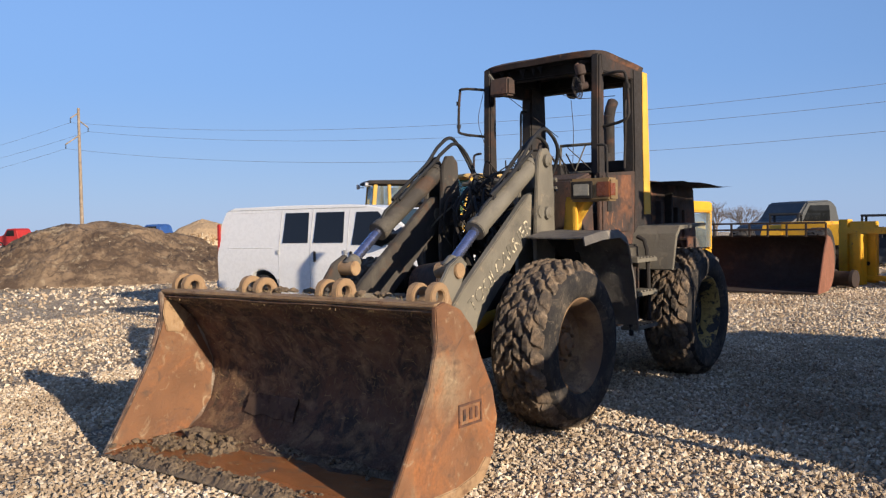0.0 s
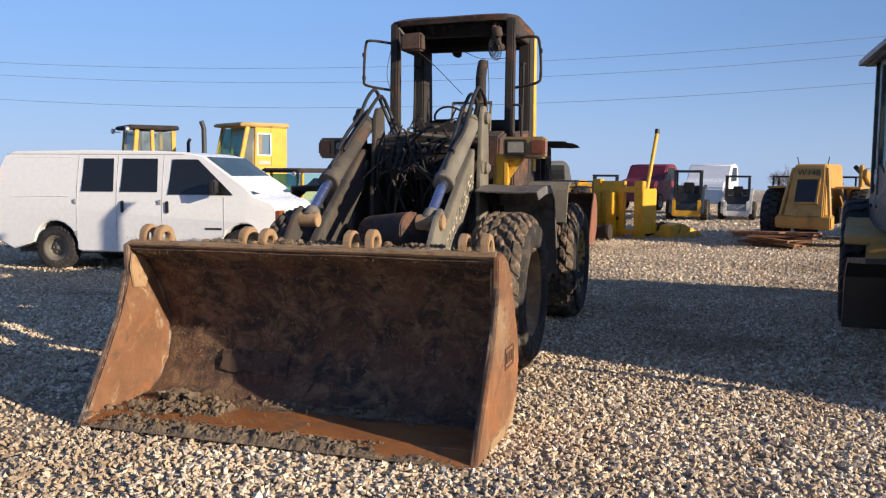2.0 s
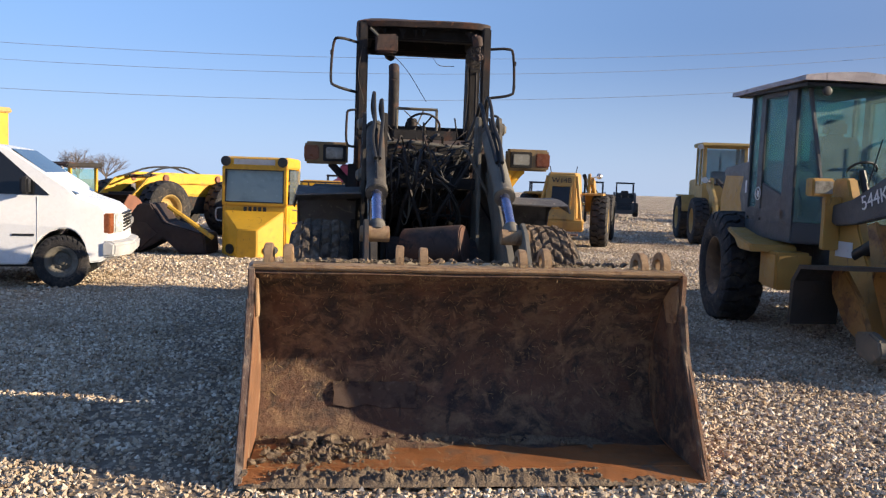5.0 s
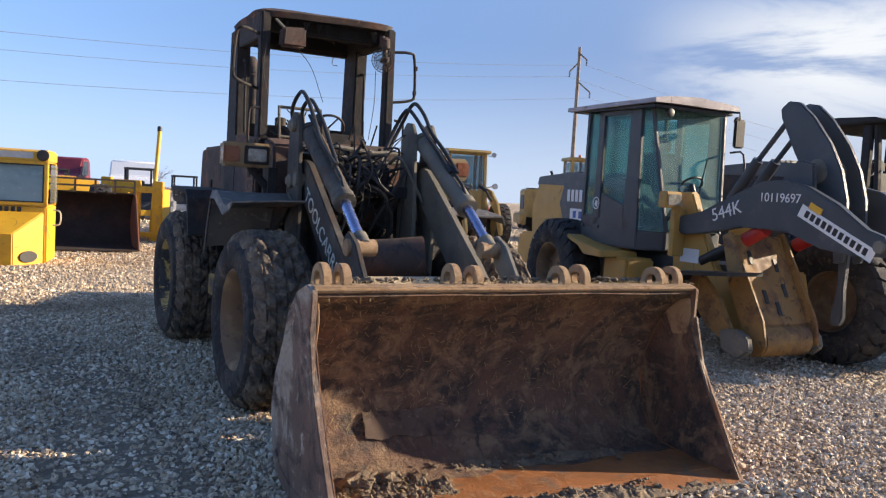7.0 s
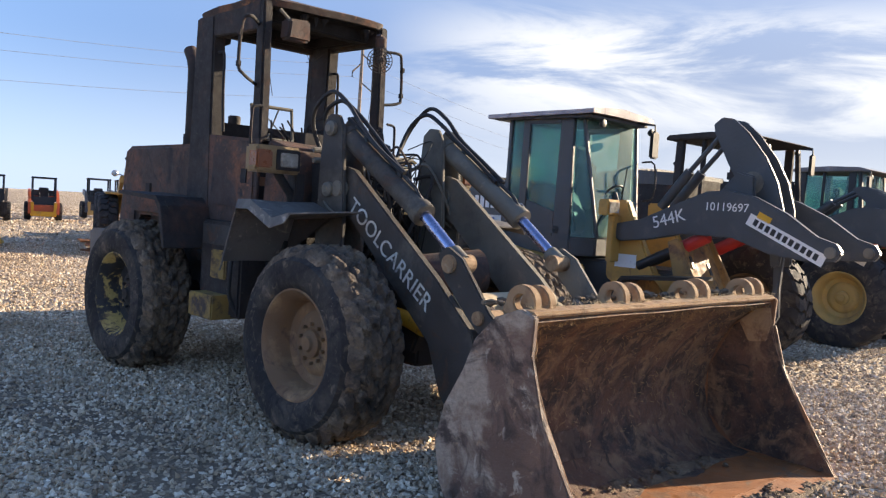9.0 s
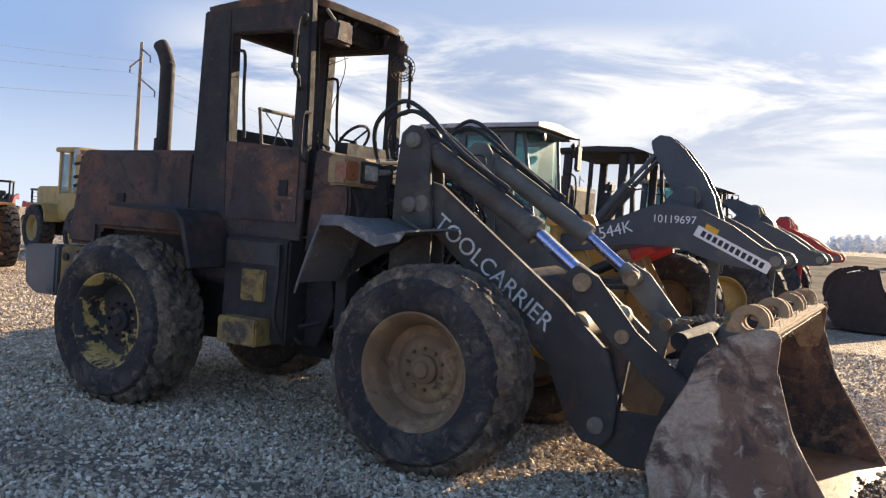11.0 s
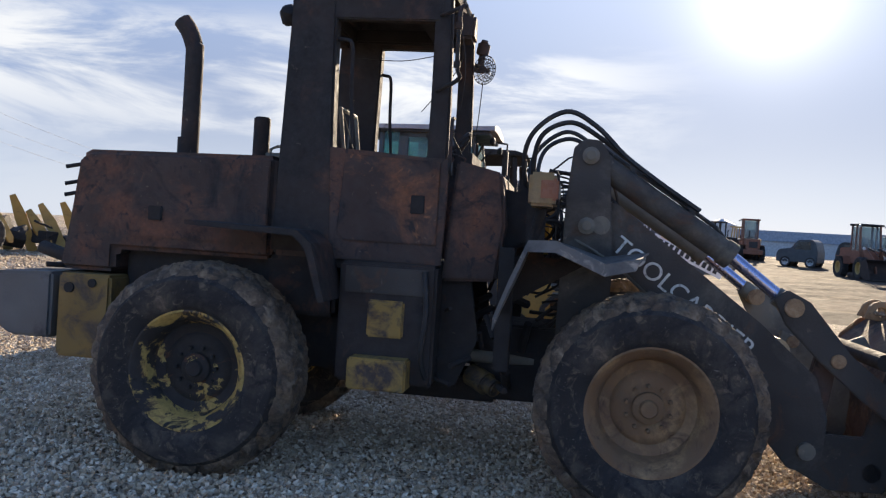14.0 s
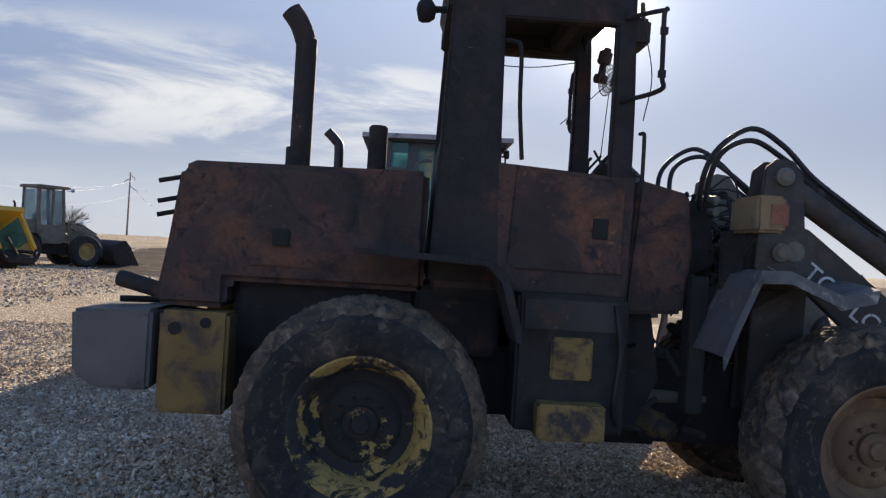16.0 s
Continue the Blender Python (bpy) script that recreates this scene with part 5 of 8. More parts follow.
# dark soil of an old wheel rut beside the loader
bm = B()
prev = None
for k in range(81):
    u = -9.2 + 10.4 * k / 80
    mid = -1.75 + 0.11 * u + 0.12 * math.sin(u * 1.3)
    w = (0.42 + 0.10 * math.sin(u * 2.7)) * min(1.0, k / 8, (80 - k) / 8) + 0.01
    row = []
    for j in range(7):
        v = mid + w * (j / 3 - 1) * (1 + 0.25 * noise.noise((u * 2.5, j * 1.0, 2)))
        p = LOADER @ Vector((u, v, 0))
        edge = 1 - abs(j - 3) / 3
        row.append(bm.verts.new((p.x, p.y, height(p.x, p.y) + -0.003 + 0.010 * edge + 0.008 * noise.noise((p.x * 4, p.y * 4, 0)) * (edge > 0))))
    if prev:
        for j in range(6):
            bm.faces.new((prev[j], prev[j + 1], row[j + 1], row[j]))
    prev = row
tagged(part("wheel_rut", bm, mat("dark_rut_soil", (0.22, 0.165, 0.11), [((0.12, 0.09, 0.065), 3.0, 0.46, 0.62), ((0.42, 0.33, 0.23), 11.0, 0.52, 0.66)], 0.95, bump=1.0, bscale=24)), "dark soil rut pressed into the gravel", "rut", kind="structure")

# ---- machines and vehicles round about ----
M_BODY_Y = mat("weathered_machine_yellow", (0.58, 0.34, 0.03), [((0.30, 0.17, 0.03), 2.0, 0.55, 0.8), (RUST, 6.0, 0.64, 0.76)], 0.55, vary=0.12)
M_BRIGHT_Y = mat("bright_yellow_paint", (0.68, 0.37, 0.02), [((0.42, 0.22, 0.03), 3.0, 0.55, 0.8), ((0.30, 0.19, 0.08), 1.3, 0.58, 0.75), (RUST, 9.0, 0.62, 0.72)], 0.5, vary=0.12)
M_TAN = mat("sun_faded_tan_yellow", (0.42, 0.28, 0.09), [((0.22, 0.14, 0.06), 2.5, 0.52, 0.75)], 0.65, vary=0.15)
M_DEERE_Y = mat("scuffed_loader_yellow", (0.46, 0.26, 0.06), [((0.22, 0.13, 0.05), 2.2, 0.55, 0.75), ((0.12, 0.075, 0.045), 7.0, 0.62, 0.74)], 0.55, vary=0.15)
M_COUPLER = mat("rust_worn_yellow_steel", (0.30, 0.17, 0.055), [((0.16, 0.085, 0.04), 3.0, 0.48, 0.62), ((0.07, 0.045, 0.032), 8.0, 0.58, 0.66)], 0.7)
M_CHARCOAL = mat("charcoal_grey_paint", (0.05, 0.056, 0.062), [((0.11, 0.10, 0.09), 3.0, 0.56, 0.8)], 0.45, vary=0.15)
M_BLACK = mat("black_trim", (0.015, 0.015, 0.016), [(DUST, 6.0, 0.66, 0.95)], 0.5, bump=0.1)
M_WHITE = mat("white_van_paint", (0.78, 0.785, 0.79), [((0.72, 0.71, 0.68), 0.6, 0.60, 0.95)], 0.28, vary=0.004, bump=0.0)
M_PLATE = mat("white_decal", (0.7, 0.7, 0.68), [((0.4, 0.4, 0.4), 20, 0.6, 0.75)], 0.5, vary=0.05, bump=0)
M_BLUE = mat("blue_decal", (0.03, 0.09, 0.3), [], 0.5, bump=0)
M_RED = mat("red_machine_paint", (0.42, 0.028, 0.024), [((0.18, 0.03, 0.025), 3.0, 0.55, 0.8)], 0.5, vary=0.15)
M_ORANGE = mat("orange_machine_paint", (0.52, 0.11, 0.03), [((0.25, 0.07, 0.03), 3.0, 0.55, 0.8)], 0.5, vary=0.15)
M_MAROON = mat("maroon_panel", (0.16, 0.02, 0.035), [], 0.5)
M_GREY = mat("pale_grey_panel", (0.42, 0.42, 0.42), [((0.2, 0.19, 0.18), 4.0, 0.58, 0.75)], 0.6)
M_RUSTBK = mat("dark_brown_bucket_steel", (0.035, 0.023, 0.019), [((0.10, 0.05, 0.032), 2.0, 0.55, 0.75)], 0.8)
M_RUSTCHEEK = mat("red_brown_bucket_cheek", (0.24, 0.10, 0.06), [((0.12, 0.06, 0.04), 3.0, 0.5, 0.7)], 0.8)
M_GLASS = glass_mat("green_tinted_glass", (0.50, 0.78, 0.74), 0.04, 0.38)
M_GLASS_CLEAR = glass_mat("dusty_clear_glass", (0.7, 0.78, 0.8), 0.05, 0.3)
M_SCREEN = glass_mat("dusty_teal_windscreen", (0.68, 0.93, 0.92), 0.2, 0.3)
# opaque pane in two blue-green tones
M_PALE_PANE = mat("sun_frosted_pane", (0.24, 0.32, 0.32), [((0.14, 0.20, 0.20), 2.0, 0.5, 0.75)], 0.15, bump=0, vary=0.08)
M_VAN_GLASS = mat("black_tinted_glass", (0.012, 0.013, 0.015), [], 0.06, bump=0, vary=0.05, rvary=0.02)
M_VAN_SCREEN = mat("green_tinted_windscreen", (0.03, 0.045, 0.045), [((0.06, 0.09, 0.085), 1.5, 0.5, 0.7)], 0.08, bump=0, vary=0.1, rvary=0.02, spec=0.2)
M_GLASS_DARK = glass_mat("privacy_glass", (0.05, 0.055, 0.06), 0.03, 0.85)
M_FARTYRE = mat("dusty_far_tyre", (0.024, 0.023, 0.024), [((0.09, 0.075, 0.06), 5.0, 0.5, 0.75)], 0.85, bump=0.6, bscale=30)
M_LAMP_GLASS = mat("clear_lamp_glass", (0.55, 0.56, 0.55), [((0.35, 0.36, 0.36), 25.0, 0.45, 0.6)], 0.12, bump=0.1)
M_STEEL = mat("bare_pale_steel", (0.5, 0.5, 0.5), [((0.25, 0.2, 0.15), 8.0, 0.56, 0.75)], 0.4, 0.6)


def pane(parent, pts, th, material, name="pane"):
    """A flat pane through four corners."""
    bm = B()
    p = [Vector(q) for q in pts]
    nrm = (p[1] - p[0]).cross(p[2] - p[0]).normalized() * th
    a = [bm.verts.new(q) for q in p]
    b = [bm.verts.new(q + nrm) for q in p]
    k = len(p)
    bm.faces.new(a)
    bm.faces.new(b[::-1])
    for i in range(k):
        bm.faces.new((a[i], b[i], b[(i + 1) % k], a[(i + 1) % k]))
    o = part(name, bm, material, parent)
    if name == "pane":
        o.visible_shadow = False
    return o


def bars(parent, count, w, h, material, m, name="lettering", gap=0.35):
    """Writing that stays plain bars."""
    step = w / count
    bm = B()
    box(bm, -step * (1 - gap) / 2, step * (1 - gap) / 2, -h / 2, h / 2, 0, 0.004)
    o = part(name, bm, material, parent)
    for k in range(count):
        mk = m @ Matrix.Translation((-w / 2 + (k + 0.5) * step, 0, 0))
        if k:
            again(name, o, parent, mk)
        else:
            o.matrix_basis = mk
    return o


def big_loader(v, label, paint, arm_mat, cab_mat, glass, written, du=0.0, rim=None, bucket=False, hitch=True, beacon=False, bare_right=False, crank=0.0, tail=1.0, tall=1.0, bend=0.0, wide=1.0):
    """A modern articulated loader of the parked row, nose towards the lane."""
    e = thing("wheel_loader", label, "wheel loader", LOADER @ pose(du, v, 0), "row of parked loaders")
    # rear: hood, frame, counterweight
    bm = B()
    def back(pts):
        return [(-5.35 + (x + 5.35) * tail, z * tall) for x, z in pts]
    prism(bm, back([(-5.35, 1.05), (-5.35, 2.0), (-6.0, 2.05), (-6.6, 1.98), (-6.75, 1.55), (-6.72, 1.05)]), -0.62, 0.62)
    hood_ = part("hood", bm, paint, e, bevel=0.04, segs=3)
    bm = B()
    prism(bm, back([(-5.36, 1.85), (-5.36, 2.03), (-6.0, 2.08), (-6.61, 2.01), (-6.64, 1.88)]), -0.63, 0.63)
    for k in range(5):
        box(bm, -6.5 + 0.1 * k, -6.46 + 0.1 * k, -0.5, 0.5, 2.02 * tall, 2.1 * tall)
    part("hood_top", bm, M_CHARCOAL, hood_, bevel=0.015)
    bm = B()
    prism(bm, back([(-6.78, 0.62), (-6.9, 0.75), (-6.86, 1.12), (-6.3, 1.15), (-6.0, 0.9), (-6.2, 0.62)]), -0.72, 0.72)
    part("counterweight", bm, paint, e, bevel=0.04)
    bm = B()
    box(bm, -6.2, -3.9, -0.4, 0.4, 0.55, 1.1)
    part("rear_frame", bm, M_CHARCOAL, e, bevel=0.03)
    bm = B()
    box(bm, -4.0, -3.05, -0.36, 0.36, 0.5, 1.05)
    part("front_frame", bm, M_CHARCOAL, e, bevel=0.03)
    for s in (-1, 1):
        bm = B()
        y0, y1 = sorted((s * 0.62, s * 1.15))
        prism(bm, [(-6.17, 1.40), (-5.1, 1.16), (-4.5, 1.08), (-4.48, 1.0), (-4.95, 1.0), (-5.1, 1.10), (-6.17, 1.34)], y0, y1)
        part("platform", bm, paint, e, bevel=0.015)
        bm = B()
        y0, y1 = sorted((s * 0.55, s * 0.95))
        box(bm, -4.75, -4.2, y0, y1, 0.6, 1.02)
        part("step_box", bm, paint, e, bevel=0.03)
        bm = B()   # front mudguard, round over the tyre
        y0, y1 = sorted((s * 0.72, s * 1.22))
        if bare_right and s < 0:
            prism(bm, [(-3.46, 0.38), (-3.44, 0.82), (-3.3, 0.99), (-2.45, 1.06), (-2.45, 1.02), (-3.27, 0.95), (-3.38, 0.82), (-3.41, 0.38)], y0, y1)
        else:
            cx = -2.82 if written else -2.62
            arc = [(cx + 0.82 * math.cos(a), 0.70 + 0.80 * math.sin(a)) for a in (math.radians(q) for q in (200, 180, 160, 140, 120, 100, 85))]
            prism(bm, arc + [(x * 0.97 + cx * 0.03, z * 0.955 + 0.7 * 0.045) for x, z in arc[::-1]], y0, y1)
        part("front_mudguard", bm, M_BLACK, e)
        wheel(e, -5.88 if written else -5.62, s * 0.95, 0.70, s, 0.72, 0.50, 0.36, 24, rim or M_DEERE_Y, M_FARTYRE, 0)
        if s > 0 or not bare_right:
            wheel(e, -2.78 if written else -2.58, s * 0.95, 0.70, s, 0.72, 0.50, 0.36, 24, rim or M_DEERE_Y, M_FARTYRE, 0)
    # cab
    yw, z0 = 0.70 * wide, 1.12
    if written:   # upright posts, and a windscreen that wraps back at its corners
        x0, x1, z1 = -5.58, -4.22, 2.88
        bm = B()
        prism(bm, [(x0, -yw), (-4.45, -yw), (x1, -0.44), (x1, 0.44), (-4.45, yw), (x0, yw)], z0, 1.36, "z")
        box(bm, x0, -4.6, -yw, yw, 1.36, 1.50)
        part("cab_shell", bm, cab_mat, e, bevel=0.02)
        for s in (-1, 1):
            y0, y1 = sorted((s * (yw - 0.07), s * yw))
            for name_, pts in (("cab_post", [(x0, 1.3), (x0 + 0.06, 1.3), (x0 + 0.07, z1), (x0 + 0.01, z1)]), ("cab_post", [(-5.33, 1.3), (-5.20, 1.3), (-5.20, z1), (-5.32, z1)]), ("cab_post", [(-4.73, 1.3), (-4.45, 1.3), (-4.50, z1), (-4.70, z1)]), ("door_skin", [(-5.20, 1.3), (-4.73, 1.3), (-4.73, 1.66), (-5.20, 1.80)]), ("door_header", [(-5.32, z1 - 0.09), (-4.70, z1 - 0.09), (-4.70, z1), (-5.32, z1)])):
                bm = B()
                prism(bm, pts, y0 if name_ != "door_skin" else y0 + 0.01, y1)
                part(name_, bm, cab_mat, e, bevel=0.008)
            pane(e, [(x0 + 0.06, s * 0.67, 1.5), (-5.33, s * 0.67, 1.5), (-5.32, s * 0.67, z1 - 0.03), (x0 + 0.06, s * 0.67, z1 - 0.03)], 0.006, glass)
            pane(e, [(-5.20, s * 0.67, 1.80), (-4.73, s * 0.67, 1.66), (-4.70, s * 0.67, z1 - 0.09), (-5.20, s * 0.67, z1 - 0.09)], 0.006, glass)
            foot, top = (x1 + 0.01, s * 0.44, 1.36), (-4.42, s * 0.60, z1)
            pane(e, [(-4.45, s * 0.68, 1.36), foot, top, (-4.49, s * 0.66, z1)], 0.006, glass)
            bm = B()
            tube(bm, [foot, top], 0.028, 6)
            part("cab_post", bm, cab_mat, e)
        bm = B()   # domed dashboard and the side consoles
        prism(bm, [(0.42 * math.cos(a), 1.36 + 0.42 * math.sin(a)) for a in (math.pi * k / 10 for k in range(11))], -4.56, -4.27, "x")
        part("dashboard", bm, M_BLACK, e, "dark domed dashboard", bevel=0.03)
        for s in (-1, 1):
            bm = B()
            y0, y1 = sorted((s * 0.34, s * 0.62))
            prism(bm, [(-5.2, 1.4), (-5.2, 1.98), (-4.98, 2.02), (-4.62, 1.92), (-4.46, 1.62), (-4.42, 1.4)], y0, y1)
            part("console", bm, M_BLACK, e, bevel=0.03)
        pane(e, [(x1 + 0.01, -0.44, 1.37), (x1 + 0.01, 0.44, 1.37), (-4.42, 0.60, z1), (-4.42, -0.60, z1)], 0.006, M_SCREEN)
        pane(e, [(x0 + 0.02, -0.64, 1.52), (x0 + 0.02, 0.64, 1.52), (x0 + 0.03, 0.64, z1 - 0.03), (x0 + 0.03, -0.64, z1 - 0.03)], 0.006, glass)
        bm = B()
        box(bm, x0 - 0.27, -4.12, -0.83, 0.54, z1, z1 + 0.05)
        bmesh.ops.subdivide_edges(bm, edges=bm.edges[:], cuts=5, use_grid_fill=True)
        for v_ in bm.verts:
            if v_.co.z > z1 + 0.03:
                v_.co.z += 0.06 * max(0.0, 1 - abs(v_.co.y + 0.145) / 0.69) ** 0.6
            v_.co.z += 0.02 * (v_.co.x + 4.9) + 0.012 * noise.noise(v_.co * 3)
        part("cab_roof", bm, mat("lilac_grey_weathered_roof", (0.33, 0.29, 0.30), [((0.50, 0.46, 0.46), 2.0, 0.5, 0.72), ((0.16, 0.13, 0.13), 5.0, 0.58, 0.7)], 0.6), e, "thin weathered lilac-grey roof", angle=50)
        bm = B()
        box(bm, x0 - 0.2, -4.18, -0.78, 0.50, z1 - 0.035, z1)
        part("roof_rim", bm, M_BLACK, e, bevel=0.01)
    else:
        x0, x1, z1 = -5.46, -4.12, 2.84 if glass else 2.98
        bm = B()
        prism(bm, [(x0, z0), (x0, 1.75), (-4.95, 1.72), (-4.45, 1.62), (x1, 1.5), (x1 + 0.17, 1.3), (x1 + 0.12, z0)], -yw, yw)
        part("cab_shell", bm, cab_mat, e, bevel=0.025)
        for s in (-1, 1):
            for xa, xb, xc, xd in ((x0, x0 + 0.14, x0 + 0.18, x0 + 0.04), (-4.98, -4.92, -4.90, -4.96), (x1 - 0.32, x1 - 0.20, x1 - 0.18, x1 - 0.32), (x1 - 0.02, x1 + 0.05, x1 - 0.08, x1 - 0.15)):
                bm = B()
                y0, y1 = sorted((s * (yw - 0.09), s * yw))
                prism(bm, [(xa, 1.3), (xb, 1.3), (xc, z1), (xd, z1)], y0, y1)
                part("cab_post", bm, cab_mat, e, bevel=0.012)
            if glass:
                pane(e, [(x0 + 0.14, s * 0.68, 1.75), (-4.98, s * 0.68, 1.72), (-4.96, s * 0.68, z1 - 0.08), (x0 + 0.18, s * 0.68, z1 - 0.08)], 0.006, glass)
                pane(e, [(-4.92, s * 0.68, 1.62), (x1 - 0.32, s * 0.68, 1.45), (x1 - 0.32, s * 0.68, z1 - 0.08), (-4.90, s * 0.68, z1 - 0.08)], 0.006, glass)
                pane(e, [(x1 - 0.2, s * 0.68, 1.5), (x1, s * 0.68, 1.4), (x1 - 0.13, s * 0.68, z1 - 0.05), (x1 - 0.18, s * 0.68, z1 - 0.05)], 0.006, glass)
        if glass:
            pane(e, [(x1 + 0.03, -0.62, 1.52), (x1 + 0.03, 0.62, 1.52), (x1 - 0.10, 0.62, z1 - 0.02), (x1 - 0.10, -0.62, z1 - 0.02)], 0.006, M_SCREEN)
            pane(e, [(x0 + 0.02, -0.62, 1.78), (x0 + 0.02, 0.62, 1.78), (x0 + 0.05, 0.62, z1 - 0.06), (x0 + 0.05, -0.62, z1 - 0.06)], 0.006, glass)
        bm = B()
        prism(bm, [(x0 - 0.12, z1 - 0.02), (x1 + 0.05, z1 + 0.02), (x1 + 0.12, z1 + 0.04), (x1 - 0.1, z1 + 0.10), (-4.8, z1 + 0.11), (x0 - 0.08, z1 + 0.06)], -yw - 0.09, yw + 0.09)
        part("cab_roof", bm, cab_mat if not glass else mat("grey_lilac_roof", (0.17, 0.15, 0.15), [((0.34, 0.31, 0.30), 2.0, 0.52, 0.8)], 0.6), e, bevel=0.025)
    for s in (-1, 1):
        bm = B()
        lathe(bm, [(x1 + 0.02, 0.03), (x1 + 0.05, 0.052), (x1 + 0.08, 0.052), (x1 + 0.085, 0.04)], 14, (0, s * 0.56, z1 - 0.09), "x")
        part("roof_lamp", bm, M_BLACK, e)
        if written and s < 0:
            continue
        ym = 0.50 if written else 0.94
        bm = B()
        tube(bm, [(x1, s * (ym - 0.2), z1), (x1 + 0.16, s * (ym - 0.02), z1), (x1 + 0.16, s * ym, z1 - 0.1)], 0.014, 6)
        part("mirror_arm", bm, M_BLACK, e)
        bm = B()
        box(bm, x1 + 0.13, x1 + 0.18, s * ym - 0.09, s * ym + 0.09, z1 - 0.44, z1 - 0.08)
        part("mirror", bm, M_BLACK, e, bevel=0.02)
        bm = B()
        tube(bm, [(x1 - 0.1, s * 0.64, 2.40), (x1 + 0.05, s * 0.72, 2.38), (x1 + 0.06, s * 0.73, 1.95), (x1 - 0.06, s * 0.64, 1.88)], 0.014, 6, 3)
        part("grab_rail", bm, M_BLACK, e)
    bm = B()
    box(bm, -5.0, -4.75, -0.25, 0.25, 1.7, 2.35)
    box(bm, -5.0, -4.55, -0.25, 0.25, 1.6, 1.75)
    box(bm, -4.95, -4.82, -0.14, 0.14, 2.35, 2.55)
    part("seat", bm, M_BLACK, e, bevel=0.04)
    bm = B()
    tube(bm, [(-4.3 + 0.08 * math.cos(a), 0.17 * math.sin(a), 1.95 + 0.1 * math.cos(a)) for a in (2 * math.pi * k / 16 for k in range(17))], 0.014, 6)
    tube(bm, [(-4.3, 0, 1.95), (-4.1, 0, 1.5)], 0.04, 8)
    part("steering_wheel", bm, M_BLACK, e)
    bm = B()
    tube(bm, [(x1 + 0.04, -0.05, 1.55), (x1 - 0.02, 0.18, 2.3)], 0.008, 5)
    part("wiper", bm, M_BLACK, e)
    # towers, arms, crank
    for s in (-1, 1):
        bm = B()
        y0, y1 = sorted((s * 0.38, s * 0.50))
        prism(bm, [(-4.0, 0.9), (-4.02, 1.85), (-3.76, 1.86), (-3.62, 1.55), (-3.3, 0.98), (-2.9, 1.02), (-2.82, 0.72), (-2.7, 0.40), (-2.9, 0.28), (-3.1, 0.28), (-3.4, 0.5)], y0, y1)
        part("arm_tower", bm, paint, e, bevel=0.02)
        bm = B()
        y0, y1 = sorted((s * 0.51, s * 0.60))
        prism(bm, [(-3.88, 1.42), (-3.88, 1.56), (-3.5, 1.64), (-2.96, 1.88), (-2.67, 2.0), (-2.4, 2.02), (-2.1, 1.96), (-1.75, 1.80), (-1.42, 1.58), (-1.22, 1.52), (-1.16, 1.43), (-1.22, 1.34), (-1.54, 1.32), (-1.91, 1.36), (-2.33, 1.50), (-2.92, 1.50), (-3.41, 1.40), (-3.77, 1.36)], y0, y1)
        arm = part("boom_arm", bm, arm_mat, e, bevel=0.012)
        bm = B()
        tube(bm, [(-1.27, s * 0.47, 1.43), (-1.27, s * 0.63, 1.43)], 0.06, 14)
        part("arm_pin", bm, M_KHAKI, arm, bevel=0.008)
        if written:
            yy = s * 0.604
            rz = 0 if s < 0 else 180
            k = 1 if s < 0 else -1
            words("lettering", "544K", 0.20, M_PLATE, arm, pose(-3.12, yy, 1.66, 90, 0, rz) @ pose(0, 0, 0, 0, 0, 17 * k))
            words("lettering", "10119697", 0.13, M_PLATE, arm, pose(-2.42, yy, 1.83, 90, 0, rz))
            pl = bars(arm, 1, 0.92, 0.13, M_PLATE, pose(-1.74, yy, 1.53, 90, 0, rz) @ pose(0, 0, 0, 0, 0, -25 * k), "decal", 0.0)
            bars(arm, 11, 0.80, 0.07, M_BLACK, pose(-1.74, yy + s * 0.004, 1.53, 90, 0, rz) @ pose(0, 0, 0, 0, 0, -25 * k))
            bars(arm, 1, 0.16, 0.07, M_BRIGHT_Y, pose(-1.98, yy, 1.74, 90, 0, rz) @ pose(0, 0, 0, 0, 0, -25 * k), "decal", 0.0)
        bm = B()
        tube(bm, [(-3.55, s * 0.46, 1.07), (-3.05, s * 0.46, 1.31)], 0.07, 14)
        lift = part("lift_ram", bm, M_BLACK, e, bevel=0.008)
        bm = B()
        tube(bm, [(-3.05, s * 0.46, 1.31), (-2.68, s * 0.46, 1.50)], 0.078, 14)
        part("ram_sleeve", bm, M_RED, lift, "red ram end sleeve", bevel=0.01)
        # tilt rams up to the crank
        bm = B()
        tube(bm, [(-2.80, s * 0.14, 2.66 - crank * 0.7), (-3.15, s * 0.14, 2.25 - crank * 0.3)], 0.03, 10)
        tube(bm, [(-3.15, s * 0.14, 2.25 - crank * 0.3), (-3.5, s * 0.14, 1.8)], 0.06, 12)
        part("tilt_ram", bm, M_CHARCOAL, e)
    for y in (-0.17, 0.12):
        bm = B()
        KR = [(-2.88, 2.80), (-2.78, 2.88), (-2.64, 2.86), (-2.45, 2.70), (-2.22, 2.42), (-2.07, 2.15), (-1.98, 1.85), (-1.95, 1.45), (-1.97, 1.22), (-2.07, 1.20), (-2.14, 1.75), (-2.45, 2.0), (-2.66, 2.33), (-2.86, 2.70)]
        prism(bm, [(x, z - crank * max(0.0, z - 1.9)) for x, z in KR], y, y + 0.06)
        ck = part("bell_crank", bm, arm_mat, e, bevel=0.012)
        bm = B()
        tube(bm, [(-2.35, y - 0.02, 2.13), (-2.35, y + 0.08, 2.13)], 0.13, 18)
        part("crank_boss", bm, M_KHAKI, ck, bevel=0.01)
    bm = B()   # slim link hanging from the crank
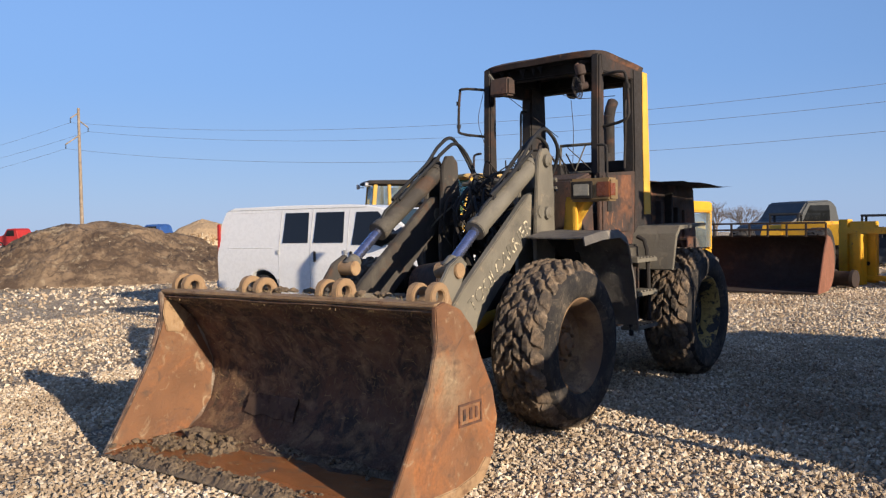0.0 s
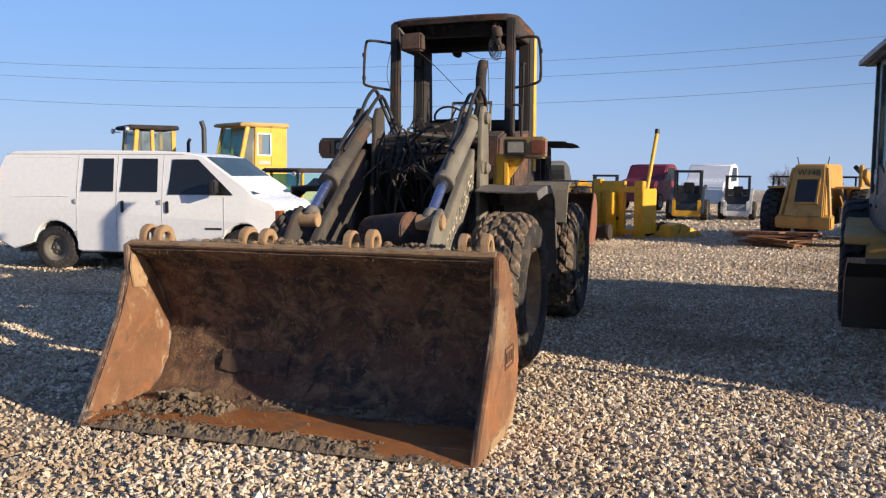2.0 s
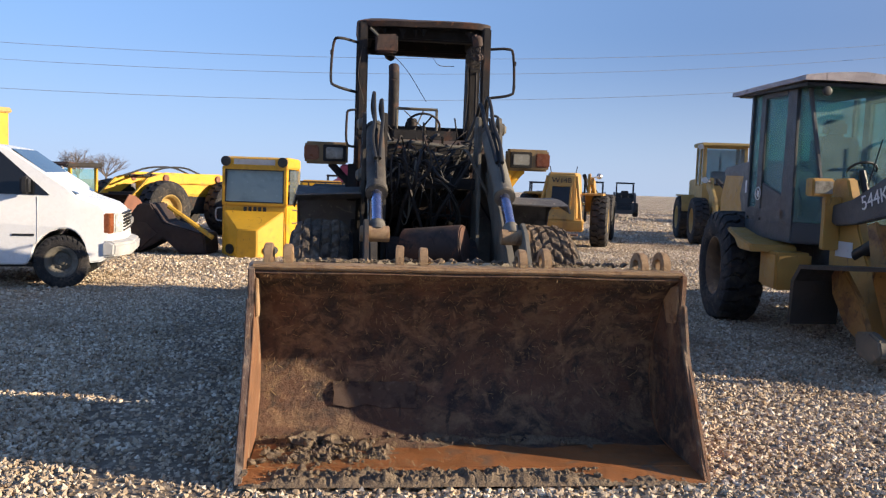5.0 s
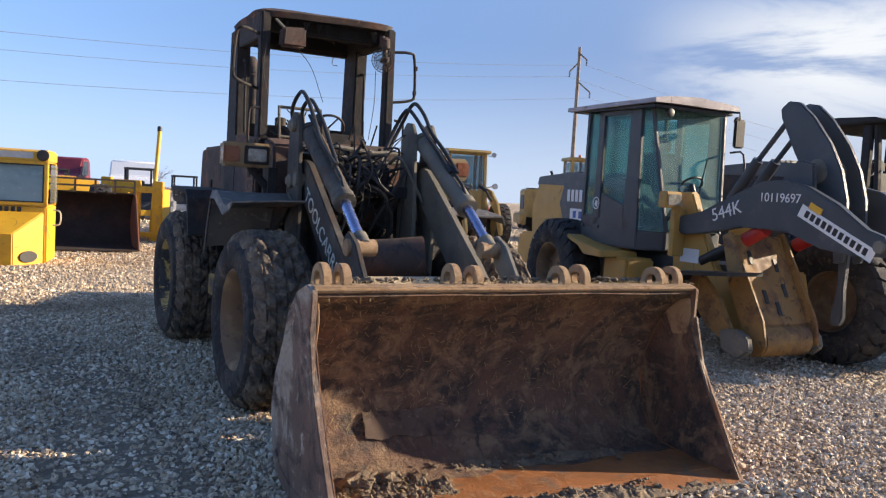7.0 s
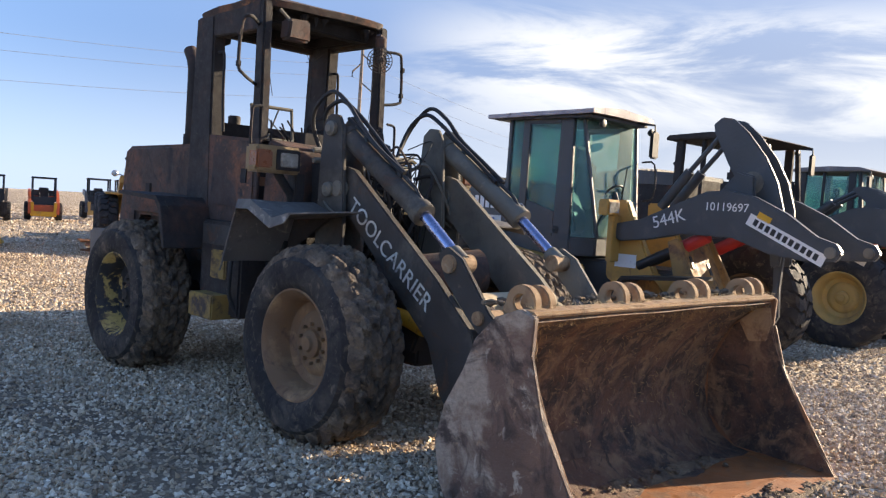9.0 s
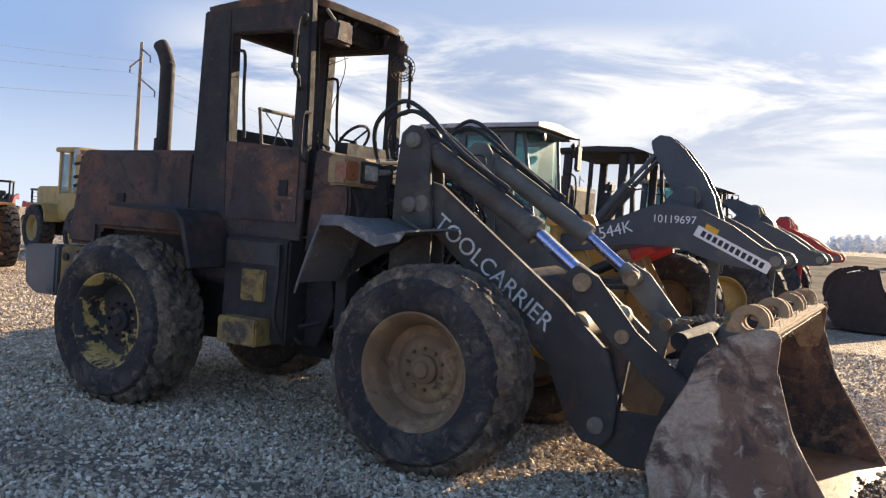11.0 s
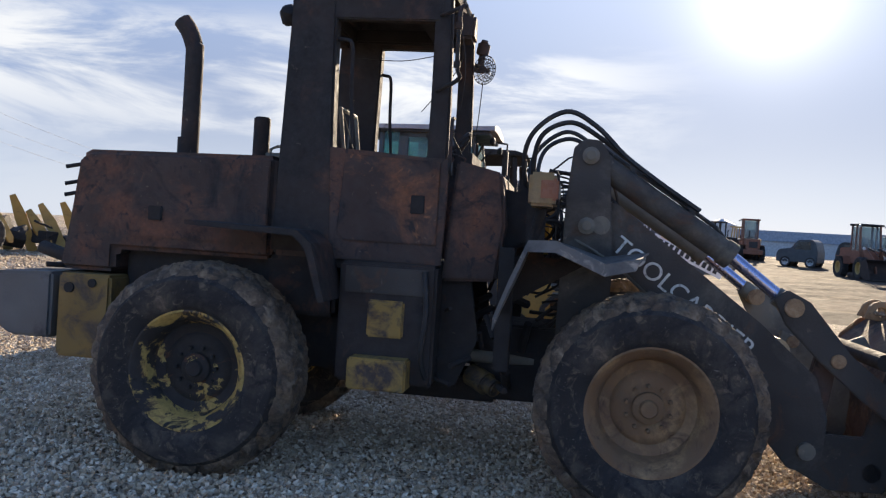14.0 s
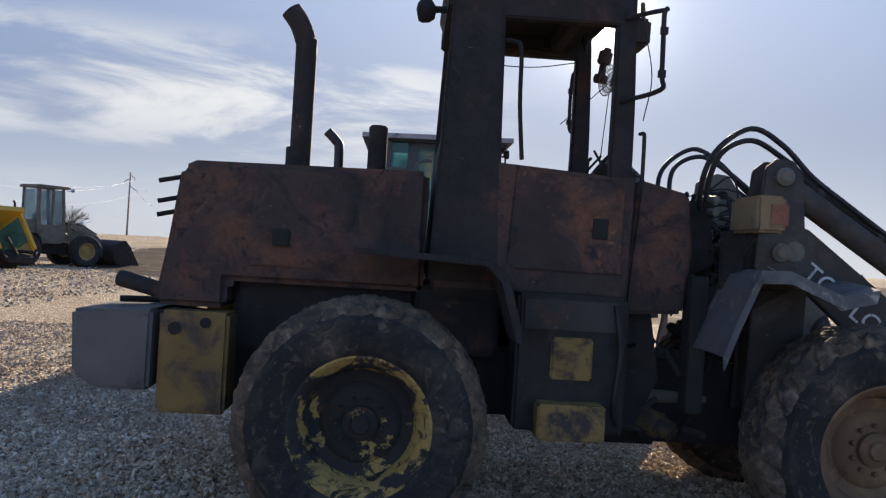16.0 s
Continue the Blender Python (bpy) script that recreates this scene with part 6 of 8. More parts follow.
    prism(bm, [(-2.07, 1.36), (-1.96, 1.36), (-1.98, 0.95), (-1.96, 0.66), (-2.0, 0.57), (-2.09, 0.57), (-2.10, 0.66), (-2.05, 0.95)], -0.10, -0.03)
    part("crank_link", bm, arm_mat, e, bevel=0.012)
    bm = B()
    tube(bm, [(-2.5, -0.52, 1.75), (-2.5, 0.52, 1.75)], 0.17, 16)
    prism(bm, [(-2.75, 1.6), (-2.2, 1.6), (-2.25, 2.2), (-2.45, 2.25), (-2.75, 1.9)], -0.35, -0.28)
    prism(bm, [(-2.75, 1.6), (-2.2, 1.6), (-2.25, 2.2), (-2.45, 2.25), (-2.75, 1.9)], 0.28, 0.35)
    part("arm_cross_tube", bm, arm_mat, e, bevel=0.02)
    if hitch:
        bm = B()
        prism(bm, [(-3.02, 1.36), (-2.96, 1.42), (-2.74, 0.95), (-2.50, 0.50), (-2.56, 0.44), (-2.82, 0.92)], -0.66, 0.10)
        co = part("coupler", bm, M_COUPLER, e, "scuffed yellow coupler plate", bevel=0.012)
        for y_ in (-0.70, 0.10):
            bm = B()
            prism(bm, [(-3.06, 1.40), (-2.94, 1.45), (-2.66, 0.98), (-2.42, 0.56), (-2.36, 0.30), (-2.56, 0.26), (-2.70, 0.46), (-2.92, 0.90)], y_, y_ + 0.045)
            part("coupler_flange", bm, M_COUPLER, co, bevel=0.01)
        for z, yy in ((1.18, -0.48), (1.10, -0.12), (0.78, -0.42), (0.84, -0.10), (0.66, -0.28)):
            bm = B()
            box(bm, -0.004, 0.010, -0.025, 0.025, -0.075, 0.075)
            o = part("slot", bm, M_BLACK, co)
            o.matrix_basis = pose(-2.74 - (z - 0.95) * (0.47 if z > 0.95 else 0.53), yy, z, 0, -26, 0)
        bm = B()
        tube(bm, [(-2.56, -0.64, 0.33), (-2.56, 0.08, 0.33)], 0.17, 20)
        part("coupler_drum", bm, M_COUPLER, co, bevel=0.02)
        for y0, y1 in ((-0.92, -0.82), (0.16, 0.24)):
            bm = B()
            prism(bm, [(-2.75, 0.22), (-2.5, 0.16), (-2.38, 0.26), (-2.42, 0.40), (-2.58, 0.46), (-2.8, 0.42)], y0, y1)
            part("coupler_hook", bm, M_KHAKI, co, bevel=0.02)
        bm = B()
        tube(bm, [(-2.62, -0.90, 0.30), (-2.58, -0.62, 0.32)], 0.06, 12)
        prism(bm, [(-3.35, 0.95), (-3.15, 0.98), (-2.86, 0.72), (-2.66, 0.40), (-2.78, 0.30), (-3.05, 0.42), (-3.30, 0.70)], -0.86, -0.80)
        part("coupler_arm", bm, M_COUPLER, co, bevel=0.012)
    if bucket:
        bm = B()
        N = 12
        arc = [(-0.85 - 0.55 * math.sin(a), 0.62 - 0.58 * math.cos(a)) for a in (math.pi * 0.02 + math.pi * 0.95 * k / N for k in range(N + 1))]
        prism(bm, [(0.05, 0.03)] + arc + [(x * 0.96 - 0.85 * 0.04, z * 0.96 + 0.025) for x, z in arc[::-1]] + [(0.05, 0.06)], -1.3, 1.3)
        bk = part("bucket", bm, M_RUSTBK, e, "dark rusty bucket")
        for s in (-1, 1):
            bm = B()
            y0, y1 = sorted((s * 1.29, s * 1.32))
            prism(bm, [(0.05, 0.03), (-0.42, 0.85), (-0.52, 1.22), (-0.85, 1.22), (-1.25, 0.95), (-1.4, 0.5), (-1.2, 0.12), (-0.8, 0.03)], y0, y1)
            part("side_plate", bm, M_RUSTBK, bk, bevel=0.008)
    if written:
        bm = B()   # lamp box beside the cab, on its post
        box(bm, -3.93, -3.78, -0.86, -0.62, 1.66, 1.85)
        lb = part("lamp_box", bm, paint, e, "yellow lamp box on a bent post", bevel=0.015)
        bm = B()
        box(bm, -3.78, -3.77, -0.84, -0.64, 1.69, 1.82)
        part("lens", bm, M_LENS, lb, bevel=0.004)
        bm = B()
        box(bm, -3.90, -3.82, -0.68, -0.5, 1.1, 1.66)
        part("lamp_post", bm, paint, lb, bevel=0.01)
        for s in (-1, 1):
            rz = 0 if s < 0 else 180
            bm = B()
            y0, y1 = sorted((s * 0.618, s * 0.632))
            prism(bm, [(-6.72, 1.62), (-6.55, 1.32), (-5.40, 1.32), (-5.40, 1.98), (-6.55, 2.0)], y0, y1)
            part("hood_panel", bm, M_CHARCOAL, hood_, "dark grey hood side panel", bevel=0.006)
            bars(hood_, 5, 0.62, 0.17, M_PLATE, pose(-6.18, s * 0.636, 1.74, 90, 0, rz))
            bars(hood_, 1, 0.50, 0.17, M_PLATE, pose(-6.10, s * 0.636, 1.47, 90, 0, rz), "decal", 0.0)
            bars(hood_, 2, 0.34, 0.1, M_BLUE, pose(-6.12, s * 0.641, 1.47, 90, 0, rz), "decal", 0.5)
            bm = B()   # round emblem ring low on the rear cab post
            tube(bm, [(-5.27 + 0.062 * math.cos(a), s * 0.702, 1.66 + 0.075 * math.sin(a)) for a in (2 * math.pi * k / 20 for k in range(21))], 0.007, 5)
            prism(bm, [(-5.30, 1.64), (-5.25, 1.61), (-5.24, 1.68), (-5.28, 1.70)], min(s * 0.698, s * 0.705), max(s * 0.698, s * 0.705))
            part("emblem", bm, M_PLATE, e, "round white emblem")
            bars(e, 1, 0.3, 0.16, M_PLATE, pose(-3.72, s * 0.503, 1.12, 90, 0, rz), "decal", 0.0)
    if bend:
        REAR = ("hood", "counterweight", "rear_frame", "platform", "step_box")
        turn = pose(-4.0, 0, 0) @ pose(0, 0, 0, 0, 0, -bend) @ pose(4.0, 0, 0)
        for o in e.children:
            if o.name.startswith(REAR) or (o.name.startswith("wheel") and o.matrix_basis.translation.x < -4.5):
                o.matrix_basis = turn @ o.matrix_basis
    if beacon:
        bm = B()
        lathe(bm, [(z1 + 0.16, 0.05), (z1 + 0.28, 0.045), (z1 + 0.3, 0.02)], 12, (-4.9, 0, 0), "z")
        part("beacon", bm, M_ORANGE, e, "orange beacon")
    bm = B()
    if written:
        tube(bm, [(-6.2, 0.30, 2.0), (-6.2, 0.30, 2.8), (-6.24, 0.30, 2.92), (-6.36, 0.30, 3.04)], 0.06, 12, 3)
    else:
        tube(bm, [(-5.75, -0.25, 2.0), (-5.75, -0.25, 2.5), (-5.85, -0.25, 2.66)], 0.055, 12, 3)
    part("exhaust_pipe", bm, M_BLACK, e)
    return e


big_loader(4.92, "yellow and charcoal wheel loader without bucket, green glass cab", M_DEERE_Y, M_CHARCOAL, M_CHARCOAL, M_GLASS, True, bare_right=True, tail=1.70, bend=9.0, rim=M_RIM)
big_loader(9.15, "burnt-out dark wheel loader with an empty cab", M_BURNT, M_CHARCOAL, M_BURNT, None, False, du=0.1, rim=M_TAN, crank=0.55, tail=1.75, tall=1.2, wide=1.45)
big_loader(14.1, "dark wheel loader with green glass, red arms and rusty bucket", M_TAN, M_RED, M_BLACK, M_GLASS, False, du=0.0, rim=M_TAN, bucket=True, hitch=False, crank=0.8)
big_loader(18.7, "orange wheel loader with dark bucket", M_ORANGE, M_ORANGE, M_BURNT, None, False, du=-0.4, bucket=True, hitch=False, crank=0.8)


TAIL = [(-0.75, 0.9), (-0.75, 1.95), (-2.15, 1.95), (-2.25, 1.90), (-2.72, 0.72), (-1.6, 0.72), (-1.5, 0.9)]


def old_loader(m, label, paint, cab="closed", bucket=True, cab_h=2.95, roof_mat=None, rail=False, arm_up=False, beacon=False, letters="", front=True, bk_mat=None, low=False, cheek=None):
    """An older loader with a square hood and upright cab; x ahead, origin under its hinge."""
    e = thing("wheel_loader", label, "wheel loader", m)
    bm = B()
    prism(bm, TAIL if letters else [(-0.75, 1.0), (-0.75, 1.95), (-2.35, 1.92), (-2.45, 1.86), (-2.42, 0.85), (-1.6, 0.85), (-1.5, 1.0)], -0.55, 0.55)
    for v in bm.verts:
        if letters:
            v.co.y *= 0.80 if v.co.z < 1.0 else 0.64
        if low:
            v.co.z = min(v.co.z, 1.5)
    hood_ = part("hood", bm, paint, e, bevel=0.03)
    bm = B()
    prism(bm, [(-2.40, 0.42), (-2.72, 0.46), (-2.74, 0.72), (-2.40, 0.78)] if letters else [(-2.40, 0.55), (-2.62, 0.6), (-2.62, 0.95), (-2.40, 1.0)], -0.62 if letters else -0.8, 0.62 if letters else 0.8)
    part("counterweight", bm, paint, e, bevel=0.03)
    bm = B()
    if letters:
        box(bm, -0.012, 0.012, -0.23, 0.23, -0.28, 0.28)
        gr = part("grille", bm, M_BLACK, hood_, "dark opening of the grille", bevel=0.01)
        gr.matrix_basis = pose(-2.49, 0, 1.32, 0, 21.7, 0)
        for y0, y1, z0, z1 in ((-0.28, -0.23, -0.33, 0.33), (0.23, 0.28, -0.33, 0.33), (-0.23, 0.23, 0.28, 0.33), (-0.23, 0.23, -0.33, -0.28)):
            bm = B()
            box(bm, -0.03, 0.012, y0, y1, z0, z1)
            o = part("grille_frame", bm, paint, hood_, bevel=0.008)
            o.matrix_basis = pose(-2.49, 0, 1.32, 0, 21.7, 0)
        for s in (-1, 1):
            bm = B()
            tube(bm, [(-2.2, s * 0.38, 1.85), (-2.45, s * 0.50, 1.1), (-2.6, s * 0.58, 0.5)], 0.045, 8)
            part("hood_strut", bm, paint, e)
            bm = B()
            tube(bm, [(-2.0, s * 0.32, 1.93), (-2.02, s * 0.36, 2.12)], 0.012, 5)
            part("hood_wire", bm, M_BLACK, e)
    else:
        box(bm, -2.455, -2.43, -0.36, 0.36, 1.15, 1.7 if not low else 1.45)
        part("grille", bm, M_BLACK, hood_, bevel=0.02)
    if letters:
        words("lettering", letters, 0.2, M_BLACK, hood_, pose(-2.33, 0, 1.74, 68.3, 0, -90))
    bm = B()
    box(bm, -2.3, 1.6, -0.36, 0.36, 0.5, 1.02)
    part("frame", bm, M_CHAR, e, bevel=0.03)
    for s in (-1, 1):
        for x in (-1.42, 1.3):
            wheel(e, x, s * (0.97 if letters else 0.88), 0.68, s, 0.70, 0.46, 0.36, 24, M_TAN, M_FARTYRE, 0)
        bm = B()
        y0, y1 = sorted((s * 0.5, s * 1.05))
        prism(bm, [(-2.0, 1.42), (-0.9, 1.42), (-0.7, 1.2), (-0.65, 0.9), (-0.7, 0.9), (-0.76, 1.18), (-0.93, 1.37), (-2.0, 1.37)], y0, y1)
        part("mudguard", bm, paint, e, bevel=0.01)
    if cab:
        zb, zt = 1.55, cab_h - 0.12
        bm = B()
        prism(bm, [(-0.78, 0.95), (-0.78, 1.75), (0.5, 1.75), (0.55, 1.1), (0.3, 0.95)], -0.66, 0.66)
        part("cab_shell", bm, paint, e, bevel=0.03)
        for s in (-1, 1):
            for xa, xb, xc in ((-0.78, -0.66, 0.0), (-0.16, -0.06, 0.0), (0.38, 0.5, -0.12)):
                bm = B()
                y0, y1 = sorted((s * 0.56, s * 0.66))
                prism(bm, [(xa, 1.7), (xb, 1.7), (xb + xc, zt), (xa + xc, zt)], y0, y1)
                part("cab_post", bm, paint, e, bevel=0.012)
            if cab == "closed":
                for xa, xb in ((-0.66, -0.16), (-0.06, 0.34)):
                    pane(e, [(xa, s * 0.63, 1.76), (xb, s * 0.63, 1.76), (xb - 0.06, s * 0.63, zt - 0.06), (xa, s * 0.63, zt - 0.06)], 0.006, M_GLASS_CLEAR)
        if cab == "closed":
            pane(e, [(0.47, -0.56, 1.78), (0.47, 0.56, 1.78), (0.36, 0.56, zt - 0.05), (0.36, -0.56, zt - 0.05)], 0.006, M_GLASS_CLEAR)
            pane(e, [(-0.76, -0.56, 1.98), (-0.76, 0.56, 1.98), (-0.76, 0.56, zt - 0.05), (-0.76, -0.56, zt - 0.05)], 0.006, M_GLASS_CLEAR)
        bm = B()
        prism(bm, [(-0.88, zt), (0.5, zt), (0.62, zt + 0.03), (0.55, zt + 0.12), (-0.85, zt + 0.13)], -0.74, 0.74)
        part("cab_roof", bm, roof_mat or paint, e, bevel=0.025)
        for s in (-1, 1):
            bm = B()
            lathe(bm, [(0.58, 0.05), (0.62, 0.08), (0.68, 0.08)], 12, (0, s * 0.80, zt - 0.02), "x")
            tube(bm, [(0.45, s * 0.66, zt - 0.05), (0.6, s * 0.80, zt - 0.05)], 0.015, 6)
            part("cab_lamp", bm, M_STEEL, e)
        bm = B()
        box(bm, -0.55, -0.35, -0.25, 0.25, 1.6, 2.2)
        box(bm, -0.55, -0.05, -0.25, 0.25, 1.5, 1.65)
        part("seat", bm, M_BLACK, e, bevel=0.04)
        if beacon:
            bm = B()
            lathe(bm, [(zt + 0.12, 0.07), (zt + 0.24, 0.06), (zt + 0.26, 0.02)], 12, (-0.3, 0, 0), "z")
            part("beacon", bm, M_ORANGE, e, "orange beacon")
    if cab:
        bm = B()
        tube(bm, [(-1.3, 0.2, 1.9), (-1.3, 0.2, 2.55), (-1.36, 0.2, 2.66)], 0.05, 10)
        part("exhaust_pipe", bm, M_BLACK, e)
    if front:
        up = 0.5 if arm_up else 0.0
        for s in (-1, 1):
            bm = B()
            y0, y1 = sorted((s * 0.42, s * 0.50))
            prism(bm, [(0.75, 0.9), (0.72, 1.95), (0.95, 1.98), (1.1, 1.5), (1.4, 0.95)], y0, y1)
            part("arm_tower", bm, paint, e, bevel=0.02)
            bm = B()
            y0, y1 = sorted((s * 0.51, s * 0.60))
            prism(bm, [(0.75, 1.65), (0.8, 1.85), (1.4, 1.75 + up), (2.1, 1.35 + up), (2.55, 0.62 + up), (2.55, 0.42 + up), (2.38, 0.42 + up), (1.95, 1.05 + up), (1.3, 1.42 + up)], y0, y1)
            part("boom_arm", bm, paint, e, bevel=0.015)
            bm = B()
            tube(bm, [(0.9, s * 0.3, 1.9), (1.6, s * 0.3, 1.75 + up)], 0.06, 10)
            tube(bm, [(1.6, s * 0.3, 1.75 + up), (2.2, s * 0.3, 1.45 + up)], 0.03, 10)
            part("tilt_ram", bm, M_CHAR, e)
            bm = B()
            lathe(bm, [(1.1, 0.05), (1.14, 0.09), (1.2, 0.09)], 12, (0, s * 0.72, 1.9), "x")
            tube(bm, [(0.95, s * 0.5, 1.85), (1.12, s * 0.72, 1.9)], 0.02, 6)
            part("work_lamp", bm, M_STEEL, e)
    if bucket:
        bm = B()
        N = 10
        arc = [(2.95 - 0.62 * math.sin(a), 0.64 - 0.6 * math.cos(a)) for a in (math.pi * 0.02 + math.pi * 0.95 * k / N for k in range(N + 1))]
        prism(bm, [(3.75, 0.03)] + arc + [(x * 0.96 + 2.95 * 0.04, z * 0.96 + 0.025) for x, z in arc[::-1]] + [(3.75, 0.06)], -1.42, 1.42)
        bk = part("bucket", bm, bk_mat or M_RUSTBK, e, "dark rusty bucket")
        for s in (-1, 1):
            bm = B()
            y0, y1 = sorted((s * 1.41, s * 1.44))
            prism(bm, [(3.75, 0.03), (3.2, 0.95), (2.95, 1.24)] + arc[::-1][1:], y0, y1)
            part("side_plate", bm, cheek or M_RUSTCHEEK, bk, bevel=0.008)
        if rail:
            for z in (1.36, 1.5):
                bm = B()
                box(bm, 2.93, 2.97, -1.4, 1.4, z - 0.02, z + 0.02)
                part("spill_rail", bm, M_RUSTBK, bk)
            for k in range(8):
                bm = B()
                box(bm, 2.93, 2.97, -1.4 + k * 0.4 - 0.02, -1.4 + k * 0.4 + 0.02, 1.2, 1.5)
                part("spill_post", bm, M_RUSTBK, bk)
    return e


FWD = Vector((-0.6046, -0.7965, 0))


def at(x, y, yaw, z=0.0):
    return pose(x, y, z, 0, 0, yaw)


def crane_cab(m):
    """A tall yellow operator's cab on a low carrier."""
    e = thing("mobile_crane", "yellow carrier with a tall box cab behind the van", "crane", m)
    bm = B()
    box(bm, -2.4, 1.0, -0.9, 0.9, 0.45, 1.15)
    part("carrier", bm, M_BODY_Y, e, bevel=0.04)
    for x in (-1.9, 0.4):
        for s in (-1, 1):
            wheel(e, x, s * 0.9, 0.48, s, 0.48, 0.34, 0.26, 20, M_TAN, M_FARTYRE, 0)
    bm = B()
    prism(bm, [(-0.62, 1.1), (0.86, 1.1), (0.86, 1.72), (-0.62, 1.72)], -0.62, 0.62)
    part("cab_shell", bm, M_BRIGHT_Y, e, bevel=0.03)
    for s in (-1, 1):
        for pts in ([(-0.62, 1.7), (-0.12, 1.7), (-0.12, 2.72), (-0.62, 2.72)], [(0.30, 1.7), (0.38, 1.7), (0.34, 2.72), (0.28, 2.72)], [(0.74, 1.7), (0.86, 1.7), (0.62, 2.72), (0.50, 2.72)], [(-0.12, 1.7), (0.32, 1.7), (0.32, 1.98), (-0.12, 1.98)], [(-0.12, 2.52), (0.32, 2.52), (0.32, 2.72), (-0.12, 2.72)]):
            bm = B()
            y0, y1 = sorted((s * 0.56, s * 0.62))
            prism(bm, pts, y0, y1)
            part("cab_panel", bm, M_BRIGHT_Y, e, bevel=0.012)
        pane(e, [(-0.10, s * 0.59, 1.99), (0.29, s * 0.59, 1.99), (0.29, s * 0.59, 2.51), (-0.10, s * 0.59, 2.51)], 0.006, M_GLASS_CLEAR)
        pane(e, [(0.38, s * 0.59, 1.74), (0.74, s * 0.59, 1.74), (0.52, s * 0.59, 2.66), (0.35, s * 0.59, 2.66)], 0.006, M_GLASS_CLEAR)
        for x0, x1, z0, z1 in ((-0.13, -0.09, 1.96, 2.54), (0.27, 0.31, 1.96, 2.54), (-0.13, 0.31, 1.95, 1.99), (-0.13, 0.31, 2.51, 2.55)):
            bm = B()
            y0, y1 = sorted((s * 0.60, s * 0.635))
            box(bm, x0, x1, y0, y1, z0, z1)
            part("window_frame", bm, M_PLATE, e, bevel=0.004)
        bm = B()
        y0, y1 = sorted((s * 0.60, s * 0.63))
        box(bm, -0.12, 0.30, y0, y1, 1.72, 1.84)
        part("vent", bm, M_GREY, e, bevel=0.02)
    pane(e, [(0.84, -0.56, 1.74), (0.84, 0.56, 1.74), (0.60, 0.56, 2.66), (0.60, -0.56, 2.66)], 0.008, M_GLASS)
    bm = B()
    prism(bm, [(-0.68, 2.70), (0.72, 2.70), (0.84, 2.72), (0.78, 2.80), (-0.66, 2.82)], -0.68, 0.68)
    part("cab_roof", bm, M_TAN, e, bevel=0.025)
    bm = B()
    tube(bm, [(-0.55, -0.6, 2.74), (-1.15, -0.65, 2.68)], 0.022, 6)
    box(bm, -1.2, -1.12, -0.7, -0.6, 2.64, 2.73)
    part("side_lamp", bm, M_TAN, e)
    bm = B()
    tube(bm, [(1.75, 0.5, 1.0), (1.75, 0.5, 2.6), (1.82, 0.5, 2.78)], 0.06, 12)
    part("exhaust_pipe", bm, M_CHARCOAL, e)
    return e


def yellow_digger(m):
    """A loader with a glazed cab, low boom and brown bucket; x ahead."""
    e = thing("wheel_loader", "yellow loader with low jointed boom and brown bucket", "wheel loader", m)
    bm = B()
    box(bm, -2.6, 0.7, -0.5, 0.5, 0.55, 1.1)
    part("frame", bm, M_CHAR, e, bevel=0.04)
    for x in (-2.1, 0.15):
        for s in (-1, 1):
            wheel(e, x, s * 0.85, 0.70, s, 0.71, 0.46, 0.36, 20, M_TAN, M_FARTYRE, 8)
    bm = B()
    prism(bm, [(-0.2, 1.0), (-0.2, 1.35), (-1.0, 1.55), (-2.8, 1.55), (-2.85, 0.9)], -0.5, 0.5)
    part("hood", bm, M_BRIGHT_Y, e, bevel=0.04)
    for s in (-1, 1):   # boom: two links with pins
        bm = B()
        y0, y1 = sorted((s * 0.48, s * 0.58))
        prism(bm, [(-2.2, 1.30), (-2.15, 1.58), (-1.0, 1.58), (-0.2, 1.60), (0.4, 1.45), (0.9, 1.02), (1.05, 0.55), (0.88, 0.5), (0.6, 0.9), (-0.1, 1.30), (-1.0, 1.32)], y0, y1)
        bo = part("boom_arm", bm, M_BRIGHT_Y, e, bevel=0.02)
        for x, z in ((-2.0, 1.45), (-0.15, 1.46), (0.95, 0.62)):
            bm = B()
            tube(bm, [(x, s * 0.46, z), (x, s * 0.63, z)], 0.09, 14)
            part("pin", bm, M_RUSTCHEEK, bo, bevel=0.01)
        bm = B()
        tube(bm, [(-1.9, s * 0.36, 1.35), (-0.6, s * 0.36, 1.5)], 0.06, 10)
        tube(bm, [(-0.6, s * 0.36, 1.5), (0.1, s * 0.36, 1.5)], 0.03, 10)
        part("lift_ram", bm, M_CHAR, e)
        bm = B()
        tube(bm, [(-1.8, s * 0.2, 1.55), (-1.2, s * 0.2, 1.72), (-0.4, s * 0.25, 1.70), (0.3, s * 0.3, 1.5)], 0.025, 6, 4)
        part("hose", bm, M_HOSE, e)
    bm = B()
    N = 10
    arc = [(1.55 - 0.5 * math.sin(a), 0.56 - 0.54 * math.cos(a)) for a in (math.pi * 0.02 + math.pi * 0.95 * k / N for k in range(N + 1))]
    prism(bm, [(2.2, 0.03)] + arc + [(x * 0.95 + 1.55 * 0.05, z * 0.95 + 0.03) for x, z in arc[::-1]] + [(2.2, 0.06)], -1.15, 1.15)
    bk = part("bucket", bm, M_RUSTBK, e, "dark brown bucket")
    for s in (-1, 1):
        bm = B()
        y0, y1 = sorted((s * 1.15, s * 1.18))
        prism(bm, [(2.2, 0.03), (1.8, 0.75), (1.55, 1.1)] + arc[::-1][1:], y0, y1)
        part("side_plate", bm, M_RUSTCHEEK, bk, bevel=0.008)
    return e


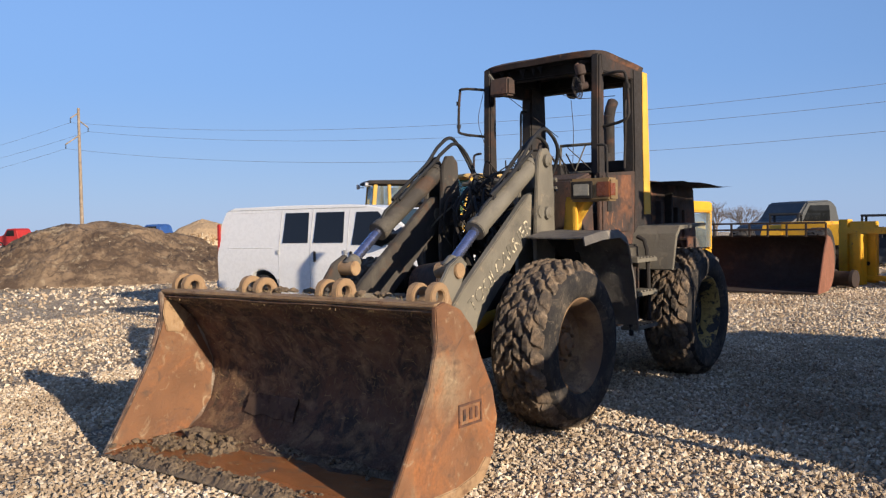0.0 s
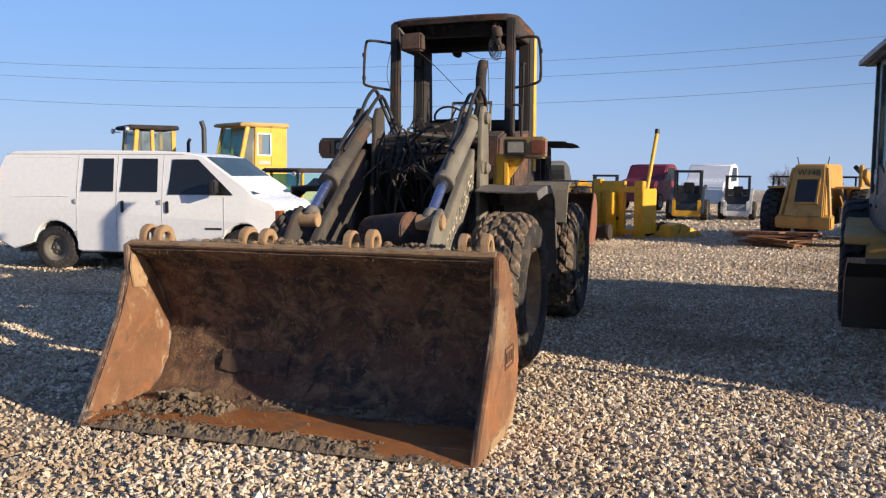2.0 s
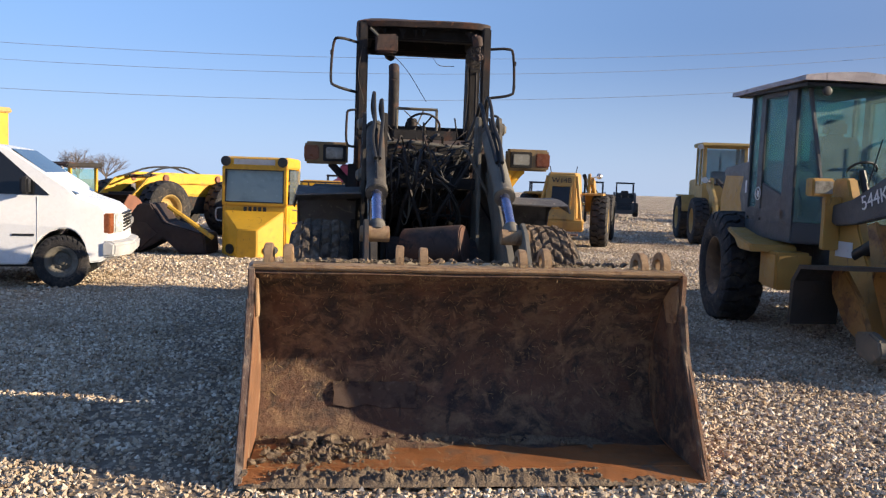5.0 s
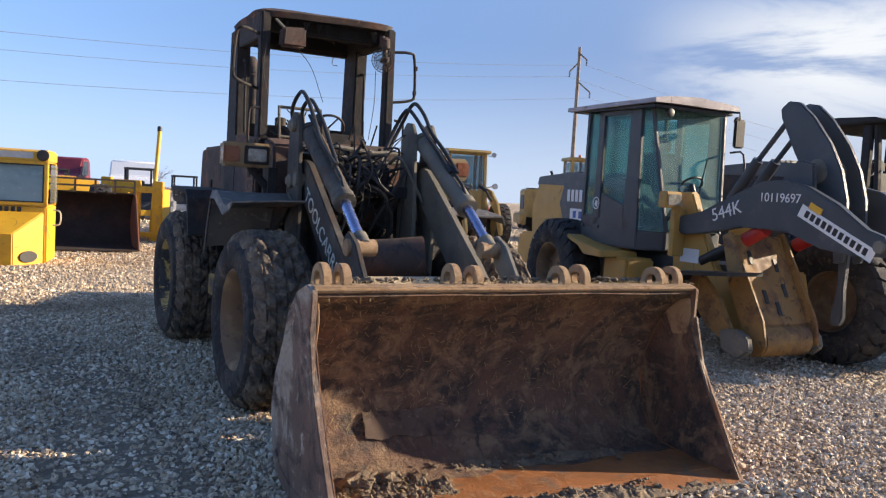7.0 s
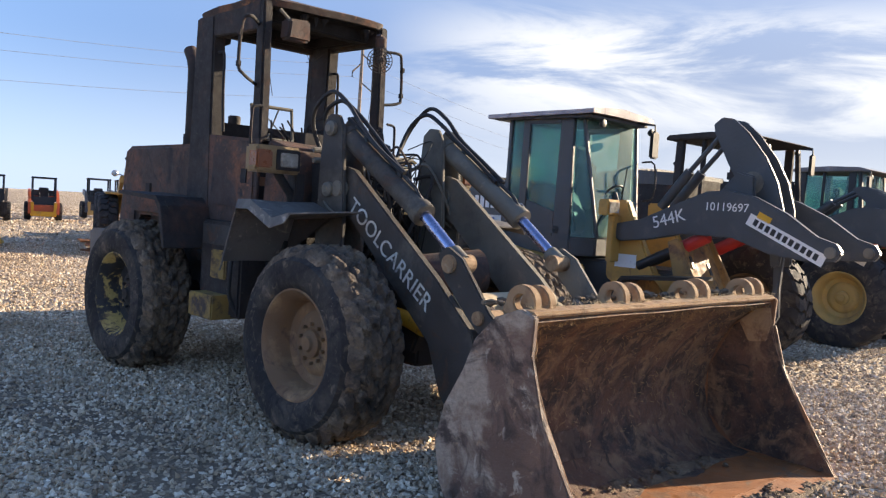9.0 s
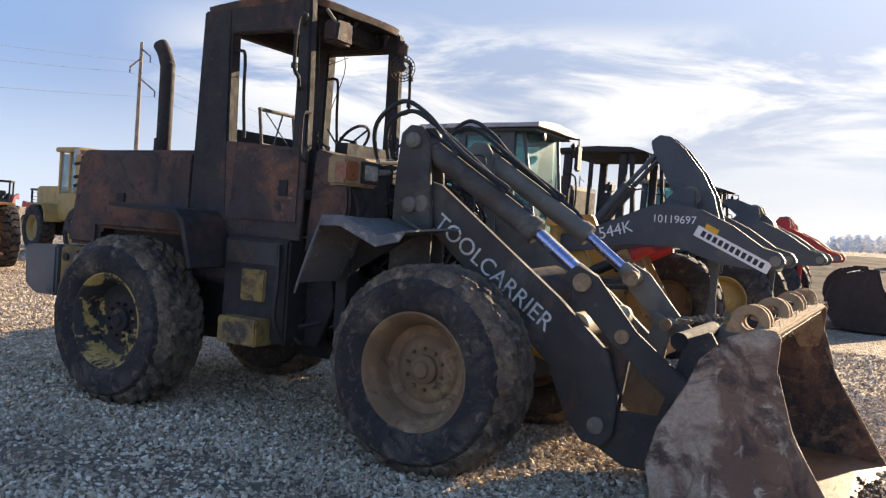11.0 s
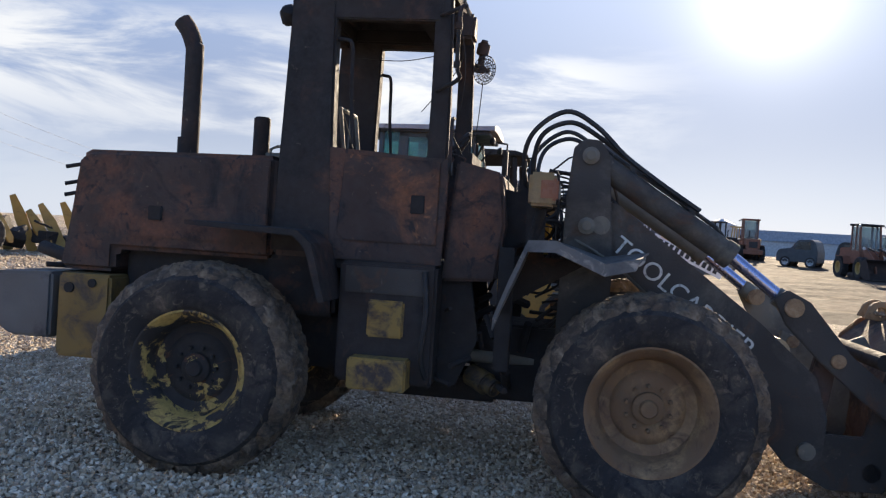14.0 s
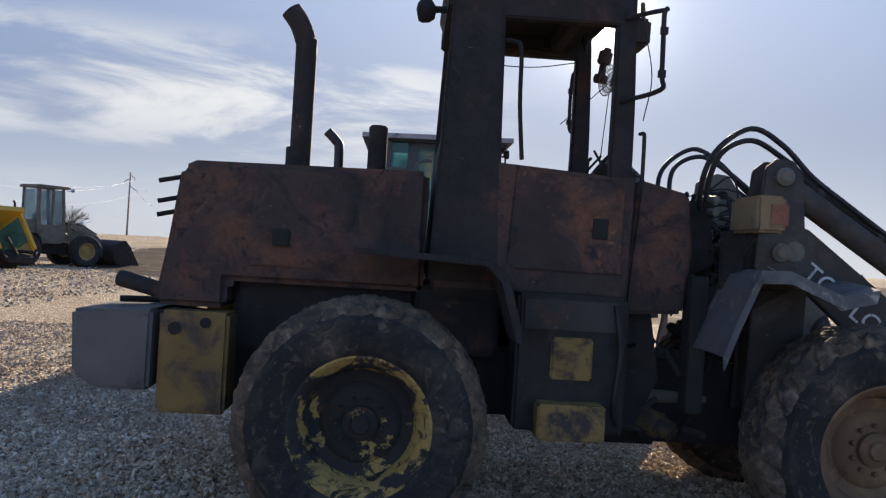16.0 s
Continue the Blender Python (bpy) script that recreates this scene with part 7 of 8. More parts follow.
def glazed_cab(m):
    e = thing("machine_cab", "glazed dark-roofed cab standing behind the van", "cab", m)
    bm = B()
    box(bm, -0.6, 0.6, -0.65, 0.65, 0.0, 1.2)
    part("base", bm, M_CHAR, e, bevel=0.03)
    for s in (-1, 1):
        for x in (-0.55, 0.5):
            bm = B()
            y0, y1 = sorted((s * 0.57, s * 0.65))
            prism(bm, [(x - 0.05, 1.2), (x + 0.05, 1.2), (x + 0.02, 2.06), (x - 0.05, 2.06)], y0, y1)
            part("cab_post", bm, M_BODY_Y, e, bevel=0.01)
        pane(e, [(-0.5, s * 0.61, 1.22), (0.46, s * 0.61, 1.22), (0.44, s * 0.61, 2.02), (-0.5, s * 0.61, 2.02)], 0.006, M_SCREEN)
    pane(e, [(0.52, -0.57, 1.22), (0.52, 0.57, 1.22), (0.50, 0.57, 2.02), (0.50, -0.57, 2.02)], 0.006, M_SCREEN)
    bm = B()
    prism(bm, [(-0.7, 2.05), (0.75, 2.05), (0.8, 2.1), (0.7, 2.18), (-0.68, 2.18)], -0.74, 0.74)
    part("cab_roof", bm, M_CHAR, e, bevel=0.03)
    bm = B()
    lathe(bm, [(0.74, 0.03), (0.78, 0.06), (0.83, 0.06)], 12, (0, 0.6, 2.02), "x")
    part("roof_lamp", bm, M_STEEL, e)
    return e


# the loader with the railed bucket, parked in the second row
old_loader(at(6.55 - FWD.x * 3.75, 18.2 - FWD.y * 3.75, ROW_TURN), "yellow loader behind a wide dark bucket with spill rail", M_BRIGHT_Y, cab="", rail=True, front=False, low=True)
# the loader seen from its tail
old_loader(at(14.7, 17.2, 32), "tan-yellow wheel loader seen from its tail", M_DEERE_Y, cab="", bucket=False, letters="W14B")
# loaders behind the van
old_loader(at(-1.9, 26.9, 195), "old yellow loader with flat-roofed cab behind the van", M_BODY_Y, bucket=False, cab_h=3.0, roof_mat=M_CHAR)
crane_cab(at(1.15, 25.35, 205, 0.0) @ Matrix.Scale(1.09, 4))
yellow_digger(at(4.3, 22.3, 200))
glazed_cab(at(1.45, 19.8, 215) @ Matrix.Scale(0.81, 4))
# loaders across the yard
old_loader(at(19.75, 15.25, 220), "tan loader with glazed cab across the yard", M_TAN, bucket=False, cab_h=3.05)
old_loader(at(26.2, 12.9, -60), "tan loader with glazed cab and orange beacon", M_TAN, bucket=False, cab_h=3.2, beacon=True)
# M_KHAKI dims the body: its side in shade is painted dark
old_loader(at(36.1, 2.8, -75), "old loader with square cab and dark bucket, body dimmed for shade", M_KHAKI, cab_h=3.4, cheek=M_RUSTBK)


def far(x, y, yaw):
    return at(x, y, yaw, drop(x, y) + 0.02)


old_loader(far(28.6, -36.5, 150), "far rusty brown loader with glazed cab at the dirt yard", M_RUSTCHEEK, cab_h=3.4, roof_mat=M_CHAR, cheek=M_RUSTBK)
old_loader(far(27.0, -46.0, 180), "far burnt loader with open cab", M_BURNT, cab="open", cab_h=3.2)
old_loader(far(48.4, -48.7, -40), "far red-brown loader seen from its tail", M_RUSTCHEEK, cab_h=3.7)
old_loader(far(37.0, -52.0, 200), "far grey loader beside the dirt yard", M_GREY, cab_h=2.9, bucket=False)
old_loader(far(54.6, -51.1, 20), "far burnt loader with a bare cab frame", M_BURNT, cab="open", cab_h=3.4, bucket=False)
old_loader(far(54.7, -44.9, 170), "far pale grey loader at the woods' side of the yard", M_GREY, cab_h=2.9)
old_loader(far(63.1, -50.5, 60), "far dark loader with small square cab", M_CHARCOAL, cab_h=2.9, bucket=False)
old_loader(far(60.0, -60.0, 30), "far dusty loader behind the others", M_TAN, cab="open", cab_h=3.1, bucket=False)


def skid_steer(m, label, paint, door, scale=1.0):
    e = thing("skid_steer", label, "skid steer", m @ Matrix.Scale(scale, 4), "row of skid steers")
    bm = B()
    prism(bm, [(-1.4, 0.4), (-1.45, 1.1), (-1.2, 1.3), (-0.6, 1.3), (-0.5, 0.95), (0.7, 0.7), (0.75, 0.35), (-1.2, 0.3)], -0.5, 0.5)
    part("body", bm, paint, e, bevel=0.04)
    for s in (-1, 1):
        for x in (-0.62, 0.45):
            wheel(e, x, s * 0.68, 0.42, s, 0.42, 0.30, 0.22, 18, M_TAN, M_FARTYRE, 0)
        bm = B()
        y0, y1 = sorted((s * 0.55, s * 0.68))
        prism(bm, [(-1.4, 1.15), (-1.3, 1.45), (0.2, 1.3), (0.95, 0.85), (1.05, 0.3), (0.92, 0.3), (0.8, 0.75), (0.1, 1.12), (-1.2, 1.2)], y0, y1)
        part("lift_arm", bm, paint, e, bevel=0.015)
        for xa, xb in ((-0.55, -0.62), (0.55, 0.42)):
            bm = B()
            y0, y1 = sorted((s * 0.46, s * 0.54))
            prism(bm, [(xa, 0.9), (xa + 0.09, 0.9), (xb + 0.09, 1.98), (xb, 1.98)], y0, y1)
            part("cab_post", bm, M_BLACK, e, bevel=0.01)
        for k in range(5):
            bm = B()
            box(bm, -0.5, 0.45, s * 0.49 - 0.008, s * 0.49 + 0.008, 1.2 + k * 0.16, 1.22 + k * 0.16)
            part("side_bar", bm, M_BLACK, e)
    bm = B()
    prism(bm, [(-0.7, 1.96), (0.52, 1.98), (0.5, 2.06), (-0.68, 2.06)], -0.56, 0.56)
    part("cab_roof", bm, M_BLACK, e, bevel=0.02)
    bm = B()
    for s in (-1, 1):
        box(bm, 0.9, 1.0, s * 0.5 - 0.07, s * 0.5 + 0.07, 0.22, 0.85)
    box(bm, 0.90, 0.96, -0.55, 0.55, 0.18, 0.42)
    part("attachment_frame", bm, door, e, bevel=0.015)
    bm = B()
    box(bm, -0.35, -0.2, -0.22, 0.22, 0.95, 1.55)
    part("seat", bm, M_BLACK, e, bevel=0.03)
    bm = B()
    box(bm, -0.60, -0.55, -0.48, 0.48, 1.0, 1.42)
    part("rear_panel", bm, M_CHARCOAL, e, bevel=0.01)
    bm = B()
    prism(bm, [(0.50, 0.7), (0.58, 0.7), (0.52, 1.12), (0.46, 1.12)], -0.47, 0.47)
    part("front_guard", bm, M_BLACK, e, bevel=0.01)
    for y in (-0.2, 0.2):
        bm = B()
        tube(bm, [(0.42, y, 1.05), (0.30, y, 1.30)], 0.02, 6)
        part("control_lever", bm, M_BLACK, e)
    return e


for x, y, yaw, label, p1, p2, sc in (
        (17.4, 27.0, 230, "black skid steer with yellow front frame", M_CHARCOAL, M_BRIGHT_Y, 1.0), (19.5, 26.8, 228, "pale grey skid steer with white front frame", M_GREY, M_PLATE, 0.9),
        (21.9, 26.9, 215, "burnt skid steer with open cage", M_BURNT, M_CHAR, 0.9), (28.9, 26.8, 215, "dark skid steer with tan arms", M_CHARCOAL, M_TAN, 0.95),
        (32.7, 27.6, 215, "black skid steer by the fence line", M_BLACK, M_CHARCOAL, 0.95), (14.2, 27.6, 235, "black skid steer with amber roof lamps", M_CHARCOAL, M_CHARCOAL, 0.9),
        (24.6, 26.6, 215, "orange-brown skid steer with yellow posts", M_ORANGE, M_BRIGHT_Y, 0.9), (11.6, 28.6, 240, "black skid steer behind the railed bucket", M_BLACK, M_YELLOW, 0.95),
        (33.4, 20.6, 215, "red skid steer across the yard", M_RED, M_RED, 1.05), (34.6, 17.6, 210, "red telehandler base across the yard", M_RED, M_CHARCOAL, 1.1), (34.5, 24.0, 200, "red compact loader across the yard", M_RED, M_GREY, 1.0), (46.0, 27.0, 190, "dark red compact loader across the yard", M_MAROON, M_RED, 1.3)):
    skid_steer(at(x, y, yaw), label, p1, p2, sc * 0.9)
skid_steer(far(44.4, -30.0, 110), "black compact loader at the edge of the dirt yard", M_CHARCOAL, M_BLACK, 1.3)


# ---- white van ----
def van(m):
    e = thing("van", "white panel van with dark tinted side windows", "van", m)
    R, F = 1.29, 4.70
    def arch(cx):
        return [(cx + 0.43 * math.cos(a), 0.40 + 0.43 * math.sin(a)) for a in (math.radians(q) for q in range(-8, 190, 18))]
    prof = [(0.02, 0.5), (0.0, 1.0), (0.06, 1.7), (0.16, 1.93), (0.4, 2.0), (1.8, 2.02), (3.2, 2.01), (3.65, 1.985), (3.94, 1.93), (4.90, 1.285), (5.1, 1.235), (5.36, 1.17), (5.48, 1.09), (5.54, 0.8), (5.58, 0.46), (5.4, 0.36)]
    low = [(x, z) for x, z in arch(F)] + [(4.2, 0.32), (1.8, 0.32)] + [(x, z) for x, z in arch(R)] + [(0.4, 0.34)]
    bm = B()
    prism(bm, prof + low, -0.99, 0.99)
    def squeeze(v):
        if v.co.z > 1.1:
            v.co.y *= 1 - 0.17 * (v.co.z - 1.1) ** 1.3
        if v.co.x > 4.7:
            v.co.y *= 1 - 0.10 * (v.co.x - 4.7)
    def side(x, z):
        y = 0.99
        if z > 1.1:
            y *= 1 - 0.17 * (z - 1.1) ** 1.3
        return y
    bmesh.ops.bisect_plane(bm, geom=bm.verts[:] + bm.edges[:] + bm.faces[:], plane_co=(0, 0, 1.1), plane_no=(0, 0, 1))
    bmesh.ops.bisect_plane(bm, geom=bm.verts[:] + bm.edges[:] + bm.faces[:], plane_co=(0, 0, 1.6), plane_no=(0, 0, 1))
    bmesh.ops.bisect_plane(bm, geom=bm.verts[:] + bm.edges[:] + bm.faces[:], plane_co=(4.7, 0, 0), plane_no=(1, 0, 0))
    for y in (-0.82, -0.45, 0.45, 0.82):
        bmesh.ops.bisect_plane(bm, geom=bm.verts[:] + bm.edges[:] + bm.faces[:], plane_co=(0, y, 0), plane_no=(0, 1, 0))
    for v in bm.verts:
        squeeze(v)
    part("body", bm, M_WHITE, e, bevel=0.035, segs=3, angle=40)
    for s in (-1, 1):
        for xa, xb, xc, xd, z0, z1, mt in ((1.80, 2.38, 2.36, 1.82, 1.33, 1.88, M_VAN_GLASS), (2.51, 3.17, 3.15, 2.53, 1.33, 1.88, M_VAN_GLASS), (3.36, 4.50, 3.86, 3.41, 1.29, 1.87, M_VAN_GLASS)):
            o = s * 0.004
            pane(e, [(xa, s * side(xa, z0) + o, z0), (xb, s * side(xb, z0) + o, z0), (xc, s * side(xc, z1) + o, z1), (xd, s * side(xd, z1) + o, z1)], -0.006 * s, mt, "side_window")
        for x in (1.72, 2.44, 3.26, 4.34):
            bm = B()
            zs = [0.5, 0.8, 1.1, 1.4, 1.7, 1.95] if x < 4 else [0.62, 0.88, 1.1, 1.26]
            tube(bm, [(x, s * (side(x, z) - 0.002), z) for z in zs], 0.007, 4)
            part("door_seam", bm, M_GREY, e)
        for zs in (1.24, 1.90):
            bm = B()
            tube(bm, [(x, s * (side(x, zs) - 0.002), zs) for x in (0.35, 0.8, 1.2, 1.56)], 0.008, 4)
            part("panel_bead", bm, M_WHITE, e)
        bm = B()
        tube(bm, [(x, s * (side(x, 1.95) - 0.004), 1.95) for x in (0.25, 1.5, 2.8, 3.6)], 0.010, 4)
        part("drip_rail", bm, M_GREY, e)
        for x in (2.52, 3.32):
            bm = B()
            y0, y1 = sorted((s * 0.985, s * 1.01))
            box(bm, x, x + 0.06, y0, y1, 0.98, 1.18)
            part("door_handle", bm, M_BLACK, e, bevel=0.012)
        for x in (1.70, 3.22):
            for z in (0.62, 1.16):
                bm = B()
                box(bm, x - 0.03, x + 0.03, min(s * 0.985, s * 1.005), max(s * 0.985, s * 1.005), z - 0.04, z + 0.04)
                part("hinge", bm, M_GREY, e, bevel=0.008)
        bm = B()
        y0, y1 = sorted((s * 1.0, s * 1.2))
        box(bm, 4.16, 4.27, y0, y1, 1.3, 1.54)
        part("wing_mirror", bm, M_BLACK, e, bevel=0.03)
        bm = B()
        y0, y1 = sorted((s * 0.93, s * 0.97))
        box(bm, -0.01, 0.08, y0, y1, 1.0, 1.7)
        part("tail_lamp", bm, M_RED, e, bevel=0.015)
        bm = B()
        y0, y1 = sorted((s * 0.55, s * 0.80))
        box(bm, 5.50, 5.58, y0, y1, 0.76, 1.05)
        part("headlamp", bm, M_LAMP_GLASS, e, bevel=0.02)
        bm = B()
        y0, y1 = sorted((s * 0.81, s * 0.915))
        box(bm, 5.44, 5.575, y0, y1, 0.76, 1.05)
        part("turn_lamp", bm, M_AMBER, e, bevel=0.012)
        for x in (R, F):
            wheel(e, x - (0.06 if x > 3 else 0), s * 0.86, 0.36, s, 0.375, 0.24, 0.2, 30, M_KHAKI, M_FARTYRE, 5)
        bm = B()
        y0, y1 = sorted((s * 0.99, s * 1.0))
        box(bm, 4.02, 4.3, y0, y1, 0.72, 0.75)
        part("badge", bm, M_BLACK, e)
    pane(e, [(4.885, -0.91, 1.302), (4.885, 0.91, 1.302), (3.985, 0.80, 1.907), (3.985, -0.80, 1.907)], 0.012, M_VAN_SCREEN, "windscreen")
    bm = B()
    for k in range(6):
        box(bm, 5.53, 5.585, -0.53, 0.53, 0.78 + k * 0.048, 0.80 + k * 0.048)
    part("grille", bm, M_BLACK, e)
    bm = B()
    box(bm, 5.575, 5.60, -0.14, 0.14, 0.86, 0.96)
    part("badge", bm, M_STEEL, e, bevel=0.01)
    bm = B()
    prism(bm, [(5.45, 0.42), (5.70, 0.44), (5.72, 0.62), (5.6, 0.66), (5.45, 0.66)], -0.95, 0.95)
    for y in (-0.82, -0.45, 0.45, 0.82):
        bmesh.ops.bisect_plane(bm, geom=bm.verts[:] + bm.edges[:] + bm.faces[:], plane_co=(0, y, 0), plane_no=(0, 1, 0))
    part("front_bumper", bm, M_GREY, e, bevel=0.03)
    bm = B()
    box(bm, -0.12, 0.03, -0.93, 0.93, 0.46, 0.62)
    part("rear_bumper", bm, M_GREY, e, bevel=0.025)
    bm = B()
    box(bm, 0.3, 5.2, -0.7, 0.7, 0.26, 0.45)
    part("underbody", bm, M_BLACK, e)
    bm = B()
    for y in (-0.45, 0.45):
        box(bm, 3.15, 3.3, y - 0.24, y + 0.24, 0.9, 1.65)
    part("front_seat", bm, M_BLACK, e, bevel=0.05)
    return e


VD = Vector((0.874, -0.486, 0))
VL = Vector((0.486, 0.874, 0))
rear_axle = Vector((-3.42, 15.9, 0)) + VL * 0.98
van_at = rear_axle - VD * 1.29
the_van = van(pose(van_at.x, van_at.y, 0, 0, 0, math.degrees(math.atan2(VD.y, VD.x))))


for o in the_van.children:   # short overhangs, nose rounded in plan
    if not o.name.startswith("wheel"):
        for v in o.data.vertices:
            if v.co.x > 4.72:
                v.co.x = 4.72 + (v.co.x - 4.72) * 0.88 * (1 - 0.3 * min(1.0, abs(v.co.y) / 0.95) ** 2.5)
            elif v.co.x < 1.29:
                v.co.x = 1.29 - (1.29 - v.co.x) * 0.86


# ---- loose cab, frames and junk ----
def loose_cab(m):
    e = thing("machine_cab", "loose bright yellow machine cab set on the gravel", "cab", m)
    w = 0.66
    bm = B()
    a = [(-w, 0.0), (w, 0.0), (w, 1.0), (-w, 1.0)]
    prism(bm, [(0.0, 0.0), (0.0, 1.02), (-1.1, 1.02), (-1.1, 0.0)], -w, w)
    low = part("lower_shell", bm, M_BRIGHT_Y, e, bevel=0.03)
    bm = B()   # wedge nose
    q = [bm.verts.new(p) for p in ((0.0, -0.62, 0.92), (0.0, 0.62, 0.92), (0.46, -0.20, 0.56), (0.46, 0.20, 0.56), (0.44, -0.20, 0.0), (0.44, 0.20, 0.0), (0.0, -0.62, 0.0), (0.0, 0.62, 0.0))]
    for f in ((0, 2, 3, 1), (2, 4, 5, 3), (0, 6, 4, 2), (1, 3, 5, 7), (0, 1, 7, 6), (4, 6, 7, 5)):
        bm.faces.new([q[i] for i in f])
    part("nose", bm, M_BRIGHT_Y, low, bevel=0.015)
    for s in (-1, 1):
        bm = B()
        lathe(bm, [(0.0, 0.10), (0.02, 0.10)], 16, (0, 0, 0), "x")
        for v in bm.verts:
            v.co.y *= 1.7
        o = part("foot_opening", bm, M_BLACK, low)
        o.matrix_basis = pose(0.235, s * 0.41, 0.15, 0, 0, s * 46)
        for xa, xb in ((-0.1, 0.0), (-1.1, -1.0)):
            bm = B()
            y0, y1 = sorted((s * (w - 0.08), s * w))
            prism(bm, [(xa, 1.0), (xb, 1.0), (xb - 0.06 * (xb > -0.5), 1.78), (xa - 0.06 * (xb > -0.5), 1.78)], y0, y1)
            part("cab_post", bm, M_BRIGHT_Y, e, bevel=0.015)
        pane(e, [(-1.0, s * 0.69, 1.06), (-0.12, s * 0.69, 1.06), (-0.16, s * 0.69, 1.74), (-1.0, s * 0.69, 1.74)], 0.006, M_GLASS_CLEAR)
        bm = B()
        tube(bm, [(-0.2, s * 0.73, 0.95), (-0.2, s * 0.84, 0.93), (-0.2, s * 0.86, 0.82), (-0.2, s * 0.84, 0.70), (-0.2, s * 0.73, 0.68)], 0.016, 6, 3)
        part("grab_handle", bm, M_STEEL, e)
        bm = B()
        lathe(bm, [(-0.06, 0.06), (0.0, 0.1), (0.05, 0.1), (0.055, 0.08)], 16, (0, s * 0.58, 1.90), "x")
        part("roof_lamp", bm, M_BLACK, e)
    pane(e, [(-0.01, -0.62, 1.08), (-0.01, 0.62, 1.08), (-0.06, 0.62, 1.76), (-0.06, -0.62, 1.76)], 0.008, M_PALE_PANE)
    bm = B()
    for y0, y1, z0, z1 in ((-0.66, 0.66, 1.02, 1.08), (-0.66, 0.66, 1.74, 1.80), (-0.66, -0.60, 1.02, 1.8), (0.60, 0.66, 1.02, 1.8)):
        box(bm, -0.06, 0.015, y0, y1, z0, z1)
    part("windscreen_frame", bm, M_BRIGHT_Y, e, bevel=0.01)
    bm = B()
    for y0, y1, z0, z1 in ((-0.60, 0.60, 1.08, 1.10), (-0.60, 0.60, 1.72, 1.74), (-0.60, -0.58, 1.10, 1.72), (0.58, 0.60, 1.10, 1.72)):
        box(bm, -0.07, 0.012, y0, y1, z0, z1)
    part("windscreen_seal", bm, M_BLACK, e)
    bm = B()
    prism(bm, [(-1.15, 1.76), (0.02, 1.78), (0.0, 1.96), (-0.2, 2.0), (-1.12, 1.98)], -w, w)
    part("roof", bm, M_BRIGHT_Y, e, bevel=0.03)
    bm = B()
    box(bm, 0.0, 0.02, -0.42, 0.42, 1.84, 1.95)
    part("roof_visor", bm, M_GREY, e)
    bars(low, 5, 0.5, 0.09, M_BLACK, pose(0.012, 0.02, 0.95, 90, 0, 90))
    return e


loose_cab(at(4.25, 17.05, 222))


def frame_thing(name, label, category, pieces, material, m):
    e = thing(name, label, category, m)
    for nm, b_ in pieces:
        bm = B()
        box(bm, *b_)
        part(nm, bm, material, e, bevel=0.015)
    return e


mastf = frame_thing("mast_frame", "upright yellow steel mast frame standing on gravel", "mast", [("column", (-0.1, 0.1, -0.75, -0.5, 0, 1.55)), ("column", (-0.1, 0.1, 0.5, 0.75, 0, 1.5)), ("plate", (-0.06, 0.06, -0.5, 0.2, 0.05, 1.5)), ("cross_beam", (-0.12, 0.12, -0.75, 0.75, 1.2, 1.36)), ("cross_beam", (-0.12, 0.12, -0.75, 0.75, 0.1, 0.22)), ("side_plate", (-0.7, 0.1, 0.7, 0.76, 0.1, 1.3)), ("column", (0.1, 0.35, -0.2, 0.0, 0, 1.2))], M_BRIGHT_Y, at(10.1, 20.0, -150))
for y, z in ((-0.3, 0.3), (-0.3, 0.7), (-0.3, 1.0), (0.0, 0.5)):
    bm = B()
    lathe(bm, [(0.061, 0.05), (0.064, 0.05)], 12, (0, y, z), "x")
    part("bolt_hole", bm, M_BLACK, mastf)
for x, y, yaw in ((9.2, 19.4, 40), (11.2, 19.9, 20)):
    e = thing("roller", "rusty steel roller lying on gravel", "roller", at(x, y, yaw), "rusty rollers")
    bm = B()
    lathe(bm, [(-0.28, 0.1), (-0.27, 0.2), (-0.2, 0.21), (-0.18, 0.17), (0.18, 0.17), (0.2, 0.21), (0.27, 0.2), (0.28, 0.1)], 20, (0, 0, 0.2))
    part("drum", bm, M_RUSTBK, e)
e = thing("boom_pole", "long yellow steel pole leaning upright", "pole", at(10.75, 20.0, 0))
bm = B()
tube(bm, [(0, 0, 0), (1.0, 0.75, 2.85)], 0.055, 12)
part("pole", bm, M_BRIGHT_Y, e)
bm = B()
tube(bm, [(0.99, 0.745, 2.82), (1.02, 0.77, 2.95)], 0.065, 12)
part("cap", bm, M_BLACK, e)
e = thing("machine_plate", "yellow bent machine plate lying on gravel", "scrap", at(11.75, 19.7, 20))
bm = B()
prism(bm, [(-0.7, 0.0), (-0.6, 0.32), (-0.2, 0.38), (0.75, 0.08), (0.8, 0.0)], -0.3, 0.3)
part("plate", bm, M_YELLOW, e, bevel=0.02)
e = thing("scrap_pile", "pile of rusty planks and plates on gravel", "scrap", at(11.9, 16.4, -60))
for k in range(12):
    bm = B()
    box(bm, -rnd.uniform(0.5, 1.1), rnd.uniform(0.5, 1.1), -0.09, 0.09, 0, 0.04)
    o = part("plank", bm, mat("rusty_plank", (0.26, 0.12, 0.06), [((0.1, 0.06, 0.04), 4.0, 0.5, 0.7)], 0.8) if k == 0 else bpy.data.materials["rusty_plank"], e)
    o.matrix_basis = pose(rnd.uniform(-0.5, 0.5), rnd.uniform(-0.5, 0.5), 0.02 + 0.03 * k, rnd.uniform(-3, 3), rnd.uniform(-6, 6), rnd.uniform(-35, 35))
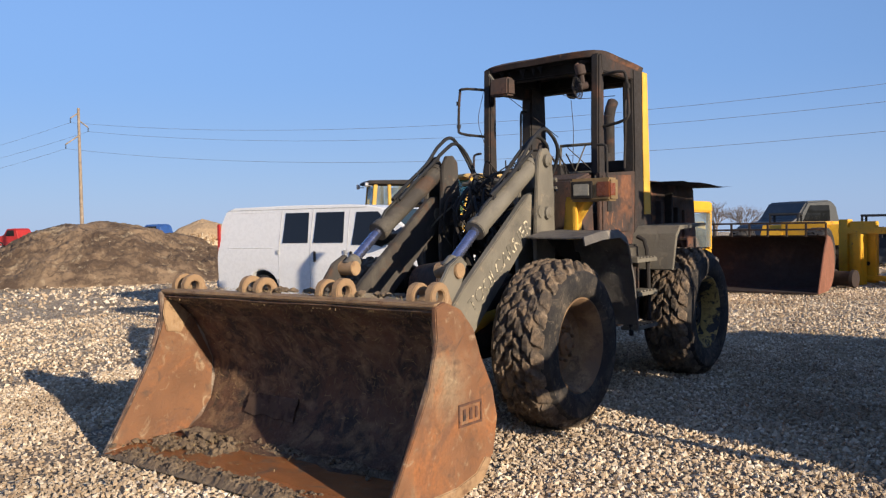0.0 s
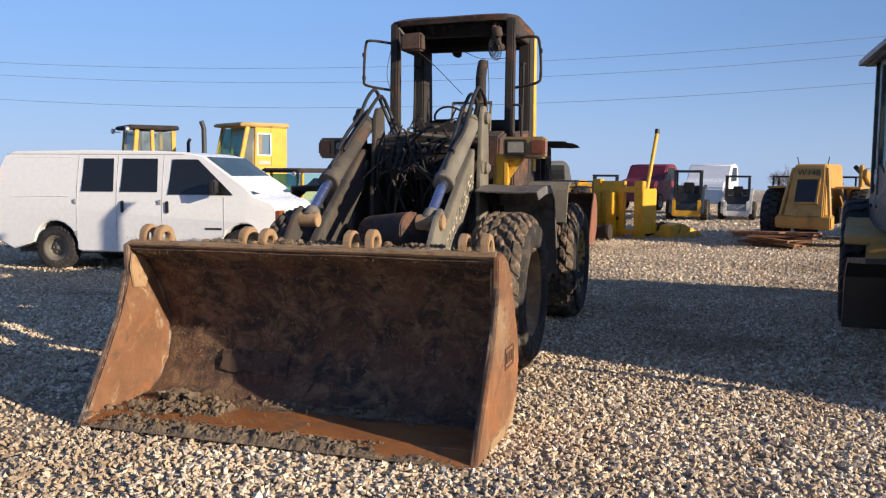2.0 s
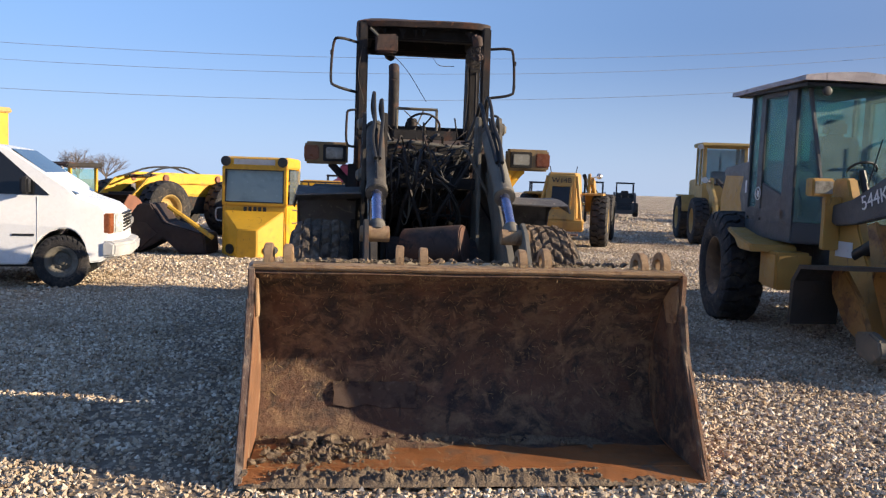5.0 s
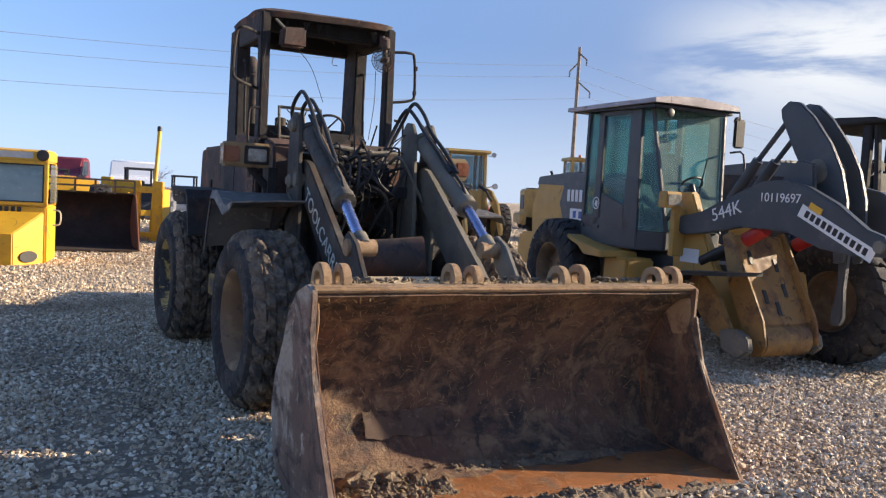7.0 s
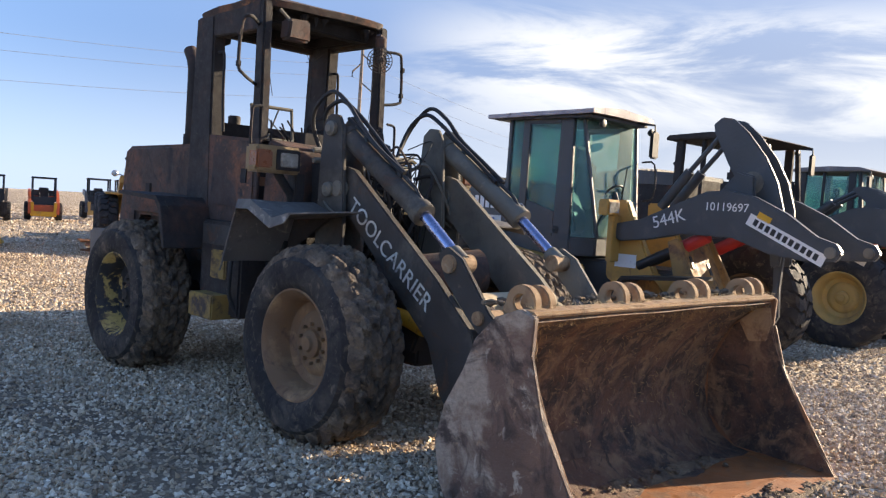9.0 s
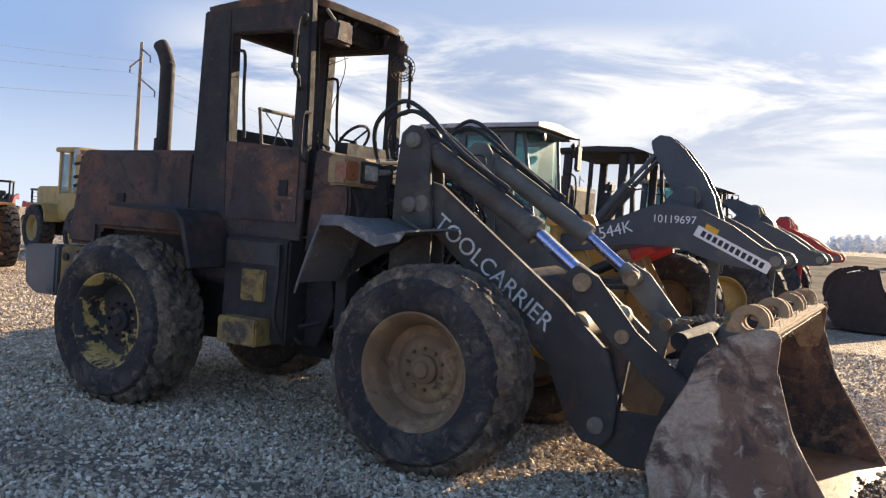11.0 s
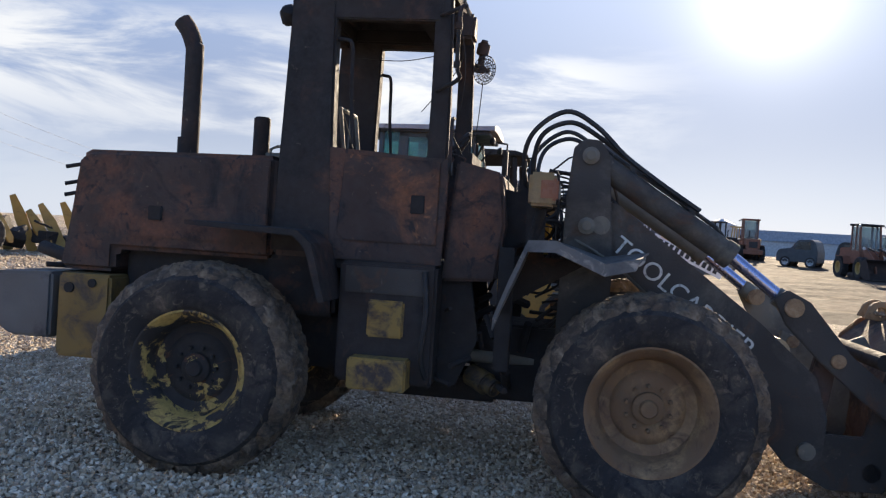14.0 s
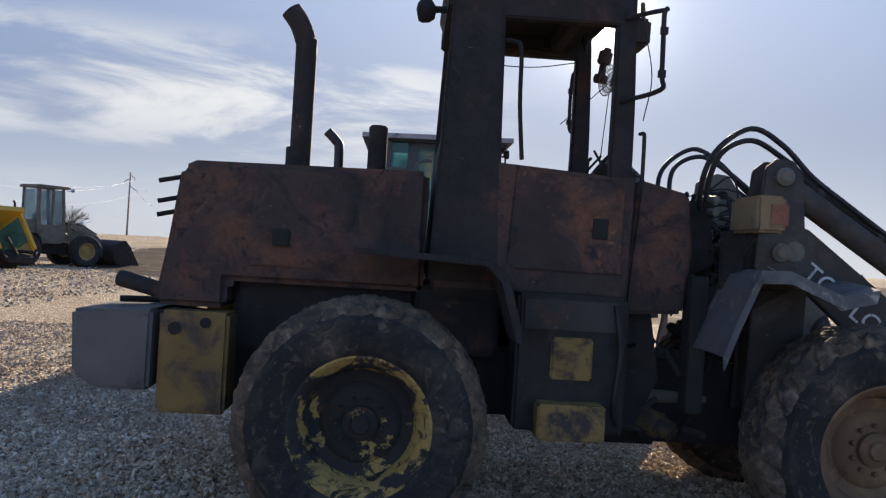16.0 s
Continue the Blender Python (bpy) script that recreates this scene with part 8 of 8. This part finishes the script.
# a brown blade or bucket lying beside the loose cab
e = thing("loader_bucket", "rusty brown bucket tipped on the gravel beside the yellow cab", "bucket", at(3.1, 18.6, 222))
bm = B()
prism(bm, [(-0.95, 0.0), (-0.62, 0.70), (-0.42, 0.98), (-0.16, 1.0), (0.12, 0.62), (0.95, 0.42), (1.0, 0.0), (0.45, 0.0), (0.12, 0.30), (-0.42, 0.0)], -0.45, 0.35, "x")
part("shell", bm, M_RUSTBK, e, bevel=0.03)
bm = B()
prism(bm, [(-0.80, 0.06), (-0.50, 0.62), (-0.25, 0.60), (0.0, 0.40), (-0.40, 0.06)], 0.352, 0.37, "x")
part("hollow", bm, M_RUSTBK, e)
bm = B()
tube(bm, [(0.3, 0.2, 0.95), (0.38, 1.15, 0.35)], 0.05, 8)
part("strut", bm, M_YELLOW, e)
# tipped yellow cab and crossed arms far across the yard
e = thing("machine_cab", "yellow cab lying tipped on its side", "cab", at(31.5, 5.6, 30) @ pose(0, 0, 0.55, 0, 32, 0))
for nm, b_, mt in (("roof", (-1.1, 1.1, -0.9, 0.9, 1.2, 1.4), M_BRIGHT_Y), ("post", (-1.0, -0.85, -0.85, -0.7, -0.3, 1.2), M_BRIGHT_Y), ("post", (0.85, 1.0, -0.85, -0.7, -0.3, 1.2), M_BRIGHT_Y), ("post", (-1.0, -0.85, 0.7, 0.85, -0.3, 1.2), M_BRIGHT_Y), ("post", (0.85, 1.0, 0.7, 0.85, -0.3, 1.2), M_BRIGHT_Y), ("window_pane", (-0.85, 0.85, -0.78, -0.76, 0.1, 1.15), M_GLASS), ("window_pane", (0.9, 0.92, -0.7, 0.7, 0.1, 1.15), M_GLASS)):
    bm = B()
    box(bm, *b_)
    part(nm, bm, mt, e, bevel=0.01)
e = thing("scrap_pile", "heap of leaning yellow loader arms and burnt frames", "scrap", at(31.0, 8.9, 10))
for k in range(7):   # tapered arms, all leaning the same way
    bm = B()
    h = rnd.uniform(1.7, 2.3)
    prism(bm, [(-0.16, 0.0), (0.16, 0.0), (0.20, h * 0.6), (0.10, h), (-0.10, h), (-0.22, h * 0.62)], -0.05, 0.05)
    o = part("arm", bm, M_DEERE_Y if k % 3 else M_TAN, e, bevel=0.015)
    o.matrix_basis = pose(rnd.uniform(-0.9, 0.6), -2.3 + k * 0.62, 0, -26 + rnd.uniform(-8, 8), rnd.uniform(-8, 8), 0) @ pose(0, 0, 0, 0, 0, 90 + rnd.uniform(-15, 15))
for k in range(16):
    bm = B()
    box(bm, -rnd.uniform(0.3, 0.8), rnd.uniform(0.3, 0.8), -rnd.uniform(0.2, 0.7), rnd.uniform(0.2, 0.7), 0, rnd.uniform(0.15, 0.6))
    jitter(bm, 0.10, 2.0, k)
    o = part("burnt_block", bm, M_BURNT if k % 4 else M_CHAR, e, bevel=0.03)
    o.matrix_basis = pose(rnd.uniform(-1.4, 1.4), rnd.uniform(-5.5, 3.6), rnd.uniform(0.0, 0.9), rnd.uniform(-25, 25), rnd.uniform(-25, 25), rnd.uniform(0, 90))
for k in range(14):
    bm = B()
    p = Vector((rnd.uniform(-1.2, 1.2), rnd.uniform(-5.2, 3.4), rnd.uniform(0.3, 1.1)))
    tube(bm, [p, p + Vector((rnd.uniform(-0.8, 0.8), rnd.uniform(-0.9, 0.9), rnd.uniform(-0.1, 0.7)))], rnd.uniform(0.03, 0.07), 6)
    part("burnt_bar", bm, M_CHAR, e)
e = thing("machine_cab", "burnt bare cab frame tipped on the scrap heap", "cab", at(31.4, 6.9, 20) @ pose(0, 0, 1.35, 12, 14, 0))
for x0, x1, y0, y1, z0, z1 in ((-0.5, -0.4, -0.5, -0.4, 0, 1.2), (0.4, 0.5, -0.5, -0.4, 0, 1.2), (-0.5, -0.4, 0.4, 0.5, 0, 1.2), (0.4, 0.5, 0.4, 0.5, 0, 1.2), (-0.55, 0.55, -0.55, -0.42, 1.18, 1.28), (-0.55, 0.55, 0.42, 0.55, 1.18, 1.28), (-0.55, -0.42, -0.42, 0.42, 1.18, 1.28), (0.42, 0.55, -0.42, 0.42, 1.18, 1.28), (-0.55, 0.55, -0.55, 0.55, -0.1, 0.02)):
    bm = B()
    box(bm, x0, x1, y0, y1, z0, z1)
    part("frame_bar", bm, M_CHAR, e, bevel=0.015)
# pickup-sized shapes behind: a grey hood, a white truck front, a dark cab shell
def truck_cab(m, label, paint, glass_too=True):
    e = thing("truck_cab", label, "truck", m)
    bm = B()
    prism(bm, [(-1.4, 0.4), (-1.4, 1.3), (-1.2, 2.0), (-0.9, 2.2), (0.1, 2.15), (0.6, 1.5), (1.5, 1.35), (1.7, 1.1), (1.7, 0.4)], -0.95, 0.95)
    part("body", bm, paint, e, bevel=0.06, segs=3)
    for s in (-1, 1):
        pane(e, [(-0.9, s * 0.955, 1.4), (0.35, s * 0.955, 1.4), (0.0, s * 0.955, 2.02), (-0.85, s * 0.955, 2.02)], -0.006 * s, M_GLASS_DARK, "side_window")
        wheel(e, 1.0, s * 0.85, 0.42, s, 0.42, 0.26, 0.24, 18, M_GREY, M_FARTYRE, 0)
        wheel(e, -0.9, s * 0.85, 0.42, s, 0.42, 0.26, 0.24, 18, M_GREY, M_FARTYRE, 0)
    return e


truck_cab(at(22.6, 32.5, 220), "white truck front among the skid steers", M_WHITE)
truck_cab(at(12.4, 30.2, 200), "dark truck cab with rounded roof behind the railed bucket", M_CHARCOAL)
truck_cab(at(21.3, 35.5, 215), "maroon truck cab among the skid steers", M_MAROON)
truck_cab(far(44.3, -39.0, 150), "far pale pickup beside the dirt yard", M_GREY)
truck_cab(far(40.0, -45.2, 20), "far dark grey pickup beside the dirt yard", M_CHARCOAL)
truck_cab(far(33.9, -43.5, 200), "far black truck cab beside the dirt yard", M_BLACK)
truck_cab(at(-45.0, 89.0, 160, drop(-45.0, 89.0)), "red truck beyond the earth mound", M_RED)
truck_cab(at(-24.0, 70.0, 170, drop(-24.0, 70.0)), "blue car beyond the earth mound", M_BLUE)
truck_cab(at(-28.0, 96.0, 170, drop(-28.0, 96.0)), "white car beyond the stone heap", M_WHITE)
truck_cab(at(-21.5, 86.0, 40, drop(-21.5, 86.0)), "white car parked far off", M_WHITE)


# ---- heaps ----
M_HEAPSTONE = gravel_mat("tan_heap_stone", (0.62, 0.47, 0.28), (0.26, 0.16, 0.08), True)
M_SOIL = mat("brown_soil", (0.21, 0.145, 0.09), [((0.085, 0.055, 0.035), 0.7, 0.47, 0.56), ((0.36, 0.28, 0.18), 1.5, 0.55, 0.66), ((0.10, 0.068, 0.045), 4.0, 0.52, 0.62), ((0.46, 0.38, 0.27), 9.0, 0.63, 0.70)], 0.95, bump=1.0, bscale=9, vscale=1.2)
M_HEAP = mat("tan_stone_heap", (0.42, 0.30, 0.18), [((0.25, 0.17, 0.10), 6.0, 0.5, 0.7)], 0.9, bump=1.0, bscale=14, vscale=6)


def heap(name, label, x, y, rx, ry, h, yaw, material, seed, rough):
    bm = B()
    bmesh.ops.create_grid(bm, x_segments=150, y_segments=150, size=1)
    for v in bm.verts:
        u, w = v.co.x, v.co.y
        r = math.hypot(u, w)
        z = max(0.0, 1 - r) ** 0.8 if r < 1 else -0.05
        p = Vector((u * rx * 0.5 + seed, w * ry * 0.5, seed))
        z = z * (1 + 0.35 * noise.noise(p * 0.9)) + rough * (noise.noise(p * 3) + 0.7 * (0.5 - abs(noise.noise(p * 7))) + 0.5 * noise.noise(p * 19) + 0.3 * noise.noise(p * 41)) * (z > 0) * min(1, z * 4)
        v.co = Vector((u * rx, w * ry, (z if z < 0.8 else 0.8 + (z - 0.8) * 0.5) * h - 0.05))
    o = part(name, bm, material, angle=180)
    o.matrix_world = pose(x, y, 0, 0, 0, yaw)
    return tagged(o, label, "mound", kind="stuff")


heap("earth_mound", "dark earth mound with sparse dry weeds", -11.3, 27.6, 5.2, 3.6, 2.05, 10, M_SOIL, 3.0, 0.10)
heap("earth_mound", "smaller dark earth mound beside the first", -9.3, 29.2, 3.0, 2.6, 1.75, -15, M_SOIL, 9.0, 0.09)
heap("stone_heap", "tan heap of crushed stone", -10.7, 37.8, 3.4, 3.0, 2.05, 0, M_HEAP, 14.0, 0.04)


def heap_stones(g, n):
    r, a = 3.2 * np.sqrt(g.random(n)), g.uniform(0, 2 * math.pi, n)
    return np.stack([-10.7 + r * np.cos(a), 37.8 + 0.88 * r * np.sin(a)], 1)


stones("stone_heap_pieces", 5200, heap_stones, OCT_V, OCT_F, 0.05, 0.11, 8, "tan angular stones covering the heap", lift=lambda x, y: max(0.0, 1 - math.hypot((x + 10.7) / 3.4, (y - 37.8) / 3.0)) ** 0.8 * 1.98 - 0.05, look_=M_HEAPSTONE)


# ---- power line ----
M_POLE = mat("weathered_pole_wood", (0.30, 0.24, 0.18), [((0.16, 0.12, 0.09), 4.0, 0.5, 0.7)], 0.9)
LINE = [(-29.7, 69.7), (49.2, 20.3), (138.0, -36.0), (-108.6, 119.1), (227.0, -92.0)]
way = Vector((78.9, -49.4, 0)).normalized()
across = Vector((way.y, -way.x, 0))
TIPS = [(-0.85, 9.75), (0.75, 10.35), (1.25, 8.2)]


def utility_pole(x, y):
    e = thing("utility_pole", "weathered wooden power pole with slanted arms", "utility pole", pose(x, y, drop(x, y)), "power line")
    bm = B()
    tube(bm, [(0, 0, -0.2), (0, 0, 11.6 - drop(x, y))], 0.17, 12, r1=0.10)
    part("shaft", bm, M_POLE, e)
    for d, z in TIPS:
        bm = B()
        dz = -drop(x, y)
        tip = across * d + Vector((0, 0, z + 0.35 + dz))
        tube(bm, [(0, 0, z + dz + (0.85 if abs(d) < 1 else 1.15)), tip], 0.055, 8)
        part("cross_arm", bm, M_POLE, e)
        bm = B()
        for k in range(4):
            lathe(bm, [(z + dz - 0.02 + k * 0.09, 0.03), (z + dz + 0.02 + k * 0.09, 0.06), (z + dz + 0.05 + k * 0.09, 0.03)], 10, (tip.x, tip.y, 0), "z")
        part("insulator", bm, M_CHARCOAL, e)
    return e


for x, y in LINE:
    utility_pole(x, y)
M_CABLE = mat("power_cable", (0.22, 0.25, 0.3), [], 0.6, bump=0)
order = sorted(LINE)
for a, b in zip(order, order[1:]):
    for d, z in TIPS:
        p, q = Vector((*a, z)) + across * d, Vector((*b, z)) + across * d
        sag = 3.1 * ((q - p).length / 93) ** 2
        bm = B()
        tube(bm, [p.lerp(q, k / 24) - Vector((0, 0, sag * 4 * (k / 24) * (1 - k / 24))) for k in range(25)], 0.011, 5)
        tagged(part("power_cable", bm, M_CABLE), "thin sagging overhead power cable", "cable", "power line")

# ---- trees ----
M_BARK = mat("grey_bare_twigs", (0.17, 0.14, 0.12), [], 0.95, bump=0)


def bare_tree(x, y, h, seed):
    rr = random.Random(seed)
    e = thing("tree", "bare winter tree with a fine round crown", "tree", pose(x, y, drop(x, y)), "bare trees")
    bm = B()
    tube(bm, [(0, 0, -0.1), (0.1, 0, h * 0.3)], h * 0.035, 8, r1=h * 0.02)
    part("trunk", bm, M_BARK, e)
    bm = B()

    def limb(p, d, ln, r, depth):
        q = p + d * ln
        tube(bm, [p, q], r, 4 if depth else 3, r1=r * 0.55)
        if depth:
            for _ in range(4):
                nd = (d + Vector((rr.uniform(-0.9, 0.9), rr.uniform(-0.9, 0.9), rr.uniform(-0.35, 0.7)))).normalized()
                limb(p + d * ln * rr.uniform(0.45, 1.0), nd, ln * rr.uniform(0.55, 0.8), r * 0.5, depth - 1)
    for _ in range(11):
        limb(Vector((0.05, 0, h * 0.25)), Vector((rr.uniform(-0.9, 0.9), rr.uniform(-0.9, 0.9), rr.uniform(0.5, 1.2))).normalized(), h * 0.28, h * 0.012, 3)
    part("crown", bm, M_BARK, e)


bare_tree(37.5, 116.0, 6.4, 5)
bare_tree(41.8, 117.5, 6.2, 6)
bare_tree(52.0, 60.0, 4.0, 8)
bare_tree(62.4, -5.2, 4.0, 9)
# far woods to the south-east
g = random.Random(11)
bm = B()
for k in range(260):
    az = radians(g.uniform(122, 150))
    d = g.uniform(250, 300)
    bx, by, h = d * math.sin(az), d * math.cos(az), g.uniform(6.5, 10.5) if 2.2 < az < 2.4 else g.uniform(3, 6)
    for _ in range(200):
        a, t = g.uniform(0, 6.28), g.uniform(0.1, 1)
        r = h * 0.42 * math.sin(math.pi * min(1, 0.25 + 0.75 * t)) + 0.4
        p = Vector((bx + math.cos(a) * r * g.random(), by + math.sin(a) * r * g.random(), h * t * 0.9 + drop(bx, by)))
        s = g.uniform(0.3, 0.6)
        vs = [bm.verts.new(p + Vector((g.uniform(-s, s), g.uniform(-s, s), g.uniform(-1.3 * s, 1.3 * s)))) for _ in range(3)]
        bm.faces.new(vs)
# near-white colour stands in for the haze in front of the trees
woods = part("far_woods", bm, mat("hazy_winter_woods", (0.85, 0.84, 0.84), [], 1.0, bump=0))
tagged(woods, "far band of bare winter woods, whitened as by haze", "woods", kind="stuff")


# ---- far buildings ----
M_SHED = mat("blue_grey_sheet_roof", (0.22, 0.27, 0.34), [], 0.7, bump=0)
M_SILO = mat("pale_grey_silo", (0.38, 0.4, 0.42), [], 0.7, bump=0)


def shed(m, w, d, h, label):
    e = thing("shed", label, "shed", m)
    bm = B()
    box(bm, -w / 2, w / 2, -d / 2, d / 2, 0, h * 0.6)
    part("wall", bm, M_SILO, e)
    bm = B()
    prism(bm, [(-w / 2 - 0.5, h * 0.6), (w / 2 + 0.5, h * 0.6), (w / 2 - 4, h), (-w / 2 + 4, h)], -d / 2 - 0.4, d / 2 + 0.4)
    part("roof", bm, M_SHED, e)


shed(at(102, -121, 40, drop(102, -121)), 30, 14, 4.6, "far low shed with blue-grey roof")
e = thing("silo", "far pale round silo", "silo", at(91, -91, 0, drop(91, -91)))
bm = B()
lathe(bm, [(0, 2.2), (4.6, 2.2), (5.4, 0.4)], 24, (0, 0, 0), "z")
part("tank", bm, M_SILO, e)
e = thing("trailer", "far white box trailer", "trailer", at(-17, 88, 20, drop(-17, 88)))
bm = B()
box(bm, -3, 3, -1.1, 1.1, 0.7, 2.4)
part("box_body", bm, M_WHITE, e, bevel=0.05)
for x in (-2.2, -1.2, 2.2):
    bm = B()
    lathe(bm, [(-1.0, 0.45), (1.0, 0.45)], 16, (x, 0, 0.45))
    part("wheel", bm, M_BLACK, e)

# ---- dirt yard beyond the row ----
def yard_height(x, y):
    """Churned soil: low ridges and wheel ruts, dying out towards the gravel."""
    a = math.atan2((y + 30) / 33, (x - 33) / 37)
    r = math.hypot((x - 33) / 37, (y + 30) / 33) / (1 + 0.14 * noise.noise((math.cos(a) * 2, math.sin(a) * 2, 3)))
    edge = min(1.0, max(0.0, (1 - r) / 0.12))
    u, v = 0.7 * x + 0.71 * y, 0.71 * x - 0.7 * y
    rough = 0.07 * noise.noise((u * 0.16, v * 0.8, 2)) + 0.05 * noise.noise((u * 0.9, v * 1.7, 4)) + 0.04 * abs(noise.noise((u * 0.1, v * 0.45, 9)))
    return height(x, y) - 0.10 + edge * (0.20 + rough), edge


bm = B()
cols = {}
NX, NY = 190, 170
for i in range(NX):
    for j in range(NY):
        x, y = -8 + 82 * i / (NX - 1), -68 + 76 * j / (NY - 1)
        z, edge = yard_height(x, y)
        if edge > 0:
            cols[i, j] = bm.verts.new((x, y, z))
for i, j in list(cols):
    quad = [cols.get(q) for q in ((i, j), (i + 1, j), (i + 1, j + 1), (i, j + 1))]
    if all(quad):
        bm.faces.new(quad)
M_YARD = mat("rutted_dirt", (0.105, 0.08, 0.062), [((0.055, 0.046, 0.04), 0.35, 0.45, 0.58), ((0.25, 0.185, 0.11), 0.22, 0.56, 0.70), ((0.06, 0.05, 0.043), 1.6, 0.50, 0.64), ((0.28, 0.24, 0.19), 5.0, 0.62, 0.72)], 0.95, bump=1.0, bscale=6, vscale=0.7, spec=0.03)
tagged(part("dirt_yard", bm, M_YARD), "rutted brown dirt yard with dry grass", "dirt", kind="structure")

# ---- mud and straw in the bucket ----
def mud_strip(name, label, pts, seed, n, w, h):
    """Clods lying along a line, joined into one mesh."""
    rr = random.Random(seed)
    bm = B()
    for k in range(n):
        t = rr.random()
        i = min(int(t * (len(pts) - 1)), len(pts) - 2)
        f = t * (len(pts) - 1) - i
        p = Vector(pts[i]).lerp(Vector(pts[i + 1]), f) + Vector((rr.gauss(0, w), rr.gauss(0, w), 0))
        r = rr.uniform(0.35, 1.0) ** 2 * h
        geo = bmesh.ops.create_icosphere(bm, subdivisions=1 if r < 0.03 else 2, radius=r)
        for v in geo["verts"]:
            q = v.co.copy()
            v.co = q * (1 + 0.75 * noise.noise(q * 42 + Vector((k, seed, 0))))
            v.co.z *= 0.75
            v.co += p
    o = part(name, bm, M_MUD, angle=20)
    o.matrix_world = LOADER
    return tagged(o, label, "mud", kind="stuff")


def mud_bed(label, x0, x1, y0, y1, base, h, seed, nx, ny, cover):
    """A crust of dried mud: a broken sheet, thick in lumps and thin or bare between them."""
    bm = B()
    grid = []
    for i in range(nx + 1):
        row = []
        for j in range(ny + 1):
            x, y = x0 + (x1 - x0) * i / nx, y0 + (y1 - y0) * j / ny
            p = Vector((x * 9, y * 9, seed))
            rim = min(1.0, 4 * min(i, nx - i) / nx, 8 * min(j, ny - j) / ny)
            lump = 0.55 * noise.noise(p) + 0.4 * (0.5 - abs(noise.noise(p * 2.7))) + 0.26 * noise.noise(p * 6.1) + 0.16 * noise.noise(p * 13)
            row.append(bm.verts.new((x + 0.010 * noise.noise(p * 4), y + 0.010 * noise.noise(p * 4 + Vector((7, 0, 0))), base + h * (rim * (lump + cover) * 1.3 - 0.25))))
        grid.append(row)
    for a_, b_ in zip(grid, grid[1:]):
        for j in range(ny):
            bm.faces.new((a_[j], a_[j + 1], b_[j + 1], b_[j]))
    o = part("mud_crust", bm, M_MUD, angle=30)
    o.matrix_world = LOADER
    return tagged(o, label, "mud", kind="stuff")


mud_bed("crust of dried mud caked along the bucket lip", -0.17, 0.035, -1.29, 0.80, 0.040, 0.055, 1.0, 16, 190, 0.45)
mud_bed("thin dried mud along the bucket lip", -0.09, 0.025, 0.55, 1.30, 0.030, 0.030, 4.0, 9, 70, 0.30)
mud_bed("heap of dried mud and straw in the bucket corner", -0.82, -0.16, -1.30, -0.35, 0.050, 0.085, 9.0, 44, 64, 0.22)
mud_bed("low crust of mud along the back of the bucket floor", -0.82, -0.58, -0.45, 1.0, 0.075, 0.040, 13.0, 16, 100, 0.16)
mud_strip("mud_clods", "loose crumbs of mud along the bucket lip", [(-0.10, -1.22, 0.06), (-0.10, 0.75, 0.055)], 1, 130, 0.05, 0.026)
mud_strip("mud_clods", "loose crumbs of mud in the bucket corner", [(-0.30, -1.18, 0.08), (-0.50, -0.75, 0.08)], 3, 120, 0.13, 0.03)
mud_strip("mud_clods", "crumbs of mud along the bucket floor", [(-0.70, -0.6, 0.09), (-0.66, 0.2, 0.08), (-0.62, 0.8, 0.08)], 4, 90, 0.05, 0.022)
mud_strip("mud_clods", "single hard clods on the bucket floor", [(-0.58, -0.95, 0.10), (-0.55, -0.9, 0.10)], 5, 9, 0.05, 0.075)
mud_strip("mud_clods", "mud lodged round the carriage", [(-1.05, -1.0, 1.15), (-0.72, -0.2, 1.20), (-0.72, 1.0, 1.20)], 6, 160, 0.03, 0.03)


def straw_bits(name, label, count, place, seed, lmin, lmax):
    rr = random.Random(seed)
    bm = B()
    for _ in range(count):
        p, nrm = place(rr)
        p, nrm = Vector(p), Vector(nrm).normalized()
        d = nrm.cross(Vector((rr.gauss(0, 1), rr.gauss(0, 1), rr.gauss(0, 1)))).normalized()
        side = nrm.cross(d) * 0.0016
        ln = rr.uniform(lmin, lmax)
        bend = nrm * rr.uniform(0.002, 0.02)
        a, b, c = p - d * ln / 2, p + bend, p + d * ln / 2 + nrm * rr.uniform(0, 0.012)
        vs = [bm.verts.new(q) for q in (a - side, a + side, b + side, b - side, c)]
        bm.faces.new(vs[:4])
        bm.faces.new((vs[3], vs[2], vs[4]))
    o = part(name, bm, M_STRAW)
    o.matrix_world = LOADER
    return tagged(o, label, "straw", kind="stuff")


def on_floor(rr):
    return (rr.uniform(-0.72, -0.1), -1.25 + abs(rr.gauss(0, 0.55)), 0.075), (0, 0, 1)


def on_back(rr):
    t = rr.random() ** 1.6 * 0.62
    i = t * (len(inner) - 1)
    k = int(i)
    a, b = Vector((inner[k][0], 0, inner[k][1])), Vector((inner[k + 1][0], 0, inner[k + 1][1]))
    p = a.lerp(b, i - k)
    d = (b - a).normalized()
    nrm = Vector((-d.z, 0, d.x))
    if nrm.x < 0:
        nrm = -nrm
    p += nrm * 0.008
    return (p.x, rr.uniform(-1.25, 1.3), p.z), nrm


def on_rail(rr):
    return (rr.uniform(-0.62, -0.49), rr.uniform(-1.3, 1.35), 1.195), (0.3, 0, 1)


straw_bits("straw", "dry straw strewn over the bucket floor", 420, on_floor, 1, 0.03, 0.11)
straw_bits("straw", "fine straw stuck to the muddy back of the bucket", 800, on_back, 2, 0.015, 0.06)
straw_bits("straw", "dry straw caught on the top rail", 260, on_rail, 3, 0.03, 0.10)
